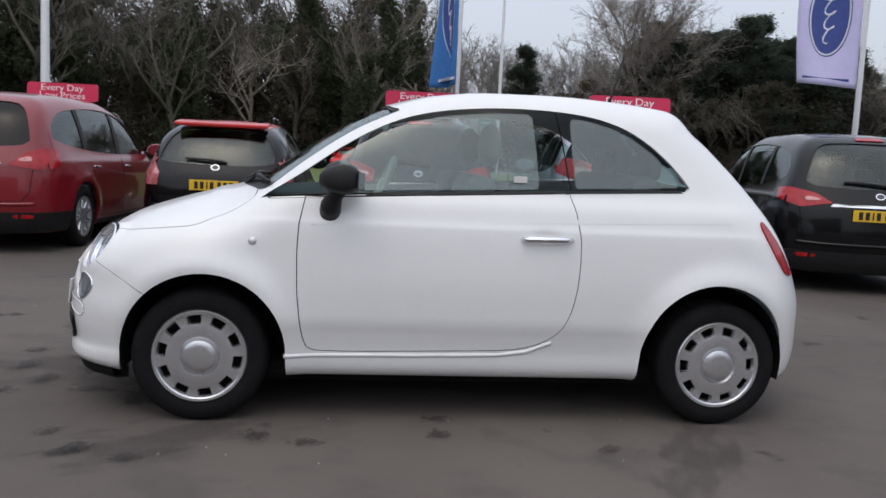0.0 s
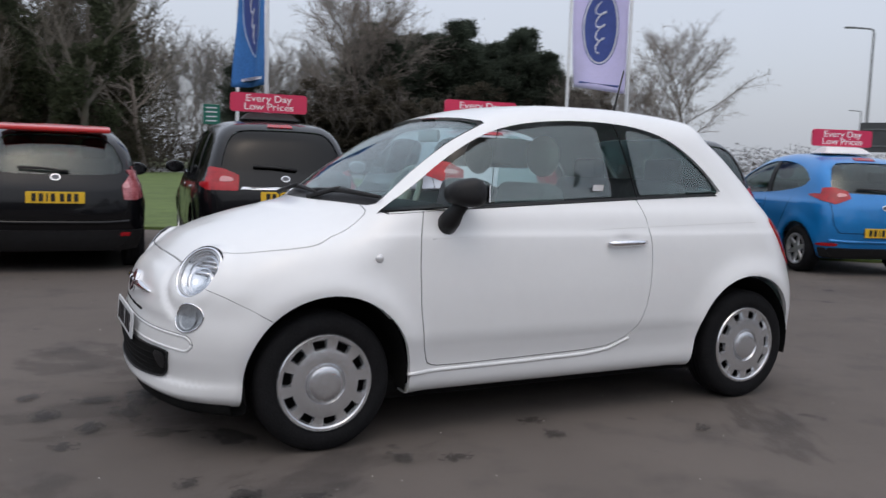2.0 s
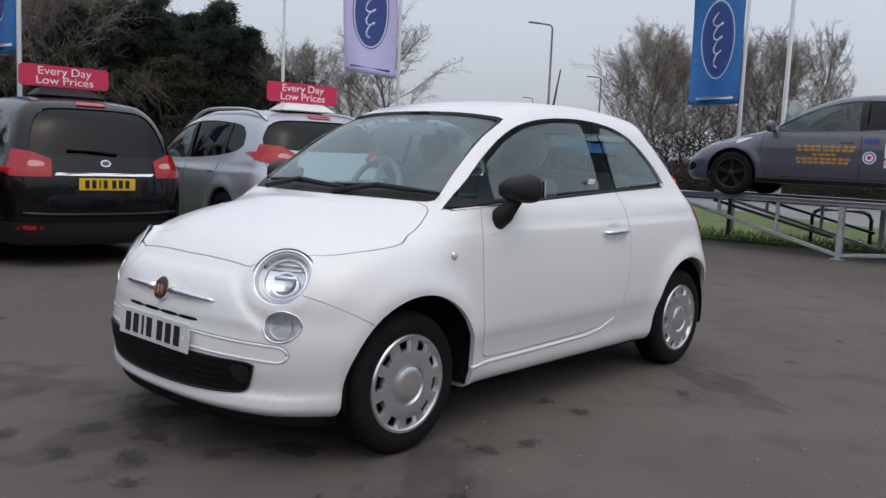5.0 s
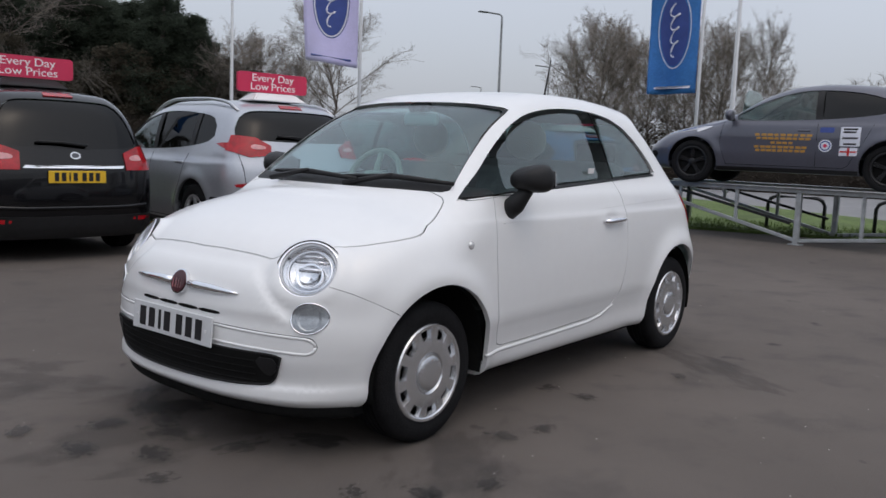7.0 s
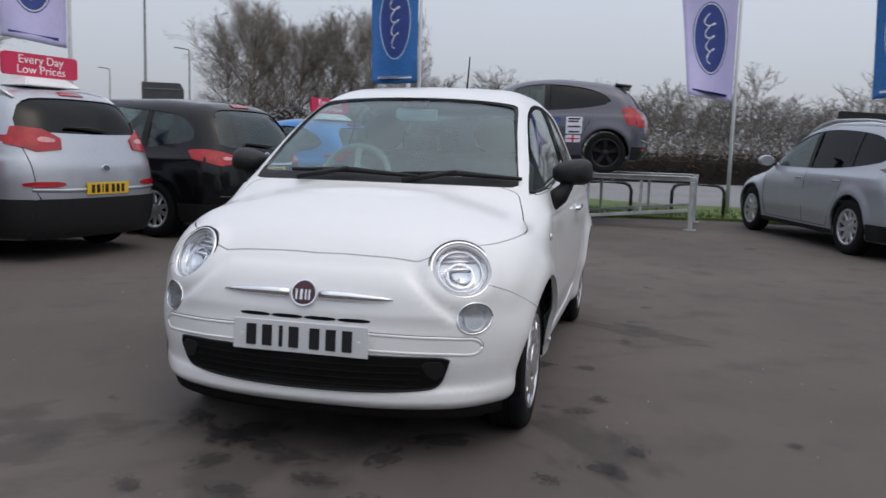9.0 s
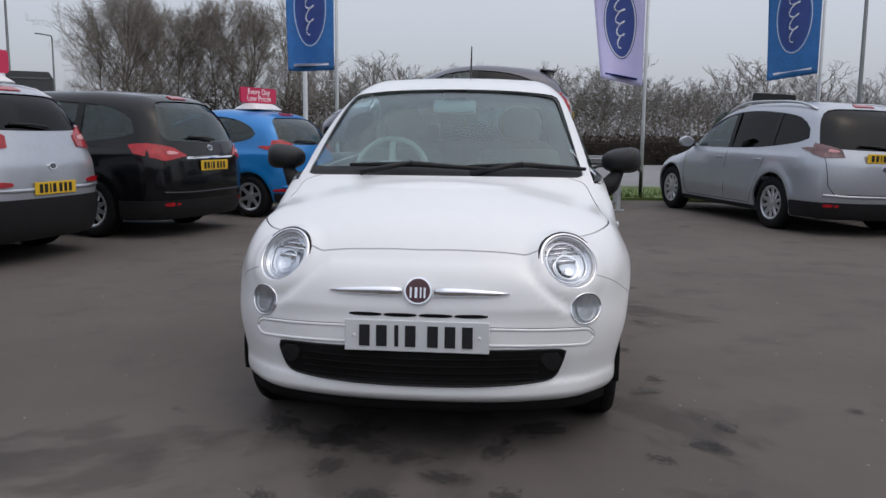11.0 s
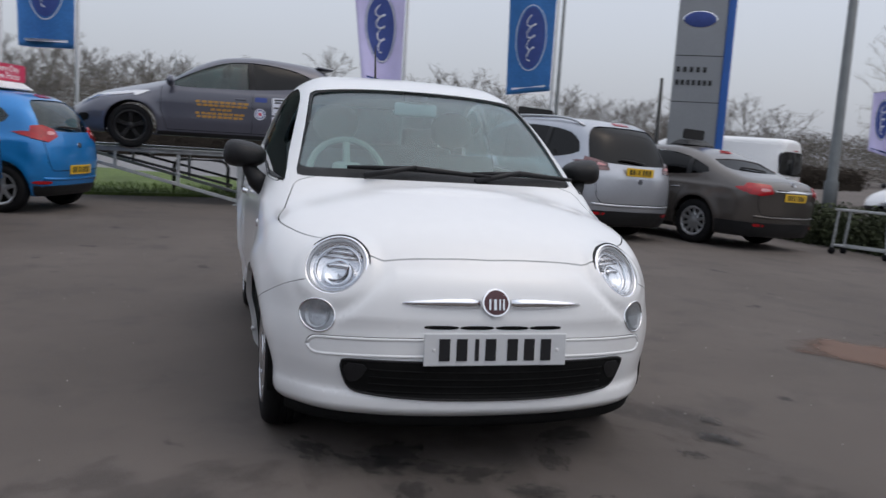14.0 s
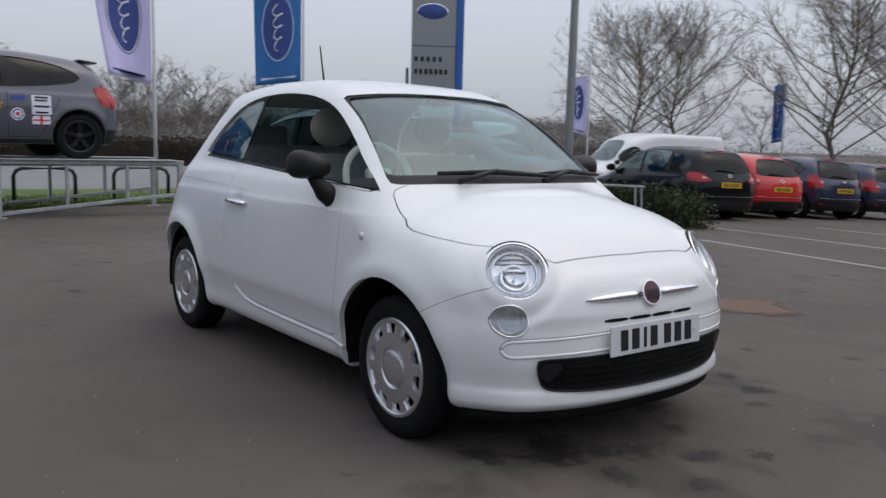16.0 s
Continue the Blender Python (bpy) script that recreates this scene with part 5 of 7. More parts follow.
    for q_ in bm.verts:
        x, y, z = q_.co
        tap = 1.0 - 0.20 * (-y * sy)
        y_ = math.copysign(abs(y) ** 0.72, y)
        z_ = math.copysign(abs(z) ** 0.75, z)
        q_.co = (x * 0.112 if x < 0 else x * 0.062, y_ * 0.094, (z_ * 0.056 + 0.008 * (1 - abs(x)) * (z > 0)) * tap)
    bm.transform(pose(-0.560, sy * 0.832, 1.052, sy * 4, 0, sy * 12))
    mi = part("door_mirror", bm, M["plastic"], car, "black door mirror on a stalk", smooth=True, sharp=60)
    part("mirror_glass", box_bm(0.004, 0.135, 0.072, pose(-0.499, sy * 0.842, 1.052, sy * 4, 0, sy * 12), 0.0), M["chrome"], mi)
    foot = project(field, np.array([(-0.625, 0.925)]), "xz", sy * 1.5, -sy)[0]
    vv, ff = tube([foot + (0, -sy * 0.012, -0.012), foot + (0.004, sy * 0.028, 0.020), (-0.605, sy * 0.805, 0.985), (-0.580, sy * 0.815, 1.030)], [0.046, 0.044, 0.032, 0.036], 16)
    mesh_ob("mirror_stalk", vv, ff, M["plastic"], mi)
    for ax, zz in ((-1.15, 0.283), (1.15, 0.283)):
        wheel(car, pose(ax, sy * 0.672, zz, 0, 20 if ax < 0 else 8, 0 if sy < 0 else 180), 0.285, 0.175, 0.19, "hubcap")
# nose: badge, whiskers, slots, plate, grille, bumper bead, chin
bd = [(0.050 * math.cos(k * math.pi / 16), 0.616 + 0.045 * math.sin(k * math.pi / 16)) for k in range(32)]
badge = patch("badge", field, bd, "yz", -2.2, 1, M["chrome"], car, 0.016, 0.02, 4)
patch("badge_face", field, [(a * 0.88, 0.616 + (b - 0.616) * 0.88) for a, b in bd], "yz", -2.2, 1, M["badge_red"], badge, 0.018, 0.006, 3)
bars = bmesh.new()
bp = project(field, np.array([(0.0, 0.616)]), "yz", -2.2, 1)[0]
for k, w_ in ((-0.025, 0.007), (-0.011, 0.006), (0.006, 0.010), (0.025, 0.007)):
    box_bm(0.008, w_, 0.038, pose(bp[0] - 0.0200, k, 0.616, 0, 12), 0.0, bars)
part("badge_bars", bars, M["chrome"], badge)
for sy in (-1, 1):
    wk = project(field, np.array([(sy * a, b) for a, b in ((0.058, 0.616), (0.10, 0.617), (0.17, 0.617), (0.24, 0.615), (0.29, 0.614), (0.328, 0.613))]), "yz", -2.2, 1)
    vv, ff = tube(wk + np.array((-0.004, 0, 0)), [0.016, 0.018, 0.0165, 0.013, 0.009, 0.003], 14)
    mesh_ob("chrome_whisker", vv, ff, M["chrome"], car)
for c in (-0.192, -0.064, 0.064, 0.192):
    patch("air_slot", field, rounded([(c - 0.061, 0.526), (c + 0.061, 0.526), (c + 0.061, 0.539), (c - 0.061, 0.539)], 32, 1), "yz", -2.2, 1, M["liner"], car, 0.002, 0.004, 3)
number_plate(car, field, 0.463, True, M["plate_white"], 0.52, 4.0, 0.010)
grille = rounded([(-0.530, 0.406), (-0.527, 0.392), (-0.505, 0.325), (-0.485, 0.300), (-0.44, 0.289), (-0.3, 0.281), (0, 0.277), (0.3, 0.281), (0.44, 0.289), (0.485, 0.300), (0.505, 0.325), (0.527, 0.392), (0.530, 0.406), (0.50, 0.412), (0.3, 0.414), (0, 0.415), (-0.3, 0.414), (-0.50, 0.412)], 90, 1)
gr = patch("lower_grille", field, grille, "yz", -2.2, 1, M["liner"], car, 0.009, 0.016, 8)
seam("grille_lip", field, grille, "yz", -2.2, 1, M["plastic"], gr, 0.004, 120, 0.007, True)
for k in range(4):
    zz = 0.304 + k * 0.026
    seam("grille_slat", field, [(-0.43, zz), (0, zz - 0.004), (0.43, zz)], "yz", -2.2, 1, M["liner"], gr, 0.004, 40, 0.008)
for sy in (-1, 1):
    patch("grille_end", field, rounded([(sy * 0.522, 0.398), (sy * 0.43, 0.400), (sy * 0.46, 0.340), (sy * 0.500, 0.330)], 24, 1), "yz", -2.2, 1, M["plastic"], gr, 0.012, 0.006, 3)
def bead(z, w):
    """One long edge of the bumper strip, rounded off to its middle at both ends."""
    mid = 0.4635
    half = [(-w, mid), (-w + 0.003, mid + (z - mid) * 0.55), (-w + 0.014, mid + (z - mid) * 0.92), (-w + 0.03, z), (-0.5, z), (-0.25, z)]
    line = half + [(-a, b) for a, b in half[::-1]]
    return [(a, b - 0.016 * (abs(a) / 0.63) ** 2) for a, b in resample(line, 60, False)]


for sgn in (1, -1):
    seam("bumper_bead_edge", field, bead(0.462 + sgn * 0.0285, 0.636), "yz", -2.2, 1, M["white"], car, 0.007, 90, -0.003)
# a thin dark line along each long edge of the bead
for dz in (0.497, 0.433):
    seam("bumper_bead_gap", field, bead(dz, 0.640), "yz", -2.2, 1, M["liner"], car, 0.0018, 90, -0.0008)
ys_ = np.linspace(-0.70, 0.70, 41)
edge_ = project(field, np.stack([ys_, np.full(41, 0.232)], -1), "yz", -2.2, 1)
cv, cf = [], []
for dx_, z_ in ((0.030, 0.222), (0.026, 0.200), (0.034, 0.176), (0.046, 0.168), (0.090, 0.172), (0.090, 0.222)):
    cv += [(p_[0] + dx_, p_[1] * (1 - dx_ * 0.25), z_) for p_ in edge_]
for i in range(5):
    cf += [(i * 41 + k, i * 41 + k + 1, i * 41 + k + 42, i * 41 + k + 41) for k in range(40)]
# near-black liner carries the shade below the bumper as well as the chin
mesh_ob("chin_spoiler", cv, cf, M["liner"], car, "black chin spoiler, set near-black for the shade under the bumper", sharp=50)
for sy in (-1, 1):   # seam from the lamp to the wheel arch
    seam("bumper_seam", field, [(-1.602, 0.664), (-1.54, 0.638), (-1.46, 0.598), (-1.375, 0.550)], "xz", sy * 1.5, -sy, M["liner"], car, 0.0014, 40, -0.0010)
# wipers, aerial, cabin
for y0, y1, x_ in ((0.42, -0.20, 0.0), (-0.12, -0.64, 0.0)):
    ln = project(field, np.array([(y0, 1.022), ((y0 + y1) / 2, 1.03), (y1, 1.012)]), "yz", -1.5, 1)
    vv, ff = tube([p_ + np.array((-0.02, 0, 0.014)) for p_ in ln], [0.008, 0.013, 0.008], 8)
    w_ = mesh_ob("wiper", vv, ff, M["plastic"], car)
    vv, ff = tube([(-1.035, (y0 + y1) / 2 + 0.25, 1.005), ln[1] + np.array((-0.028, 0.02, 0.022))], [0.014, 0.009], 8)
    mesh_ob("wiper_arm", vv, ff, M["plastic"], w_)
tp = project(field, np.array([(0.79, 0.0)]), "xy", 1.8, -1)[0]
vv, ff = tube([tp, tp + (0.02, 0, 0.05), tp + (0.075, 0, 0.27)], [0.014, 0.007, 0.004], 8)
mesh_ob("aerial", vv, ff, M["plastic"], car)
cabin(car, -0.28, 0.52, 0.40, 0.33, M["seat"], M["head_rest"], M["dark_trim"], M["ivory"], -0.72, 0.98, 0.33)
# pale casing stands in for the cabin light on the mirror's back
part("rear_view_mirror", box_bm(0.03, 0.22, 0.065, pose(-0.36, 0, 1.315), 0.015), M["white_plastic"], car, smooth=True)
part("mirror_mount", box_bm(0.05, 0.13, 0.04, pose(-0.37, 0, 1.375, 0, -30), 0.012), M["dark_trim"], car, smooth=True)
part("window_sticker", box_bm(0.06, 0.002, 0.028, pose(0.20, -0.688, 1.085, 12), 0.0), M["sign_white"], car)

# ---- ground ----
def sheet(name, outline, z, material, label, category, kind="structure", thick=0.0):
    bm = bmesh.new()
    f = bm.faces.new([bm.verts.new((a, b, z)) for a, b in outline])
    bm.normal_update()
    if f.normal.z < 0:
        f.normal_flip()
    if thick:
        ret = bmesh.ops.extrude_face_region(bm, geom=bm.faces[:])
        for q_ in ret["geom"]:
            if isinstance(q_, bmesh.types.BMVert):
                q_.co.z -= thick
        bmesh.ops.recalc_face_normals(bm, faces=bm.faces[:])
    return tagged(part(name, bm, material), label, category, kind=kind)


def ground_z(y):
    """The forecourt falls away gently beyond the last row."""
    return -0.03 * min(max(-2.5 - y, 0.0), 24.0)


gv = [(x_, y_, ground_z(y_)) for y_ in (900, -2.5, -26.5, -900) for x_ in (-900, 900)]
tagged(mesh_ob("ground", gv, [(0, 2, 3, 1), (2, 4, 5, 3), (4, 6, 7, 5)], M["asphalt"], smooth=False), "worn grey tarmac of the car forecourt with oil stains", "ground", kind="structure")
near = [(-60, 24), (-20, 16.5), (-6, 12.4), (0, 9.9), (5, 6.6), (9.5, 3.1), (10.0, 1.0), (10.25, -0.8), (10.65, -2.7), (11.1, -7.0), (11.3, -9.5)]
far = [(13.4, -9.5), (14.2, -1.0), (16.3, 2.5), (21, 10), (25, 24), (22, 46), (10, 60), (-15, 68), (-60, 74)]
sheet("grass_verge", near + far, 0.045, M["grass"], "mown green grass verge along the forecourt", "grass", thick=0.05)
outer = [(35, -8), (38, 6), (46, 30), (44, 60), (26, 82), (-10, 92), (-60, 98)]
sheet("road", far[:1] + [(13.2, -9.8), (34, -9.8)] + outer + far[::-1][:-1], 0.012, M["road"], "pale grey tarmac road beyond the verge", "road")
sheet("far_field", [(35, -9.8), *outer, (-60, 700), (700, 700), (700, -9.8)], 0.03, M["field"], "dull green field beyond the road", "field")

# ---- parked cars ----
def at_rear(x, y, a, rear):
    """The pose of a car whose tail stands at (x, y) and that points a degrees clockwise from +y."""
    x, y = x + math.sin(radians(a)) * rear, y + math.cos(radians(a)) * rear
    return pose(x, y, ground_z(y), 1.72 if y < -2.5 else 0, 0, 0) @ pose(0, 0, 0, 0, 0, -90 - a)


parked = {}
parked["red"] = parked_car("people_carrier", "dark red people carrier parked on the tarmac", at_rear(-4.32, 4.35, 5, 2.42), "mpv", "red_paint", (1, 1, 1), 0.33, 0.215, "ten", chrome_bar=True)
parked["fiesta"] = parked_car("hatchback", "black hatchback with a red roof and spoiler", at_rear(-1.92, 4.95, 3, 1.89), "hatch", "black_paint", (1, 1, 1), 0.30, 0.205, "seven", roof_paint="bright_red", back_glass="midglass", lamp_mat="fiesta_lamp", tweak=dict(plate_z=0.74))
part("roof_spoiler", box_bm(0.30, 1.02, 0.045, pose(1.43, 0, 1.415, 0, 7), 0.018), M["bright_red"], parked["fiesta"][0], "red roof spoiler", smooth=True)
parked["meriva"] = parked_car("people_carrier", "black compact people carrier with large red tail lamps", at_rear(0.25, 4.62, 6, 2.20), "mpv", "black_paint", (0.905, 0.97, 0.975), 0.31, 0.205, "five", chrome_bar=True, lamp=[(0.48, 0.84), (0.47, 1.00), (0.62, 1.06), (0.86, 1.08), (0.90, 0.92), (0.80, 0.84)])
parked["kia"] = parked_car("sport_utility_car", "silver compact sport utility car with roof rails", at_rear(2.42, 3.85, 9, 2.24), "mpv", "silver", (0.925, 1.0, 0.985), 0.345, 0.225, "five", rails=True, lower=0.58, fog=(0.685, 0.735, 0.46, 0.80), glass="privacy",
                           lamp=[(0.44, 1.02), (0.42, 1.12), (0.56, 1.20), (0.90, 1.22), (0.92, 1.06), (0.66, 1.00)],
                           tweak=dict(plate_z=0.665, back=(1.165, 1.475, 0.72, 0.60), belt=1.04, dlo=[(-0.95, 1.03), (-0.2, 1.03), (0.8, 1.06), (1.45, 1.13), (1.62, 1.20), (1.50, 1.40), (1.2, 1.45), (0.5, 1.49), (-0.05, 1.45), (-0.5, 1.28)]))
parked["smax"] = parked_car("people_carrier", "black people carrier with a chrome tailgate bar", at_rear(4.65, 3.22, 13, 2.42), "mpv", "black_paint", (1, 1, 0.99), 0.33, 0.215, "ten", chrome_bar=True, back_glass="midglass", lamp=[(0.44, 0.90), (0.58, 0.99), (0.90, 1.04), (0.92, 0.89), (0.72, 0.85)])
parked["ka"] = parked_car("hatchback", "bright blue three-door small hatchback", at_rear(7.0, 2.62, 18, 1.72), "hatch", "blue_paint", (0.91, 0.95, 1.01), 0.285, 0.19, "six", back_glass="midglass", lower=0.34, lamp=[(0.42, 0.93), (0.44, 1.01), (0.58, 1.06), (0.74, 1.05), (0.76, 0.90), (0.60, 0.86)],
                          tweak=dict(plate_z=0.53, back=(0.99, 1.35, 0.60, 0.50)))
parked["galaxy"] = parked_car("people_carrier", "silver people carrier with dark rear glass", at_rear(5.98, -4.70, 72, 2.35), "mpv", "silver", (0.965, 1.0, 1.02), 0.34, 0.22, "ten", glass="privacy", rails=True, lamp_mat="smoked_lamp",
                              lamp=[(0.52, 0.97), (0.54, 1.06), (0.76, 1.13), (0.92, 1.14), (0.92, 1.00), (0.76, 0.96)], tweak=dict(plate_z=0.97, back=(1.06, 1.55, 0.74, 0.62)))
parked["mondeo"] = parked_car("saloon_car", "bronze grey saloon car with slim red tail lamps", at_rear(5.89, -7.16, 70, 2.5), "saloon", "brown_paint", (1, 1, 1), 0.33, 0.215, "ten", glass="privacy", chrome_bar=True)
parked["focus"] = parked_car("hatchback", "dark grey hot hatchback with black wheels on a display ramp", at_rear(9.62, -1.18, -4, 2.1) @ pose(0, 0, 0.80), "hatch", "grey_paint", (1.06, 1.05, 1.0), 0.315, 0.225, "black", glass="privacy", grid=0.045)
parked["mpv2"] = parked_car("people_carrier", "black people carrier parked beyond the hedge", at_rear(6.5, -12.6, 104, 2.2), "mpv", "black_paint", (0.93, 0.95, 0.93), 0.32, 0.21, "ten", grid=0.06)
parked["red2"] = parked_car("hatchback", "bright red hatchback parked in the far bays", at_rear(6.6, -14.8, 104, 2.0), "hatch", "bright_red", (1.05, 1.0, 1.0), 0.31, 0.205, "five", grid=0.06)
parked["navy2"] = parked_car("hatchback", "navy blue hatchback parked in the far bays", at_rear(6.3, -17.0, 104, 2.0), "hatch", "navy_paint", (1.03, 1.0, 1.03), 0.31, 0.205, "five", grid=0.06)
parked["navy3"] = parked_car("hatchback", "dark purple hatchback parked in the far bays", at_rear(6.0, -19.2, 104, 2.0), "hatch", "navy_paint", (1.0, 1.0, 0.97), 0.31, 0.205, "five", grid=0.06)
parked["van"] = parked_car("panel_van", "white panel van parked behind the far cars", at_rear(13.6, -22.0, 15, 2.7), "van", "white", (1, 1, 0.90), 0.34, 0.22, "ten", glass="privacy", grid=0.08, inside=False)

# ---- roof signs on the parked cars ----
def text_mesh(body, size):
    cu = bpy.data.curves.new("lettering", "FONT")
    cu.body, cu.size, cu.extrude, cu.align_x, cu.align_y = body, size, 0.002, "CENTER", "CENTER"
    cu.space_line = 0.85
    ob = new("tmp_text", cu)
    bpy.context.view_layer.update()
    me = bpy.data.meshes.new_from_object(ob.evaluated_get(bpy.context.evaluated_depsgraph_get()))
    bpy.data.objects.remove(ob)
    return me


def rounded_board(w, h, d, r, name, material, parent, m):
    o = rounded([(-w / 2, -h / 2), (-w / 2 + r, -h / 2), (w / 2 - r, -h / 2), (w / 2, -h / 2), (w / 2, -h / 2 + r), (w / 2, h / 2 - r), (w / 2, h / 2), (w / 2 - r, h / 2), (-w / 2 + r, h / 2), (-w / 2, h / 2), (-w / 2, h / 2 - r), (-w / 2, -h / 2 + r)], 60, 2)
    v_, f_ = prism(o, "yz", -d / 2, d / 2)
    ob = mesh_ob(name, [m @ Vector(q_) for q_ in v_], f_, material, parent, smooth=False)
    return ob


LINES = [("Every Day", 0.046), ("Low Prices", -0.048)]


def roof_sign(carname, x, base, label, plain=False, w=0.88, h=0.215):
    """A board on a magnetic base that stands on a car's roof and faces its tail."""
    root_car, fld, s_ = parked[carname]
    top = project(fld, np.array([(x, 0.0)]), "xy", 2.8, -1)[0]
    root = tagged(empty("roof_sign", root_car.matrix_world @ pose(x, 0, top[2] + 0.004)), label, "sign", "signs on the car roofs")
    bm = bmesh.new()
    vs = [bm.verts.new(p_) for p_ in ((-0.20, -0.34, 0), (0.20, -0.34, 0), (0.20, 0.34, 0), (-0.20, 0.34, 0), (-0.09, -0.24, 0.09), (0.09, -0.24, 0.09), (0.09, 0.24, 0.09), (-0.09, 0.24, 0.09))]
    for f_ in ((3, 2, 1, 0), (4, 5, 6, 7), (0, 1, 5, 4), (1, 2, 6, 5), (2, 3, 7, 6), (3, 0, 4, 7)):
        bm.faces.new([vs[i] for i in f_])
    bmesh.ops.bevel(bm, geom=bm.edges[:], offset=0.015, segments=2, affect="EDGES")
    part("sign_base", bm, M[base], root, smooth=True)
    m = pose(0, 0, 0.10 + h / 2)
    board = rounded_board(w, h, 0.03, 0.07, "sign_board", M["plastic"] if plain else M["sign_red"], root, m)
    if not plain:
        for side in (1, -1):
            for txt, dz in LINES:
                words = [text_mesh(t_, 0.112) for t_ in txt.split()]
                ext = [(min(q_.co.x for q_ in me.vertices), max(q_.co.x for q_ in me.vertices)) for me in words]
                at_ = -(sum(b_ - a_ for a_, b_ in ext) + 0.036 * (len(words) - 1)) / 2
                for me, (a_, b_) in zip(words, ext):
                    me.transform(pose(side * 0.0165, 0, 0.10 + h / 2 + dz, 90, 0, 90 * side) @ Matrix.Diagonal((1.16, 1, 1, 1)) @ Matrix.Translation((at_ - a_, 0, 0)))
                    at_ += b_ - a_ + 0.036
                    me.materials.clear()
                    me.materials.append(M["sign_white"])
                    ob = new("lettering", me)
                    ob.parent = board
    return root


roof_sign("red", -0.2, "plastic", "red slogan board on a black base on the red car roof")
roof_sign("meriva", 1.00, "plastic", "red slogan board on a black base on the black car roof")
roof_sign("kia", 1.42, "white_plastic", "red slogan board on a white base on the silver car roof")
roof_sign("ka", 0.75, "white_plastic", "red slogan board on a white base on the blue car roof", w=0.84)
roof_sign("mondeo", 0.55, "plastic", "black back of a slogan board on the bronze car roof", True, 0.5, 0.16)
roof_sign("galaxy", -0.10, "plastic", "dark slogan board on the silver car roof", True, 0.7, 0.13)

# ---- writing and stickers on the dark grey hatchback ----
foc, ffld, fs = parked["focus"]
for zz, x0_, x1_ in ((0.735, -0.42, 0.36), (0.685, -0.40, 0.34), (0.625, -0.20, 0.12), (0.565, -0.42, 0.30), (0.515, -0.40, 0.28)):
    n_ = 9 if x1_ - x0_ > 0.5 else 4
    for k in range(n_):
        a_ = x0_ + (x1_ - x0_) * k / n_
        b_ = a_ + (x1_ - x0_) / n_ * (0.82 if k % 3 else 0.70)
        patch("lettering_bar", ffld, [(a_, zz - 0.017), (b_, zz - 0.017), (b_, zz + 0.017), (a_, zz + 0.017)], "xz", -1.6, 1, M["yellow_ink"], foc, 0.003, 0.003, 2, n=12)
circ = [(0.085 * math.cos(k * math.pi / 12), 0.085 * math.sin(k * math.pi / 12)) for k in range(24)]
for sc, mt, o_ in ((1.0, "flag_white", 0.003), (0.80, "navy", 0.005), (0.62, "flag_white", 0.007), (0.30, "sign_red", 0.009)):
    patch("roundel", ffld, [(0.52 + a * sc, 0.60 + b * sc) for a, b in circ], "xz", -1.6, 1, M[mt], foc, o_, 0.003, 2)
patch("blue_sticker", ffld, [(0.44, 0.78), (0.62, 0.78), (0.62, 0.85), (0.44, 0.85)], "xz", -1.6, 1, M["navy"], foc, 0.003, 0.003, 2, n=16)
patch("white_sticker", ffld, [(0.70, 0.60), (0.95, 0.60), (0.95, 0.86), (0.70, 0.86)], "xz", -1.6, 1, M["flag_white"], foc, 0.003, 0.003, 3, n=24)
for zz, x0_, x1_ in ((0.83, 0.73, 0.92), (0.79, 0.73, 0.90), (0.71, 0.72, 0.93), (0.63, 0.74, 0.91)):
    patch("sticker_bar", ffld, [(x0_, zz - 0.012), (x1_, zz - 0.012), (x1_, zz + 0.012), (x0_, zz + 0.012)], "xz", -1.6, 1, M["ink"], foc, 0.006, 0.003, 2, n=12)
patch("flag_sticker", ffld, [(0.70, 0.47), (0.93, 0.47), (0.93, 0.58), (0.70, 0.58)], "xz", -1.6, 1, M["flag_white"], foc, 0.003, 0.003, 2, n=16)
for a0, a1, b0_, b1_ in ((0.70, 0.93, 0.515, 0.535), (0.80, 0.83, 0.47, 0.58)):
    patch("red_bar", ffld, [(a0, b0_), (a1, b0_), (a1, b1_), (a0, b1_)], "xz", -1.6, 1, M["bright_red"], foc, 0.006, 0.003, 2, n=12)
sp = box_bm(0.26, 1.06, 0.03, pose(1.56, 0, 1.385, 0, 6), 0.012)
part("roof_spoiler", sp, M["grey_paint"], foc, smooth=True)

# ---- display ramp ----
ramp = tagged(empty("display_ramp", pose(9.42, 0.55, 0, 0, 0, -94)), "galvanised steel display ramp carrying the grey hatchback", "ramp")


def bar(name, a, b, w, parent, material="steel", h=None):
    a, b = Vector(a), Vector(b)
    d = b - a
    m = Matrix.Translation((a + b) / 2) @ d.to_track_quat("X", "Z").to_matrix().to_4x4()
    return part(name, box_bm(d.length, w, h or w, m, min(w, h or w) * 0.12, segs=1), M[material], parent)


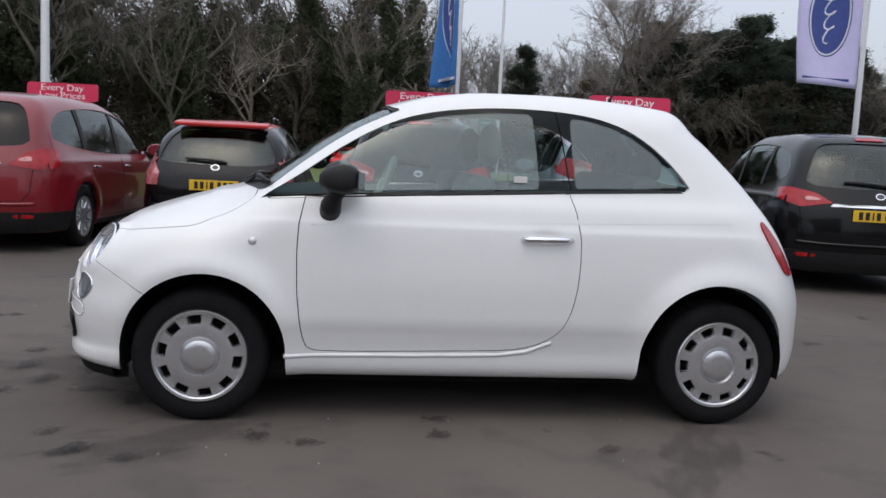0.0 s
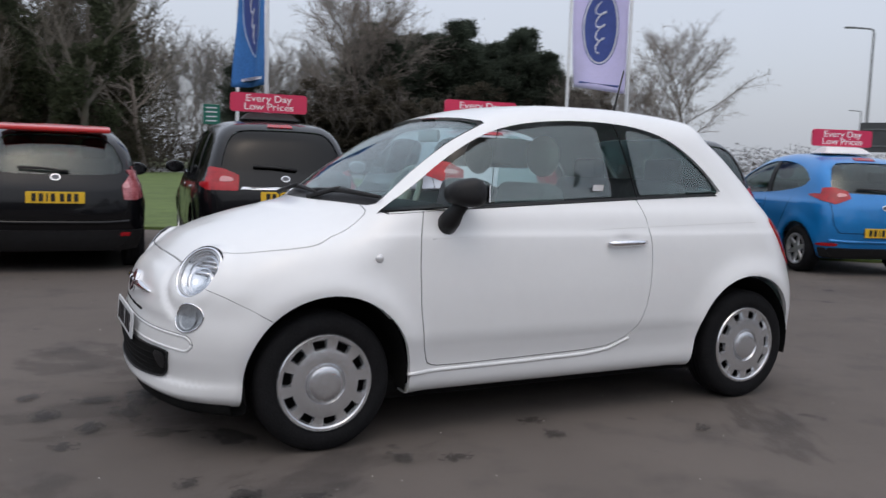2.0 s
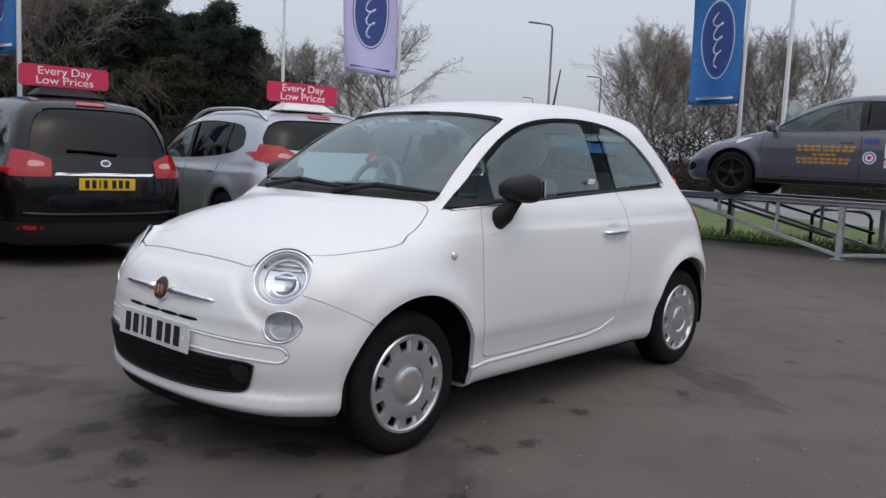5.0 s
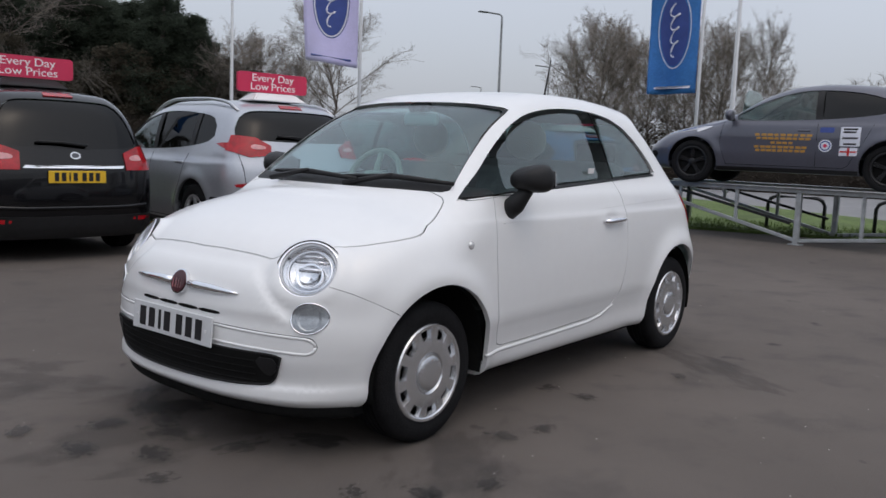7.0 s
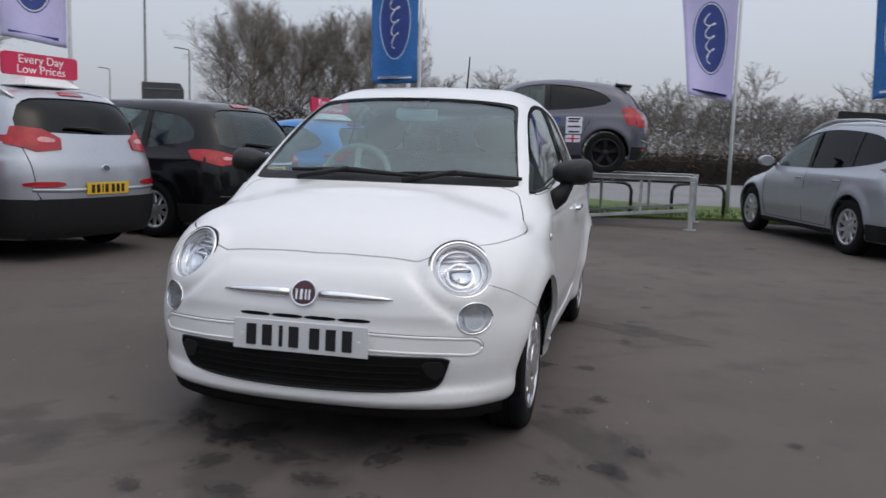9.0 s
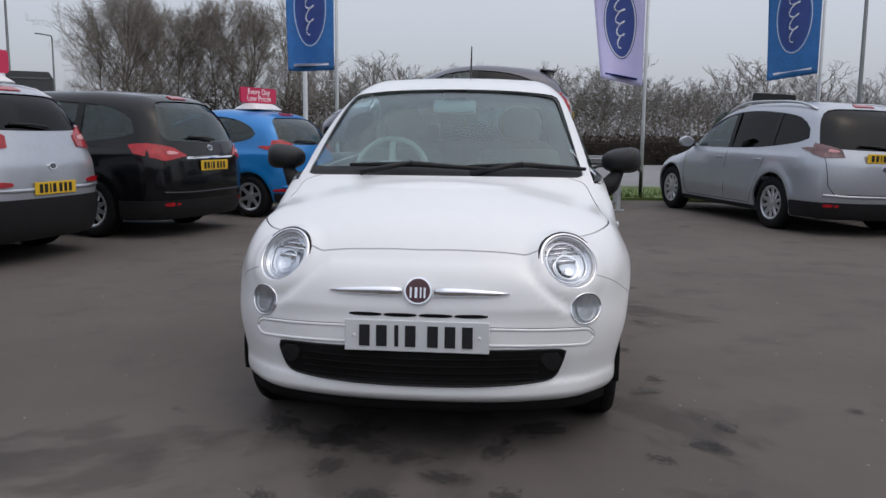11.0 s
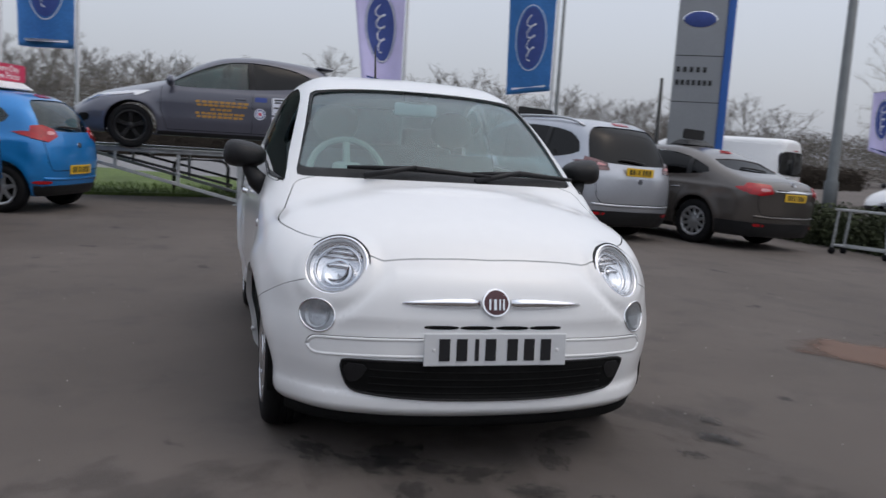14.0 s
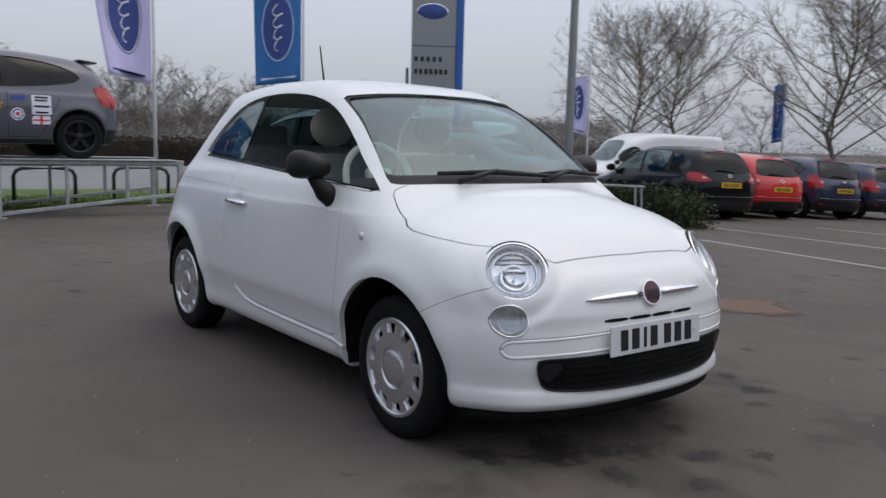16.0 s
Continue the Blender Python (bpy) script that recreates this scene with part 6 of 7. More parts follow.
for sy in (-0.80, 0.80):
    bar("top_rail", (-2.75, sy, 0.765), (2.45, sy, 0.765), 0.06, ramp, h=0.07)
    bar("track", (-2.6, sy * 0.90, 0.800), (2.35, sy * 0.90, 0.800), 0.34, ramp, h=0.012)
    bar("lower_chord", (-2.70, sy, 0.72), (0.0, sy, 0.06), 0.05, ramp)
    bar("lower_chord", (0.0, sy, 0.06), (2.35, sy, 0.30), 0.05, ramp)
    for x_ in (0.0, 2.40):
        bar("leg", (x_, sy, 0.0), (x_, sy, 0.73), 0.075, ramp)
        bar("foot_plate", (x_ - 0.09, sy, 0.008), (x_ + 0.09, sy, 0.008), 0.14, ramp, h=0.014)
    for x_ in (-1.8, -0.9):
        bar("strut", (x_, sy, 0.73), (x_, sy, 0.06 + 0.66 * (-x_ / 2.70)), 0.045, ramp)
    for x_ in (0.85, 1.65):
        bar("strut", (x_, sy, 0.73), (x_, sy, 0.06 + 0.24 * x_ / 2.35), 0.045, ramp)
    bar("leg", (-2.45, sy, 0.0), (-2.45, sy, 0.73), 0.06, ramp, "black_metal")
    bar("brace", (-1.9, sy, 0.70), (-0.1, sy, 0.30), 0.04, ramp, "black_metal")
for x_ in (-2.6, -1.3, 0.0, 1.2, 2.4):
    bar("cross_beam", (x_, -0.8, 0.735), (x_, 0.8, 0.735), 0.05, ramp)

# ---- black hoop barriers on the verge ----
def hoop(x, y, a, w=0.9, h=0.55):
    pts = [(-w / 2, 0, -0.05), (-w / 2, 0, h - 0.12), (-w / 2 + 0.04, 0, h - 0.04), (-w / 2 + 0.12, 0, h), (w / 2 - 0.12, 0, h), (w / 2 - 0.04, 0, h - 0.04), (w / 2, 0, h - 0.12), (w / 2, 0, -0.05)]
    v_, f_ = tube(pts, 0.03, 8)
    ob = mesh_ob("hoop_barrier", v_, f_, M["black_metal"])
    ob.matrix_world = pose(x, y, 0.04, 0, 0, a)
    tagged(ob, "black metal hoop barrier at the edge of the grass", "barrier", "hoop barriers along the verge")


for x_, y_, a_ in ((-0.9, 10.6, -28), (-4.0, 11.9, -24), (11.0, -2.0, 80), (10.75, -0.4, 84), (10.6, 1.2, 88), (11.2, -4.6, 84), (11.3, -6.6, 86), (2.2, 8.9, -33), (5.2, 6.9, -36)):
    hoop(x_, y_, a_)

# ---- flags ----
def flag(x, y, ang, cloth, label, bottom=1.95, h=2.15, w=1.02, sway=0.12, seed=1, pole_h=4.4, base=0.0, arm=True, taper=0.06):
    """A banner on a pole with a top arm; the cloth hangs away from the pole along ang degrees."""
    root = tagged(empty("flag_pole", pose(x, y, base, 0, 0, ang)), label, "flag", "dealership flags")
    v_, f_ = tube([(0, 0, 0), (0, 0, 1.2), (0, 0, pole_h)], [0.040, 0.034, 0.028], 12)
    mesh_ob("pole", v_, f_, M["pole"], root)
    rnd = random.Random(seed)
    ph, nu, nv = rnd.random() * 6, 14, 24

    def cl(u, v):
        amp = sway * (0.25 + 0.75 * v) * (0.15 + u)
        dy = amp * (math.sin(3.2 * u + 2.1 * v + ph) + 0.45 * math.sin(7.0 * u - 3.3 * v + 2 * ph))
        return Vector((0.05 + u * w * (1 - taper * v), dy, bottom + h * (1 - v) - 0.16 * u * v * math.cos(ph) - 0.10 * u * (1 - v)))
    verts = [cl(i / nu, j / nv) for j in range(nv + 1) for i in range(nu + 1)]
    faces = [(j * (nu + 1) + i, j * (nu + 1) + i + 1, (j + 1) * (nu + 1) + i + 1, (j + 1) * (nu + 1) + i) for j in range(nv) for i in range(nu)]
    fl = mesh_ob("cloth", verts, faces, M[cloth], root)
    sol = fl.modifiers.new("thick", "SOLIDIFY")
    sol.thickness, sol.offset = 0.004, 0
    if arm:
        v_, f_ = tube([(0, 0, bottom + h + 0.02), (w + 0.06, 0, bottom + h - 0.09)], 0.014, 8)
        mesh_ob("top_arm", v_, f_, M["pole"], root)

    def on_cloth(name, pts, material, off, parent=fl):
        n_ = len(pts)
        for sgn in (1, -1):
            vv, ff = [], []
            c0 = (sum(p_[0] for p_ in pts) / n_, sum(p_[1] for p_ in pts) / n_)
            for r in range(0, 5):
                for p_ in pts:
                    u_, w_ = c0[0] + (p_[0] - c0[0]) * r / 4, c0[1] + (p_[1] - c0[1]) * r / 4
                    e = 0.01
                    nn = (cl(u_ + e, w_) - cl(u_, w_)).cross(cl(u_, w_ + e) - cl(u_, w_)).normalized()
                    vv.append(cl(u_, w_) + nn * off * sgn)
            for r in range(4):
                for k in range(n_):
                    ff.append((r * n_ + k, r * n_ + (k + 1) % n_, (r + 1) * n_ + (k + 1) % n_, (r + 1) * n_ + k))
            mesh_ob(name, vv, ff, material, parent)
    el = [(0.5 + 0.34 * math.cos(k * math.pi / 18), 0.45 + 0.33 * math.sin(k * math.pi / 18)) for k in range(36)]
    lil = cloth == "flag_lilac"
    on_cloth("oval_rim", el, M["navy"] if lil else M["flag_white"], 0.006)
    on_cloth("oval", [(0.5 + (a - 0.5) * 0.95, 0.45 + (b - 0.45) * 0.97) for a, b in el], M["flag_white"] if lil else M["flag_blue"], 0.009)
    on_cloth("oval_field", [(0.5 + (a - 0.5) * 0.88, 0.45 + (b - 0.45) * 0.93) for a, b in el], M["navy"], 0.012)
    for sgn in (1, -1):      # a looping script reduced to one plain stroke
        pts_ = []
        for k in range(49):
            q_ = k / 48
            ph_ = q_ * 7 * math.pi
            u_, v_ = 0.5 + (0.11 - 0.04 * q_) * math.sin(ph_), 0.25 + 0.40 * q_ + 0.035 * math.sin(ph_ - 0.9)
            nn = (cl(u_ + 0.01, v_) - cl(u_, v_)).cross(cl(u_, v_ + 0.01) - cl(u_, v_)).normalized()
            pts_.append(cl(u_, v_) + nn * 0.012 * sgn)
        vv, ff = tube(pts_, [0.008 + 0.010 * abs(math.sin(k * 0.55)) for k in range(49)], 5)
        mesh_ob("script_stroke", vv, ff, M["flag_white"], fl)
    on_cloth("slogan_bar", [(0.12, 0.935), (0.88, 0.935), (0.88, 0.955), (0.12, 0.955)], M["navy"] if lil else M["flag_white"], 0.006)
    return root


flag(1.27, 9.3, 112, "flag_blue", "blue banner flag with a white-rimmed oval on a pole", seed=3, sway=0.16, bottom=2.35, w=0.8, pole_h=5.0)
flag(7.48, 8.15, 125, "flag_lilac", "pale lilac banner flag with a navy oval on a pole", seed=5, bottom=2.55, pole_h=5.0)
flag(11.4, 3.32, 105, "flag_blue", "blue banner flag with a white-rimmed oval on a pole", seed=8, bottom=2.35, pole_h=4.8, w=0.92, sway=0.2)
flag(12.07, -2.6, 85, "flag_lilac", "pale lilac banner flag with a navy oval on a pole", seed=11, bottom=2.1, sway=0.16, taper=0.22)
flag(13.04, -6.17, 70, "flag_blue", "blue banner flag with a white-rimmed oval on a pole", seed=14, bottom=2.42, pole_h=4.7)
flag(15.3, -17.6, 50, "flag_lilac", "pale lilac banner flag hanging slack on a pole", seed=17, bottom=1.8, h=1.9, w=0.62, base=-0.3)
flag(16.0, -30.1, 40, "flag_blue", "dark blue banner flag hanging slack on a pole", seed=21, bottom=2.0, h=2.4, w=0.42, base=-0.42, arm=False, sway=0.3)

# ---- sign tower ----
totem = tagged(empty("sign_tower", pose(13.4, -9.9, -0.1, 0, 0, 148)), "tall grey and blue dealership sign tower", "sign")
part("panel", box_bm(0.34, 1.10, 5.2, pose(0, 0.05, 2.6), 0.02), M["totem_grey"], totem, "grey sign panel")
part("edge_fin", box_bm(0.42, 0.18, 5.3, pose(0, 0.69, 2.65), 0.03), M["totem_blue"], totem, "blue edge fin")
for zz in (2.55, 3.62):
    part("panel_joint", box_bm(0.345, 1.08, 0.018, pose(0.001, 0.05, zz)), M["ink"], totem)
ov = lathe([(0.001, 0.0), (0.30, 0.002), (0.33, -0.01), (0.34, -0.03)], 40)
for sc, mt, o_ in ((1.0, "chrome", 0.0), (0.92, "navy", 0.006)):
    ob = mesh_ob("oval", [(0.172 + o_ - y_ * -1, x_ * sc * 1.25, 4.45 + z_ * sc * 0.62) for x_, y_, z_ in ov[0]], ov[1], M[mt], totem)
for zz, ys in ((3.30, (-0.42, -0.27, -0.12, 0.03, 0.18)), (3.00, (-0.42, -0.30, -0.17, -0.05, 0.08, 0.20, 0.32))):
    for y_ in ys:
        part("lettering_bar", box_bm(0.012, 0.075, 0.12, pose(0.178, y_ + 0.03, zz), 0.003), M["ink"], totem)

# ---- lamp posts ----
def lamp_post(x, y, h, arm_ang, label, material="lamp_post", r=0.085, arms=1, base=0.0):
    root = tagged(empty("lamp_post", pose(x, y, base, 0, 0, arm_ang)), label, "lamp post", "lamp posts")
    v_, f_ = tube([(0, 0, 0), (0, 0, 1.1), (0, 0, 1.15), (0, 0, h)], [r * 1.35, r * 1.3, r, r * 0.6], 12)
    mesh_ob("post", v_, f_, M[material], root)
    if arms:
        v_, f_ = tube([(0, 0, h - 0.05), (0.05, 0, h + 0.12), (0.25, 0, h + 0.22), (1.3, 0, h + 0.28)], r * 0.5, 8)
        mesh_ob("arm", v_, f_, M[material], root)
        part("lamp_head", box_bm(0.75, 0.24, 0.12, pose(1.6, 0, h + 0.28), 0.04), M["lamp_post"], root)
    return root


lamp_post(8.9, -10.3, 9.0, 60, "tall dark grey tapered lamp post by the hedge", r=0.10, arms=0, base=-0.24)
lamp_post(25.0, 35.0, 11.0, 140, "tall grey street lamp post beside the road", "pole", 0.10, 0)
lamp_post(50.0, 34.9, 11.2, 150, "grey street lamp with a curved arm beside the road", "lamp_post", 0.12)
lamp_post(88.0, 54.0, 11.5, 150, "grey street lamp with a curved arm beside the road", "lamp_post", 0.14)
lamp_post(120.0, 88.0, 12.0, 150, "distant grey street lamp with a curved arm", "lamp_post", 0.14)
lamp_post(25.0, 7.6, 9.5, 180, "grey street lamp post beyond the ramp", "pole", 0.09, 0)
lamp_post(-8.6, 20.0, 9.0, 0, "grey lamp post rising behind the red car", "pole", 0.13, 0)
lamp_post(28.0, -12.5, 9.0, 0, "slim grey post beyond the hedge", "lamp_post", 0.09, 0)
lamp_post(7.0, 36.0, 10.0, 90, "slim pale post beyond the grass", "pole", 0.09, 0)

lamp_post(12.28, -8.42, 2.9, 0, "slim black post beside the sign tower", "black_metal", 0.055, 0, -0.06)

# ---- unseen plain walls added behind the camera to close the place and darken reflections ----
for nm, m_, w_ in (("wall_south", pose(-22, -24, 2.6), 46), ("wall_west", pose(-26, 2, 2.6, 0, 0, 90), 52)):
    tagged(part(nm, box_bm(w_, 0.4, 5.2, m_, 0.02), M["closing_wall"]), "unseen plain dark grey wall added to darken reflections", "wall", kind="structure")

# ---- trees ----
def bare_tree(seed, height, levels=5, spread=0.62, trunk=0.16, split=3, up=0.35, last=3):
    """Verts and faces of a leafless tree: (trunk and limbs), (twigs)."""
    rnd = random.Random(seed)
    wood, twigs = [], []

    def grow(p, d, length, r, lev):
        n = 4 if lev < 2 else (last if lev == levels else 3)
        pts, q_, dd = [p], p, d
        for _ in range(n):
            dd = (dd + Vector((rnd.gauss(0, 0.12), rnd.gauss(0, 0.12), rnd.gauss(0, 0.08) + up * 0.08))).normalized()
            q_ = q_ + dd * (length / n)
            pts.append(q_)
        rads = [r * (1 - 0.55 * k / n) for k in range(n + 1)]
        (wood if lev < 2 else twigs).append(tube(pts, rads, 7 if lev == 0 else (5 if lev == 1 else 3), False))
        if lev >= levels:
            return
        kids = split + (1 if lev in (1, 2) else 0) + (2 if lev == 0 else 0)
        for k in range(kids):
            t = (0.35 + 0.65 * (k + rnd.random() * 0.6) / kids) if lev > 0 else (0.42 + 0.58 * (k + rnd.random() * 0.5) / kids)
            i = min(int(t * n), n - 1)
            base = pts[i].lerp(pts[i + 1], t * n - i)
            a = rnd.random() * 2 * math.pi
            side = Vector((math.cos(a), math.sin(a), 0))
            side = (side - dd * side.dot(dd)).normalized()
            nd = (dd * (1 - spread) + side * spread + Vector((0, 0, up * 0.5))).normalized()
            grow(base, nd, length * rnd.uniform(0.50, 0.72), r * 0.48, lev + 1)
    grow(Vector((0, 0, -0.1)), Vector((0, 0, 1)), height * 0.52, trunk, 0)
    return merged(*wood), merged(*twigs)


def winter_tree(seed, h=10.0, w=0.36, limbs=26, r0=0.13, low=0.18, fine=1.0, fans=(9, 6, 3), rise=0.45):
    """A leafless tree with a rounded crown: a stem, rising limbs that end at the crown's outline, and fans of fine twigs."""
    rs = np.random.RandomState(seed)
    wood, twigs = [], []
    cz, rx, rz = 0.58 * h, w * h, 0.43 * h

    def unit(a):
        return a / np.linalg.norm(a)
    stem = [np.array((0.0, 0.0, -0.1))]
    for k in range(8):
        stem.append(stem[-1] + np.array((rs.normal() * 0.05, rs.normal() * 0.05, 0.115)) * h * 0.98)
    stem = [np.array((p_[0] * 0.4, p_[1] * 0.4, p_[2])) for p_ in stem]
    wood.append(tube(stem, list(np.linspace(r0, r0 * 0.12, 9)), 8, False))
    for k in range(limbs):
        t = low + (0.92 - low) * (k / limbs) ** 0.9
        i = min(int(t * 8), 7)
        base = stem[i] + (stem[i + 1] - stem[i]) * (t * 8 - i)
        a = k * 2.4 + rs.normal() * 0.3
        d = unit(np.array((math.cos(a), math.sin(a), rise + 1.1 * t + rs.normal() * 0.15)))
        L = 0.2
        while L < 8 and ((base[0] + d[0] * L) ** 2 + (base[1] + d[1] * L) ** 2) / rx ** 2 + ((base[2] + d[2] * L - cz) / rz) ** 2 < 1:
            L += 0.1
        L *= rs.uniform(0.86, 1.0)
        pts = [base]
        for q_ in range(4):
            d = unit(d + rs.normal(size=3) * 0.10 + np.array((0, 0, 0.08)))
            pts.append(pts[-1] + d * L / 4)
        rr_ = r0 * 0.42 * (1.05 - 0.6 * t)
        wood.append(tube(pts, list(np.linspace(rr_, rr_ * 0.25, 5)), 5, False))
        for b in range(fans[0]):
            u = 0.22 + 0.78 * (b + rs.rand()) / fans[0]
            i2 = min(int(u * 4), 3)
            p0 = pts[i2] + (pts[i2 + 1] - pts[i2]) * (u * 4 - i2)
            d2 = unit(unit(pts[i2 + 1] - pts[i2]) + rs.normal(size=3) * 0.55 + np.array((0, 0, 0.25)))
            L2 = (0.16 + 0.22 * rs.rand()) * L + 0.25
            p1, p2 = p0 + d2 * L2 * 0.5, p0 + unit(d2 + rs.normal(size=3) * 0.2) * L2
            r2 = 0.013 * fine
            twigs.append(tube([p0, p1, p2], [r2, r2 * 0.8, r2 * 0.5], 3, False))
            for c in range(fans[1]):
                v0 = p0 + (p2 - p0) * (0.2 + 0.8 * (c + rs.rand()) / fans[1])
                d3 = unit(d2 + rs.normal(size=3) * 0.6 + np.array((0, 0, 0.2)))
                v1 = v0 + d3 * (0.25 + 0.45 * rs.rand())
                twigs.append(tube([v0, v1], [0.0075 * fine, 0.004 * fine], 3, False))
                for e in range(fans[2]):
                    w0 = v0 + (v1 - v0) * (0.3 + 0.6 * rs.rand())
                    twigs.append(tube([w0, w0 + unit(d3 + rs.normal(size=3) * 0.7) * (0.18 + 0.3 * rs.rand())], [0.005 * fine, 0.003 * fine], 3, False))
    return merged(*wood), merged(*twigs)


def leaf_cloud(seed, blobs, per, size, flat=0.6):
    """Verts and faces of many small leaf clumps scattered through blobs (x, y, z, rx, rz)."""
    rs = np.random.RandomState(seed)
    vs = []
    for bx, by, bz, rx, rz_ in blobs:
        u = rs.normal(size=(per, 3))
        u /= np.linalg.norm(u, axis=1)[:, None]
        u *= (rs.rand(per, 1) ** 0.45)
        c = u * np.array((rx, rx, rz_)) + np.array((bx, by, bz))
        a = rs.normal(size=(per, 3))
        a /= np.linalg.norm(a, axis=1)[:, None]
        b = rs.normal(size=(per, 3))
        b -= a * np.sum(a * b, 1)[:, None]
        b /= np.linalg.norm(b, axis=1)[:, None]
        s_ = size * (0.5 + rs.rand(per, 1))
        vs.append(np.stack([c - a * s_ - b * s_ * flat, c + a * s_ - b * s_ * flat * 0.5, c + a * s_ * 0.6 + b * s_ * flat, c - a * s_ * 0.7 + b * s_ * flat * 0.8], 1).reshape(-1, 3))
    v_ = np.concatenate(vs)
    return v_, np.arange(len(v_)).reshape(-1, 4)


def raw_mesh(name, vf, material):
    me = bpy.data.meshes.new(name)
    v_, f_ = vf
    if isinstance(f_, np.ndarray):
        me.vertices.add(len(v_))
        me.vertices.foreach_set("co", np.asarray(v_, float).ravel())
        me.loops.add(f_.size)
        me.loops.foreach_set("vertex_index", f_.ravel().astype(np.int32))
        me.polygons.add(len(f_))
        me.polygons.foreach_set("loop_start", np.arange(0, f_.size, f_.shape[1], dtype=np.int32))
        me.update(calc_edges=True)
    else:
        me.from_pydata([tuple(map(float, p_)) for p_ in v_], [], [tuple(map(int, q_)) for q_ in f_])
    me.materials.append(material)
    return me


def pine_cloud(seed, h, w, boughs, per, size):
    """Needle clumps along uneven boughs that shorten towards a ragged top."""
    rs = np.random.RandomState(seed)
    n = boughs * per
    t = np.repeat(rs.rand(boughs) ** 0.85, per)
    ang = np.repeat(rs.rand(boughs) * 6.283, per)
    reach = np.repeat(w * (1.02 - np.sort(rs.rand(boughs)) * 0.0) * rs.uniform(0.45, 1.15, boughs), per) * (1.03 - t) ** 0.62 * np.clip(0.45 + 2.2 * t, 0, 1)
    rise = np.repeat(rs.normal(0.12, 0.22, boughs), per)
    u = rs.rand(n) ** 0.65
    r = reach * u
    c = np.stack([r * np.cos(ang), r * np.sin(ang), h * (0.12 + 0.84 * t) + rise * r], -1) + rs.normal(size=(n, 3)) * (0.10 + 0.13 * u[:, None] * (1.1 - t[:, None])) * w * 0.55
    a = np.stack([np.cos(ang), np.sin(ang), rise + 0.25], -1) + 0.6 * rs.normal(size=(n, 3))
    a /= np.linalg.norm(a, axis=1)[:, None]
    b = rs.normal(size=(n, 3))
    b -= a * np.sum(a * b, 1)[:, None]
    b /= np.linalg.norm(b, axis=1)[:, None]
    s_ = size * (0.5 + rs.rand(n, 1))
    v_ = np.stack([c - a * s_ - b * s_ * 0.4, c + a * s_ - b * s_ * 0.2, c + a * s_ * 0.8 + b * s_ * 0.4, c - a * s_ * 0.8 + b * s_ * 0.3], 1).reshape(-1, 3)
    return v_, np.arange(len(v_)).reshape(-1, 4)


def wood_blobs(seed, h, w):
    rnd = random.Random(seed)
    out = []
    for k in range(26):
        t = rnd.random()
        z = h * (0.08 + 0.86 * t)
        rr_ = w * (0.5 + 0.8 * math.sin(math.pi * min(0.15 + t * 0.8, 1)))
        a = rnd.random() * 6.28
        out.append((math.cos(a) * rr_ * 0.55, math.sin(a) * rr_ * 0.55, z, w * rnd.uniform(0.25, 0.5), h * rnd.uniform(0.05, 0.12)))
    return out


TREES = {}
for k in range(3):
    TREES["bare", k] = [("trunk", raw_mesh("trunk", (bt := bare_tree(40 + k, 10.0, 5))[0], M["bark"])), ("crown", raw_mesh("crown", bt[1], M["twig"]))]
    TREES["pine", k] = [("trunk", raw_mesh("trunk", tube([(0, 0, -0.2), (0.1, 0, 5), (0, 0.1, 9.6)], [0.22, 0.15, 0.03], 7), M["bark"])), ("crown", raw_mesh("crown", pine_cloud(80 + k, 10.0, 2.3, 140, 230, 0.058), M["pine"]))]
    TREES["ivy", k] = [("trunk", raw_mesh("trunk", (bt := bare_tree(90 + k, 10.0, 4, 0.5, 0.2, 3, 0.5, 2))[0], M["wood_twig"])), ("branch_work", raw_mesh("branch_work", bt[1], M["wood_twig"])), ("crown", raw_mesh("crown", leaf_cloud(95 + k, wood_blobs(k + 7, 9.0, 1.5), 300, 0.085), M["ivy"] if k else M["scrub"]))]


def winter_kind(kind, k, bark, twig, **shape):
    wd, tw = winter_tree(160 + k * 7 + len(kind), **shape)
    TREES[kind, k] = [("trunk", raw_mesh("trunk", wd, M[bark])), ("crown", raw_mesh("crown", tw, M[twig]))]


for k in range(3):
    winter_kind("bay", k, "bark", "twig", w=0.47, limbs=36, r0=0.12, low=0.24, fine=0.9, rise=0.10)
    winter_kind("clump", k, "bark", "twig", w=0.36, limbs=30, r0=0.12, low=0.10, fine=1.0, fans=(10, 8, 3))
    winter_kind("far", k, "haze_twig", "haze_twig", w=0.30, limbs=15, r0=0.12, low=0.14, fine=1.7, fans=(7, 5, 1))


def tree(kind, k, x, y, h, label, w=1.0, group="trees round the forecourt", base=0.0):
    root = tagged(empty("tree", pose(x, y, base, 0, 0, (x * 37 + y * 91) % 360) @ Matrix.Diagonal((h / 10 * w, h / 10 * w, h / 10, 1))), label, "tree", group)
    for nm, me in TREES[kind, k % 3]:
        ob = new(nm, me)
        ob.parent = root
    return root


rnd = random.Random(5)


def ray_place(az, dist, cx=-2.5, cy=-1.5):
    return cx + dist * math.cos(radians(az)), cy + dist * math.sin(radians(az))


# young bare trees in the far bays
for az, d_, h_, k in ((-49.6, 34, 7.0, 0), (-52.0, 34, 6.9, 1), (-61.8, 29, 7.6, 2), (-66.5, 34, 8.0, 0)):
    x_, y_ = ray_place(az, d_, -3.8, 2.5)
    tree("bay", k, x_, y_, h_, "leafless young tree with a pale spreading crown", 1.05, "leafless trees in the far bays", -0.72)
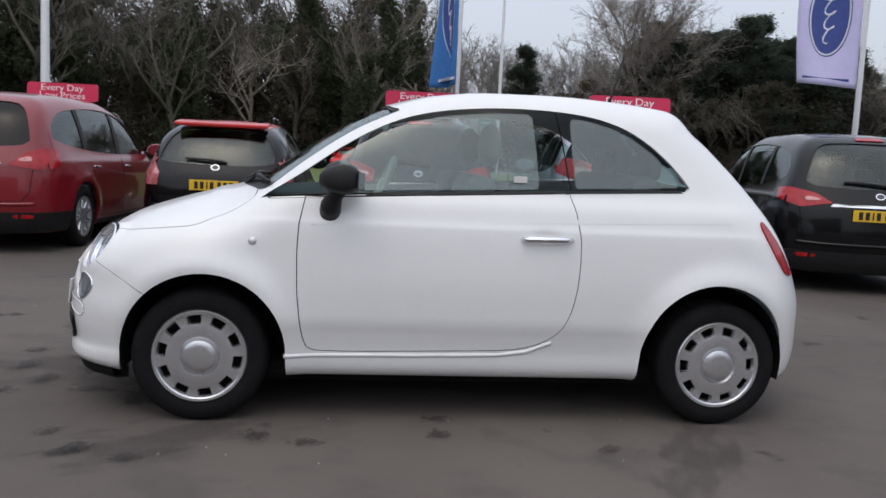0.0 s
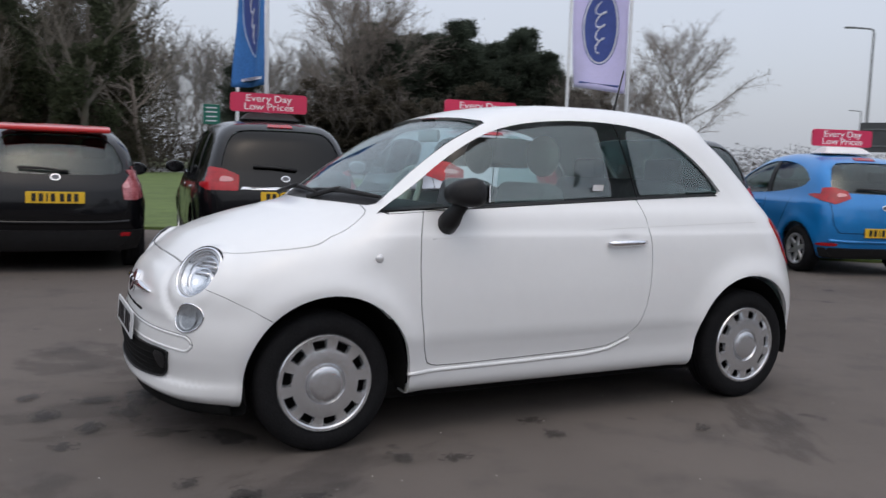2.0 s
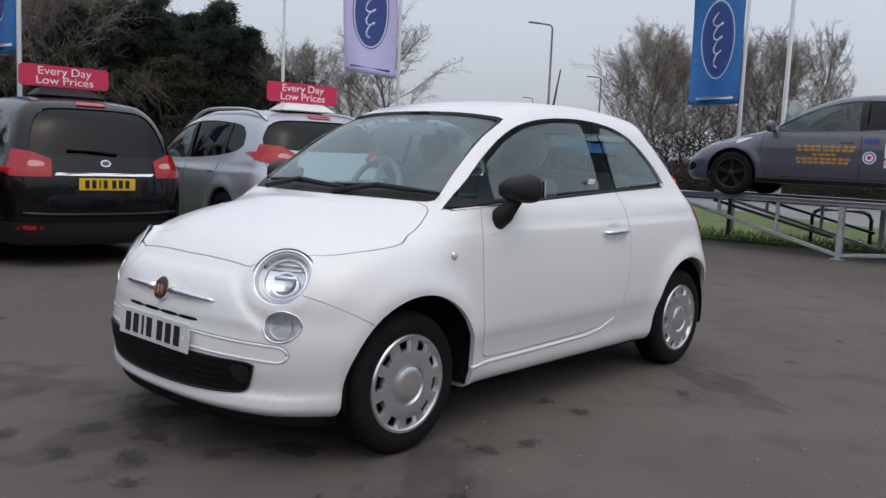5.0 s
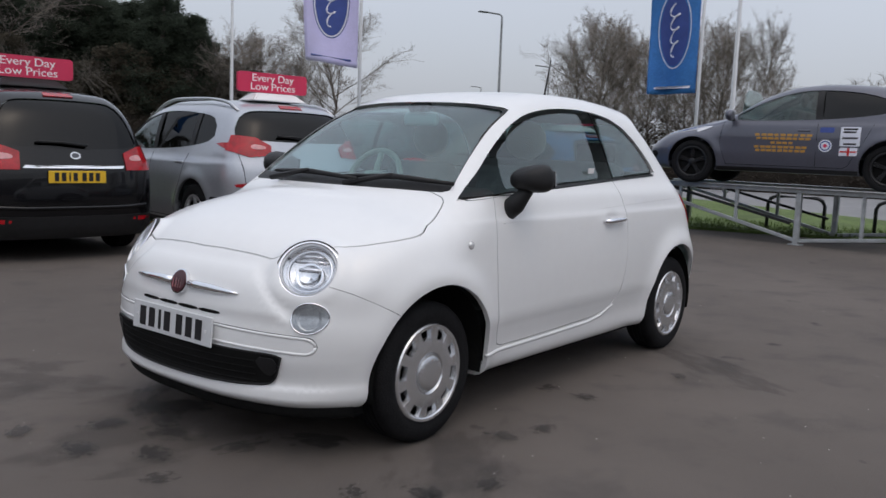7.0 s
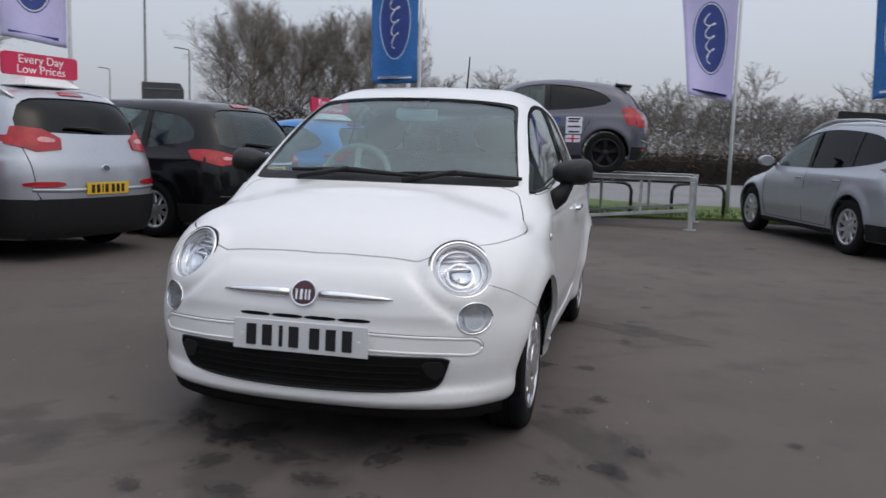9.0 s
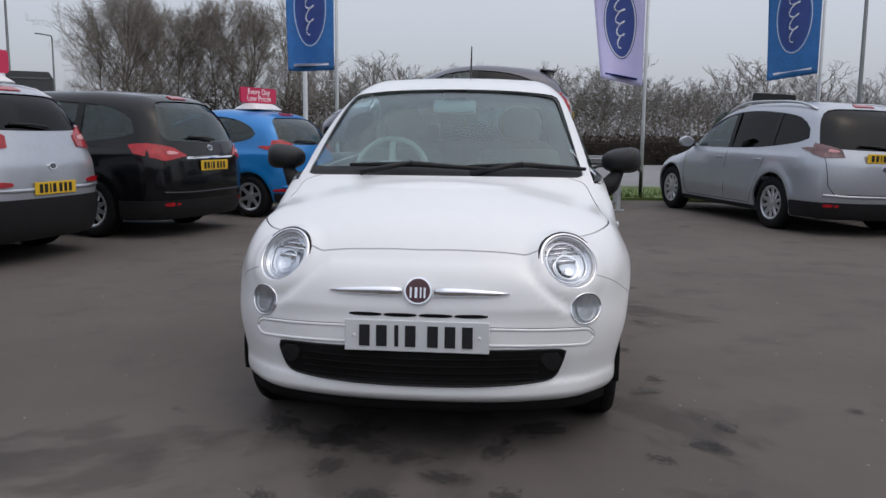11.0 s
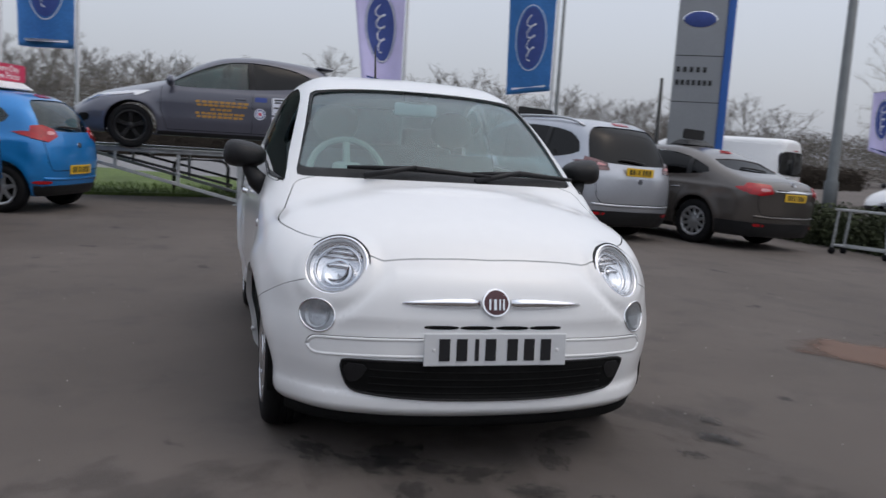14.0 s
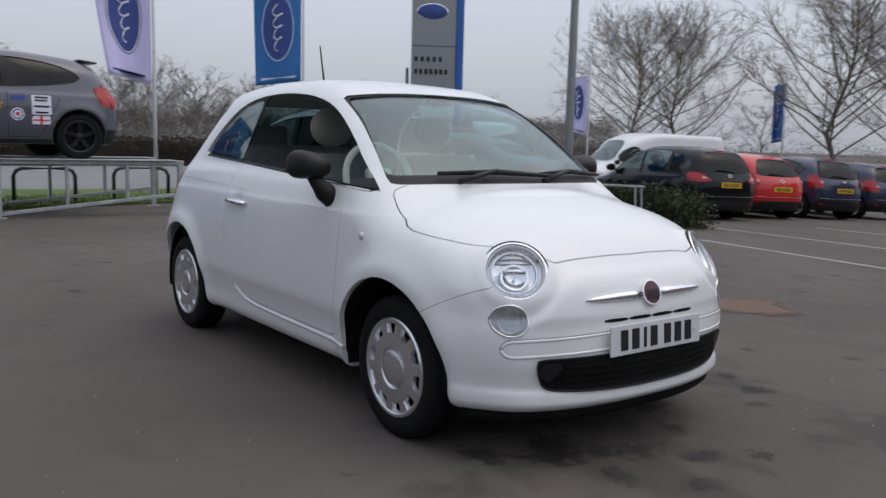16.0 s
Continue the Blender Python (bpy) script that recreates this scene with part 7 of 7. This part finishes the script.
# dense wood on the left
n_ = 0
for row, (dist, hh) in enumerate(((60, 12.5), (66, 14.5), (73, 16.5))):
    for k in range(17):
        az = 83.6 + k * 3.15 + rnd.uniform(-0.9, 0.9) + row * 0.8
        x_, y_ = ray_place(az, dist + rnd.uniform(-3, 3), -1.0, -4.2)
        kind = "ivy" if rnd.random() < 0.72 else ("pine" if rnd.random() < 0.6 else "bare")
        tree(kind, n_, x_, y_, hh * rnd.uniform(0.88, 1.15), {"ivy": "tall ivy-clad woodland tree in winter", "pine": "dark evergreen woodland tree", "bare": "tall leafless woodland tree"}[kind], 1.05, "dense wood beyond the grass")
        n_ += 1
# pine stand, far bare trees, single bare trees
for k in range(30):
    az = 54.0 + (k % 15) * 1.05 + (0.5 if k > 14 else 0)
    x_, y_ = ray_place(az, (88 if k < 15 else 98) + rnd.uniform(-4, 5), -2.5, -3.8)
    tall = (15.2 if k < 15 else 17.8) - 0.25 * abs(k % 15 - 9) - (3.5 if k % 15 < 2 else 0)
    tree("pine", k, x_, y_, tall * rnd.uniform(0.84, 1.12), "dark green pine in a stand", 1.5, "stand of pines")
for k in range(13):
    az = 53.0 + k * 1.4
    x_, y_ = ray_place(az, 84, -2.5, -3.8)
    tree("ivy", 0, x_, y_, rnd.uniform(8.0, 11.0), "brown winter scrub tree before the pines", 1.5, "scrub below the pines")
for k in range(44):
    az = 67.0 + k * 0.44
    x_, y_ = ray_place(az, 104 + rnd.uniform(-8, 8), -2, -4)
    tree("far", k, x_, y_, rnd.uniform(12.5, 15.5), "leafless tree far beyond the grass, lightened for haze", 0.95, "far leafless trees")
for az, d_, h_, k in ((51.5, 82, 10.5, 0), (49.0, 84, 9.0, 1), (69.0, 86, 18.5, 2), (68.2, 88, 17.0, 0), (53.5, 84, 11.0, 2), (47.4, 80, 13.6, 2)):
    x_, y_ = ray_place(az, d_, -2.5, -3.8)
    tree("clump", k, x_, y_, h_, "large leafless tree beside the pines", 1.2, "far leafless trees")
x_, y_ = ray_place(76.4, 84, -2.5, -3.8)
tree("pine", 1, x_, y_, 12.6, "dark conical evergreen among leafless trees", 1.25, "stand of pines")
for az, h_ in ((73.6, 9.0), (72.0, 10.5), (70.6, 9.6)):
    x_, y_ = ray_place(az, 84, -2.5, -3.8)
    tree("ivy", 0, x_, y_, h_, "brown winter scrub tree before the pines", 1.5, "scrub below the pines")
# bare clump behind the blue flag and the long line to the right
for k, (az, h_, w_) in enumerate(((28.3, 12.2, 0.95), (27.4, 11.4, 0.9), (26.6, 10.6, 0.9), (29.0, 10.2, 0.8), (25.4, 11.0, 0.95), (24.4, 10.6, 0.9), (23.2, 10.8, 0.95), (22.0, 11.2, 0.9), (21.1, 12.0, 0.95), (20.3, 11.4, 0.9), (19.6, 10.4, 0.85), (17.5, 11.6, 0.6), (16.6, 8.4, 0.7))):
    x_, y_ = ray_place(az, 74 + rnd.uniform(-4, 5), -4, -2)
    tree("clump", k, x_, y_, h_, "leafless tree in a rounded clump across the road", w_, "leafless clump across the road")
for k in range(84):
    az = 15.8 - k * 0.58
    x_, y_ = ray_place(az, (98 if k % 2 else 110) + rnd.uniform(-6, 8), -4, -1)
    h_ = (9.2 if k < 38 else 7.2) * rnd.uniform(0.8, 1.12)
    tree("far", k, x_, y_, h_, "leafless tree in the far hedgerow, lightened for haze", 1.3, "far hedgerow trees")
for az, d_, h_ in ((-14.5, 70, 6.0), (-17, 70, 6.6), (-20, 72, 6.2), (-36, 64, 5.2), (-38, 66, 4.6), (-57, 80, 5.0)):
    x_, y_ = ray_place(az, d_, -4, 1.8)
    tree("far", 1, x_, y_, h_ * 1.15, "rounded brown winter tree beyond the hedge, lightened for haze", 1.6, "far hedgerow trees", -0.4)

# woodland undergrowth and far scrub
bl = []
for k in range(60):
    az = 83.8 + k * 0.86
    for d_, z_, r_ in ((62, 1.6, 2.6), (68, 5.0, 3.2), (76, 9.0, 3.8), (80, 3.0, 3.6), (82, 12.5, 4.2)):
        x_, y_ = ray_place(az + rnd.uniform(-0.4, 0.4), d_, -1.0, -4.2)
        bl.append((x_, y_, z_, r_ * rnd.uniform(0.7, 1.0), r_ * rnd.uniform(0.6, 1.0)))
tagged(new("undergrowth", raw_mesh("undergrowth", leaf_cloud(7, bl, 620, 0.12, 0.35), M["scrub"])), "dense brown winter undergrowth of the wood", "undergrowth", kind="stuff")
bl, bank = [], []
for k in range(23):
    az = 30.0 - k * 0.98
    x_, y_ = ray_place(az + rnd.uniform(-0.4, 0.4), 70, -4, -1)
    bl.append((x_, y_, 0.8, 1.9, 1.7 * rnd.uniform(0.5, 1.0)))
    if k < 16:
        bl.append((x_ + 1.5, y_ + 1.0, 2.4, 2.2, 2.3 * rnd.uniform(0.6, 1.0)))
for k in range(110):
    az = 17.0 - k * 0.58
    low = 1.0 if k < 50 else 0.72
    for d_, z_, r_ in ((90, 1.2, 2.0), (93, 3.0, 2.1), (96, 4.6, 1.9)):
        x_, y_ = ray_place(az + rnd.uniform(-0.3, 0.3), d_, -4, -1)
        bank.append((x_, y_, z_ * low, r_ * rnd.uniform(0.8, 1.1), r_ * low * rnd.uniform(0.7, 1.1)))
for k in range(40):
    az = 52.0 + k * 0.85
    for d_, z_, r_ in ((80, 1.4, 2.0), (86, 3.5, 2.4)):
        x_, y_ = ray_place(az, d_, -2.5, -3.8)
        bl.append((x_, y_, z_ * (1 if k < 19 else 0.7), r_, r_ * rnd.uniform(0.6, 1.0)))
for k in range(26):
    az = 30.5 + k * 0.85
    x_, y_ = ray_place(az, 78, -3.0, -3.5)
    bl.append((x_, y_, 1.5, 1.7, 2.6 * rnd.uniform(0.75, 1.05)))
for k in range(30):
    az = -32.0 - k * 1.3
    x_, y_ = ray_place(az, 120, -4, 1.8)
    bank.append((x_, y_, 0.8, 3.0, 2.2 * rnd.uniform(0.6, 1.2)))
tagged(new("far_scrub", raw_mesh("far_scrub", leaf_cloud(9, bl, 700, 0.10, 0.3), M["far_hedge"])), "brown winter scrub along the far roadside", "scrub", kind="stuff")
tagged(new("far_bank", raw_mesh("far_bank", leaf_cloud(19, bank, 600, 0.10, 0.3), M["far_bank"])), "brown bank of winter scrub beyond the field, haze in its colour", "scrub", kind="stuff")
# hedges
bl = []
for k in range(70):
    bl.append((27.0 + 0.05 * k, 13 - k * 0.62, 0.55, 0.75, 0.62))
tagged(new("far_hedge", raw_mesh("far_hedge", leaf_cloud(11, bl, 650, 0.055), M["far_hedge"])), "dark clipped beech hedge across the road", "hedge", kind="stuff")
core = [(27.0 + 0.05 * k, 13 - k * 0.62) for k in range(0, 70, 3)]
cv, cf = [], []
for k, (x_, y_) in enumerate(core):
    w_ = 0.45 + 0.08 * math.sin(k * 2.3)
    cv += [(x_ - w_, y_, 0), (x_ - w_, y_, 0.85 + 0.06 * math.sin(k * 1.3)), (x_ + w_, y_, 0.9), (x_ + w_, y_, 0)]
    if k:
        o_ = 4 * k
        cf += [(o_ - 4 + i, o_ - 3 + i, o_ + 1 + i, o_ + i) for i in range(3)]
tagged(mesh_ob("hedge_core", cv, cf, M["far_hedge"], smooth=False), "dense brown inside of the far hedge", "hedge", kind="stuff")
bl = []
for k in range(26):
    t = k / 25
    bl.append((5.3 + 4.6 * t, -9.75 + 0.75 * t, 0.02, 0.50, 0.52 + 0.05 * math.sin(k * 1.7)))
tagged(new("low_hedge", raw_mesh("low_hedge", leaf_cloud(13, bl, 900, 0.030), M["hedge"])), "low clipped green hedge between the bays", "hedge", kind="stuff")

# ---- ground details ----
def blot(name, x, y, rx, ry, a, material, label, category, z=0.004):
    n = 32
    vs = [(0, 0, 0)] + [(math.cos(2 * math.pi * k / n), math.sin(2 * math.pi * k / n), 0) for k in range(n)]
    ob = mesh_ob(name, vs, [(0, 1 + k, 1 + (k + 1) % n) for k in range(n)], M[material], smooth=False)
    ob.matrix_world = pose(x, y, z + ground_z(y), 1.72 if y < -2.5 else 0, 0, 0) @ pose(0, 0, 0, 0, 0, a) @ Matrix.Diagonal((rx, ry, 1, 1))
    return tagged(ob, label, category, kind="structure")


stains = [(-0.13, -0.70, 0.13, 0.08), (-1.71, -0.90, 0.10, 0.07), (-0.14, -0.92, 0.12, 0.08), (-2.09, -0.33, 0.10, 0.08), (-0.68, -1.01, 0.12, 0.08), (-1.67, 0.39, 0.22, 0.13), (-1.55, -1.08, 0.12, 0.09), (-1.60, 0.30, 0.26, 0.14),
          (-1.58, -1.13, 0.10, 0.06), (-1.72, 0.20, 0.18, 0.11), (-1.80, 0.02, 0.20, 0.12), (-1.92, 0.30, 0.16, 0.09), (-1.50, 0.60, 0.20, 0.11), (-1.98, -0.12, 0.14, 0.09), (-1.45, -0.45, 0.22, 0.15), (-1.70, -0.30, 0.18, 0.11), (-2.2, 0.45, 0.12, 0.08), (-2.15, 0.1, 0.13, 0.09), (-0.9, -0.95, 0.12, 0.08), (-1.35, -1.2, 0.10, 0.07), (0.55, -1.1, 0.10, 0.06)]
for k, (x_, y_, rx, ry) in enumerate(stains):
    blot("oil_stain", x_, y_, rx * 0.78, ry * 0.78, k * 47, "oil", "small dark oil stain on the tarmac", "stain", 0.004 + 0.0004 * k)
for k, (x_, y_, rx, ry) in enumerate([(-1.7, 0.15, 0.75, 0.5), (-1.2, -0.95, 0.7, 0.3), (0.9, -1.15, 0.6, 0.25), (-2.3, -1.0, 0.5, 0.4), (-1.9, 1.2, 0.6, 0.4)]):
    blot("damp_patch", x_, y_, rx, ry, k * 31, "dark_blotch", "faint dark patch on the tarmac", "stain", 0.002 + 0.0003 * k)
blot("mud_patch", -0.26, -3.05, 0.52, 0.52, 35, "puddle", "reddish brown muddy patch on the tarmac", "stain", 0.006)
for (ax_, ay_), (bx_, by_) in (((4.2, -7.95), (-6.0, -5.9)), ((5.2, -10.4), (-6.0, -9.3)), ((5.0, -13.4), (-6, -12.2))):
    L_ = math.hypot(bx_ - ax_, by_ - ay_)
    bm = bmesh.new()
    vs = []
    d_ = Vector((bx_ - ax_, by_ - ay_, 0)).normalized()
    nn = Vector((-d_.y, d_.x, 0)) * 0.045
    for k in range(13):
        p_ = Vector((ax_, ay_, 0)).lerp(Vector((bx_, by_, 0)), k / 12)
        for s_ in (1, -1):
            q_ = p_ + nn * s_
            vs.append(bm.verts.new((q_.x, q_.y, ground_z(q_.y) + 0.006)))
    for k in range(12):
        bm.faces.new((vs[2 * k], vs[2 * k + 1], vs[2 * k + 3], vs[2 * k + 2]))
    tagged(part("bay_line", bm, M["line_paint"]), "worn white painted parking bay line", "line", kind="structure")
# pale grit on the tarmac
rs = np.random.RandomState(3)
gv, gf = [], []
for k in range(260):
    x_, y_ = rs.uniform(-4.5, 3.5), rs.uniform(-4.5, 4.5)
    s_ = rs.uniform(0.002, 0.006)
    o_ = len(gv)
    gv += [(x_ - s_, y_ - s_ * 0.6, 0.001), (x_ + s_, y_ - s_ * 0.4, 0.001), (x_ + s_ * 0.4, y_ + s_, 0.001), (x_, y_, 0.001 + s_ * 0.8)]
    gf += [(o_, o_ + 1, o_ + 3), (o_ + 1, o_ + 2, o_ + 3), (o_ + 2, o_, o_ + 3)]
tagged(mesh_ob("grit", gv, gf, M["chip"], smooth=False), "scattered pale grit on the tarmac", "grit", kind="stuff")
# grass blades along the near edge of the verge
pts = np.array(near)
bl = []
gv, gf = [], []
for k in range(9000):
    i = rs.randint(3, len(near) - 1)
    t = rs.rand()
    p_ = pts[i] * (1 - t) + pts[i + 1] * t if i + 1 < len(pts) else pts[i]
    off = rs.rand() ** 1.5 * 2.4
    x_, y_ = p_[0] + off * 0.75, p_[1] + off * 0.6
    a = rs.rand() * 6.28
    h_ = rs.uniform(0.03, 0.09)
    dx, dy = math.cos(a) * 0.008, math.sin(a) * 0.008
    o_ = len(gv)
    gv += [(x_ - dx, y_ - dy, 0.044), (x_ + dx, y_ + dy, 0.044), (x_ + rs.normal() * 0.02, y_ + rs.normal() * 0.02, 0.044 + h_)]
    gf.append((o_, o_ + 1, o_ + 2))
tagged(mesh_ob("grass_blades", gv, gf, M["blade"], smooth=False), "short uneven grass at the verge's edge", "grass", kind="stuff")
# green road sign far across the grass
rs_ = tagged(empty("road_sign", pose(10.03, 56.98, 0, 0, 0, -12)), "green road direction sign on a post", "sign")
v_, f_ = tube([(0, 0, 0), (0, 0, 4.2)], 0.09, 10)
mesh_ob("post", v_, f_, M["lamp_post"], rs_)
part("board", box_bm(1.15, 0.06, 1.40, pose(0, -0.12, 4.25), 0.03), M["sign_green"], rs_)
for zz in (4.72, 4.42, 4.10, 3.80):
    part("lettering_bar", box_bm(0.72, 0.02, 0.07, pose(0, -0.16, zz)), M["flag_white"], rs_)
# dark back of a large road sign across the road
rs_ = tagged(empty("road_sign", pose(48.6, 32.6, 0, 0, 0, -57)), "dark grey back of a large road sign on two posts", "sign")
for x_ in (-0.9, 0.9):
    v_, f_ = tube([(x_, 0.10, 0), (x_, 0.10, 4.7)], 0.07, 10)
    mesh_ob("post", v_, f_, M["lamp_post"], rs_)
v_, f_ = prism([(-1.42, 3.0), (1.15, 3.0), (1.42, 3.5), (1.42, 4.5), (1.15, 4.95), (-1.42, 4.95)], "xz", -0.04, 0.04)
mesh_ob("board", v_, f_, M["sign_back"], rs_, smooth=False)
for zz in (3.4, 4.5):
    part("rail", box_bm(2.4, 0.05, 0.09, pose(0, -0.065, zz), 0.01), M["lamp_post"], rs_)
# flag stand on castors by the hedge
stand = tagged(empty("steel_trolley", pose(5.95, -8.55, ground_z(-8.55), 1.72, 0, 25)), "small tubular steel trolley standing by the low hedge", "trolley")
for x_ in (-0.4, 0.4):
    for y_ in (-0.2, 0.2):
        bar("leg", (x_, y_, 0.08), (x_ * 0.9, y_, 0.70), 0.03, stand)
        v_, f_ = lathe([(0.001, -0.02), (0.05, -0.02), (0.055, 0), (0.05, 0.02), (0.001, 0.02)], 14)
        mesh_ob("castor", [(x_ + p_[0], y_ + p_[1], 0.055 + p_[2]) for p_ in v_], f_, M["rubber"], stand)
for zz in (0.14, 0.69):
    bar("shelf_rail", (-0.42, -0.2, zz), (0.42, -0.2, zz), 0.03, stand)
    bar("shelf_rail", (-0.42, 0.2, zz), (0.42, 0.2, zz), 0.03, stand)
    bar("end_rail", (-0.4, -0.2, zz), (-0.4, 0.2, zz), 0.03, stand)
    bar("end_rail", (0.4, -0.2, zz), (0.4, 0.2, zz), 0.03, stand)
# cars far off beyond the grass, and a second van
for src, az, d_, a_ in (("red2", 88.5, 56, 70), ("navy2", 92.5, 58, 80), ("red2", 95.5, 57, 75)):
    x_, y_ = ray_place(az, d_, -1.3, -4.1)
    copy_thing(parked[src][0], pose(x_, y_, 0.03, 0, 0, a_))
copy_thing(parked["van"][0], at_rear(15.4, -14.4, 60, 2.7))
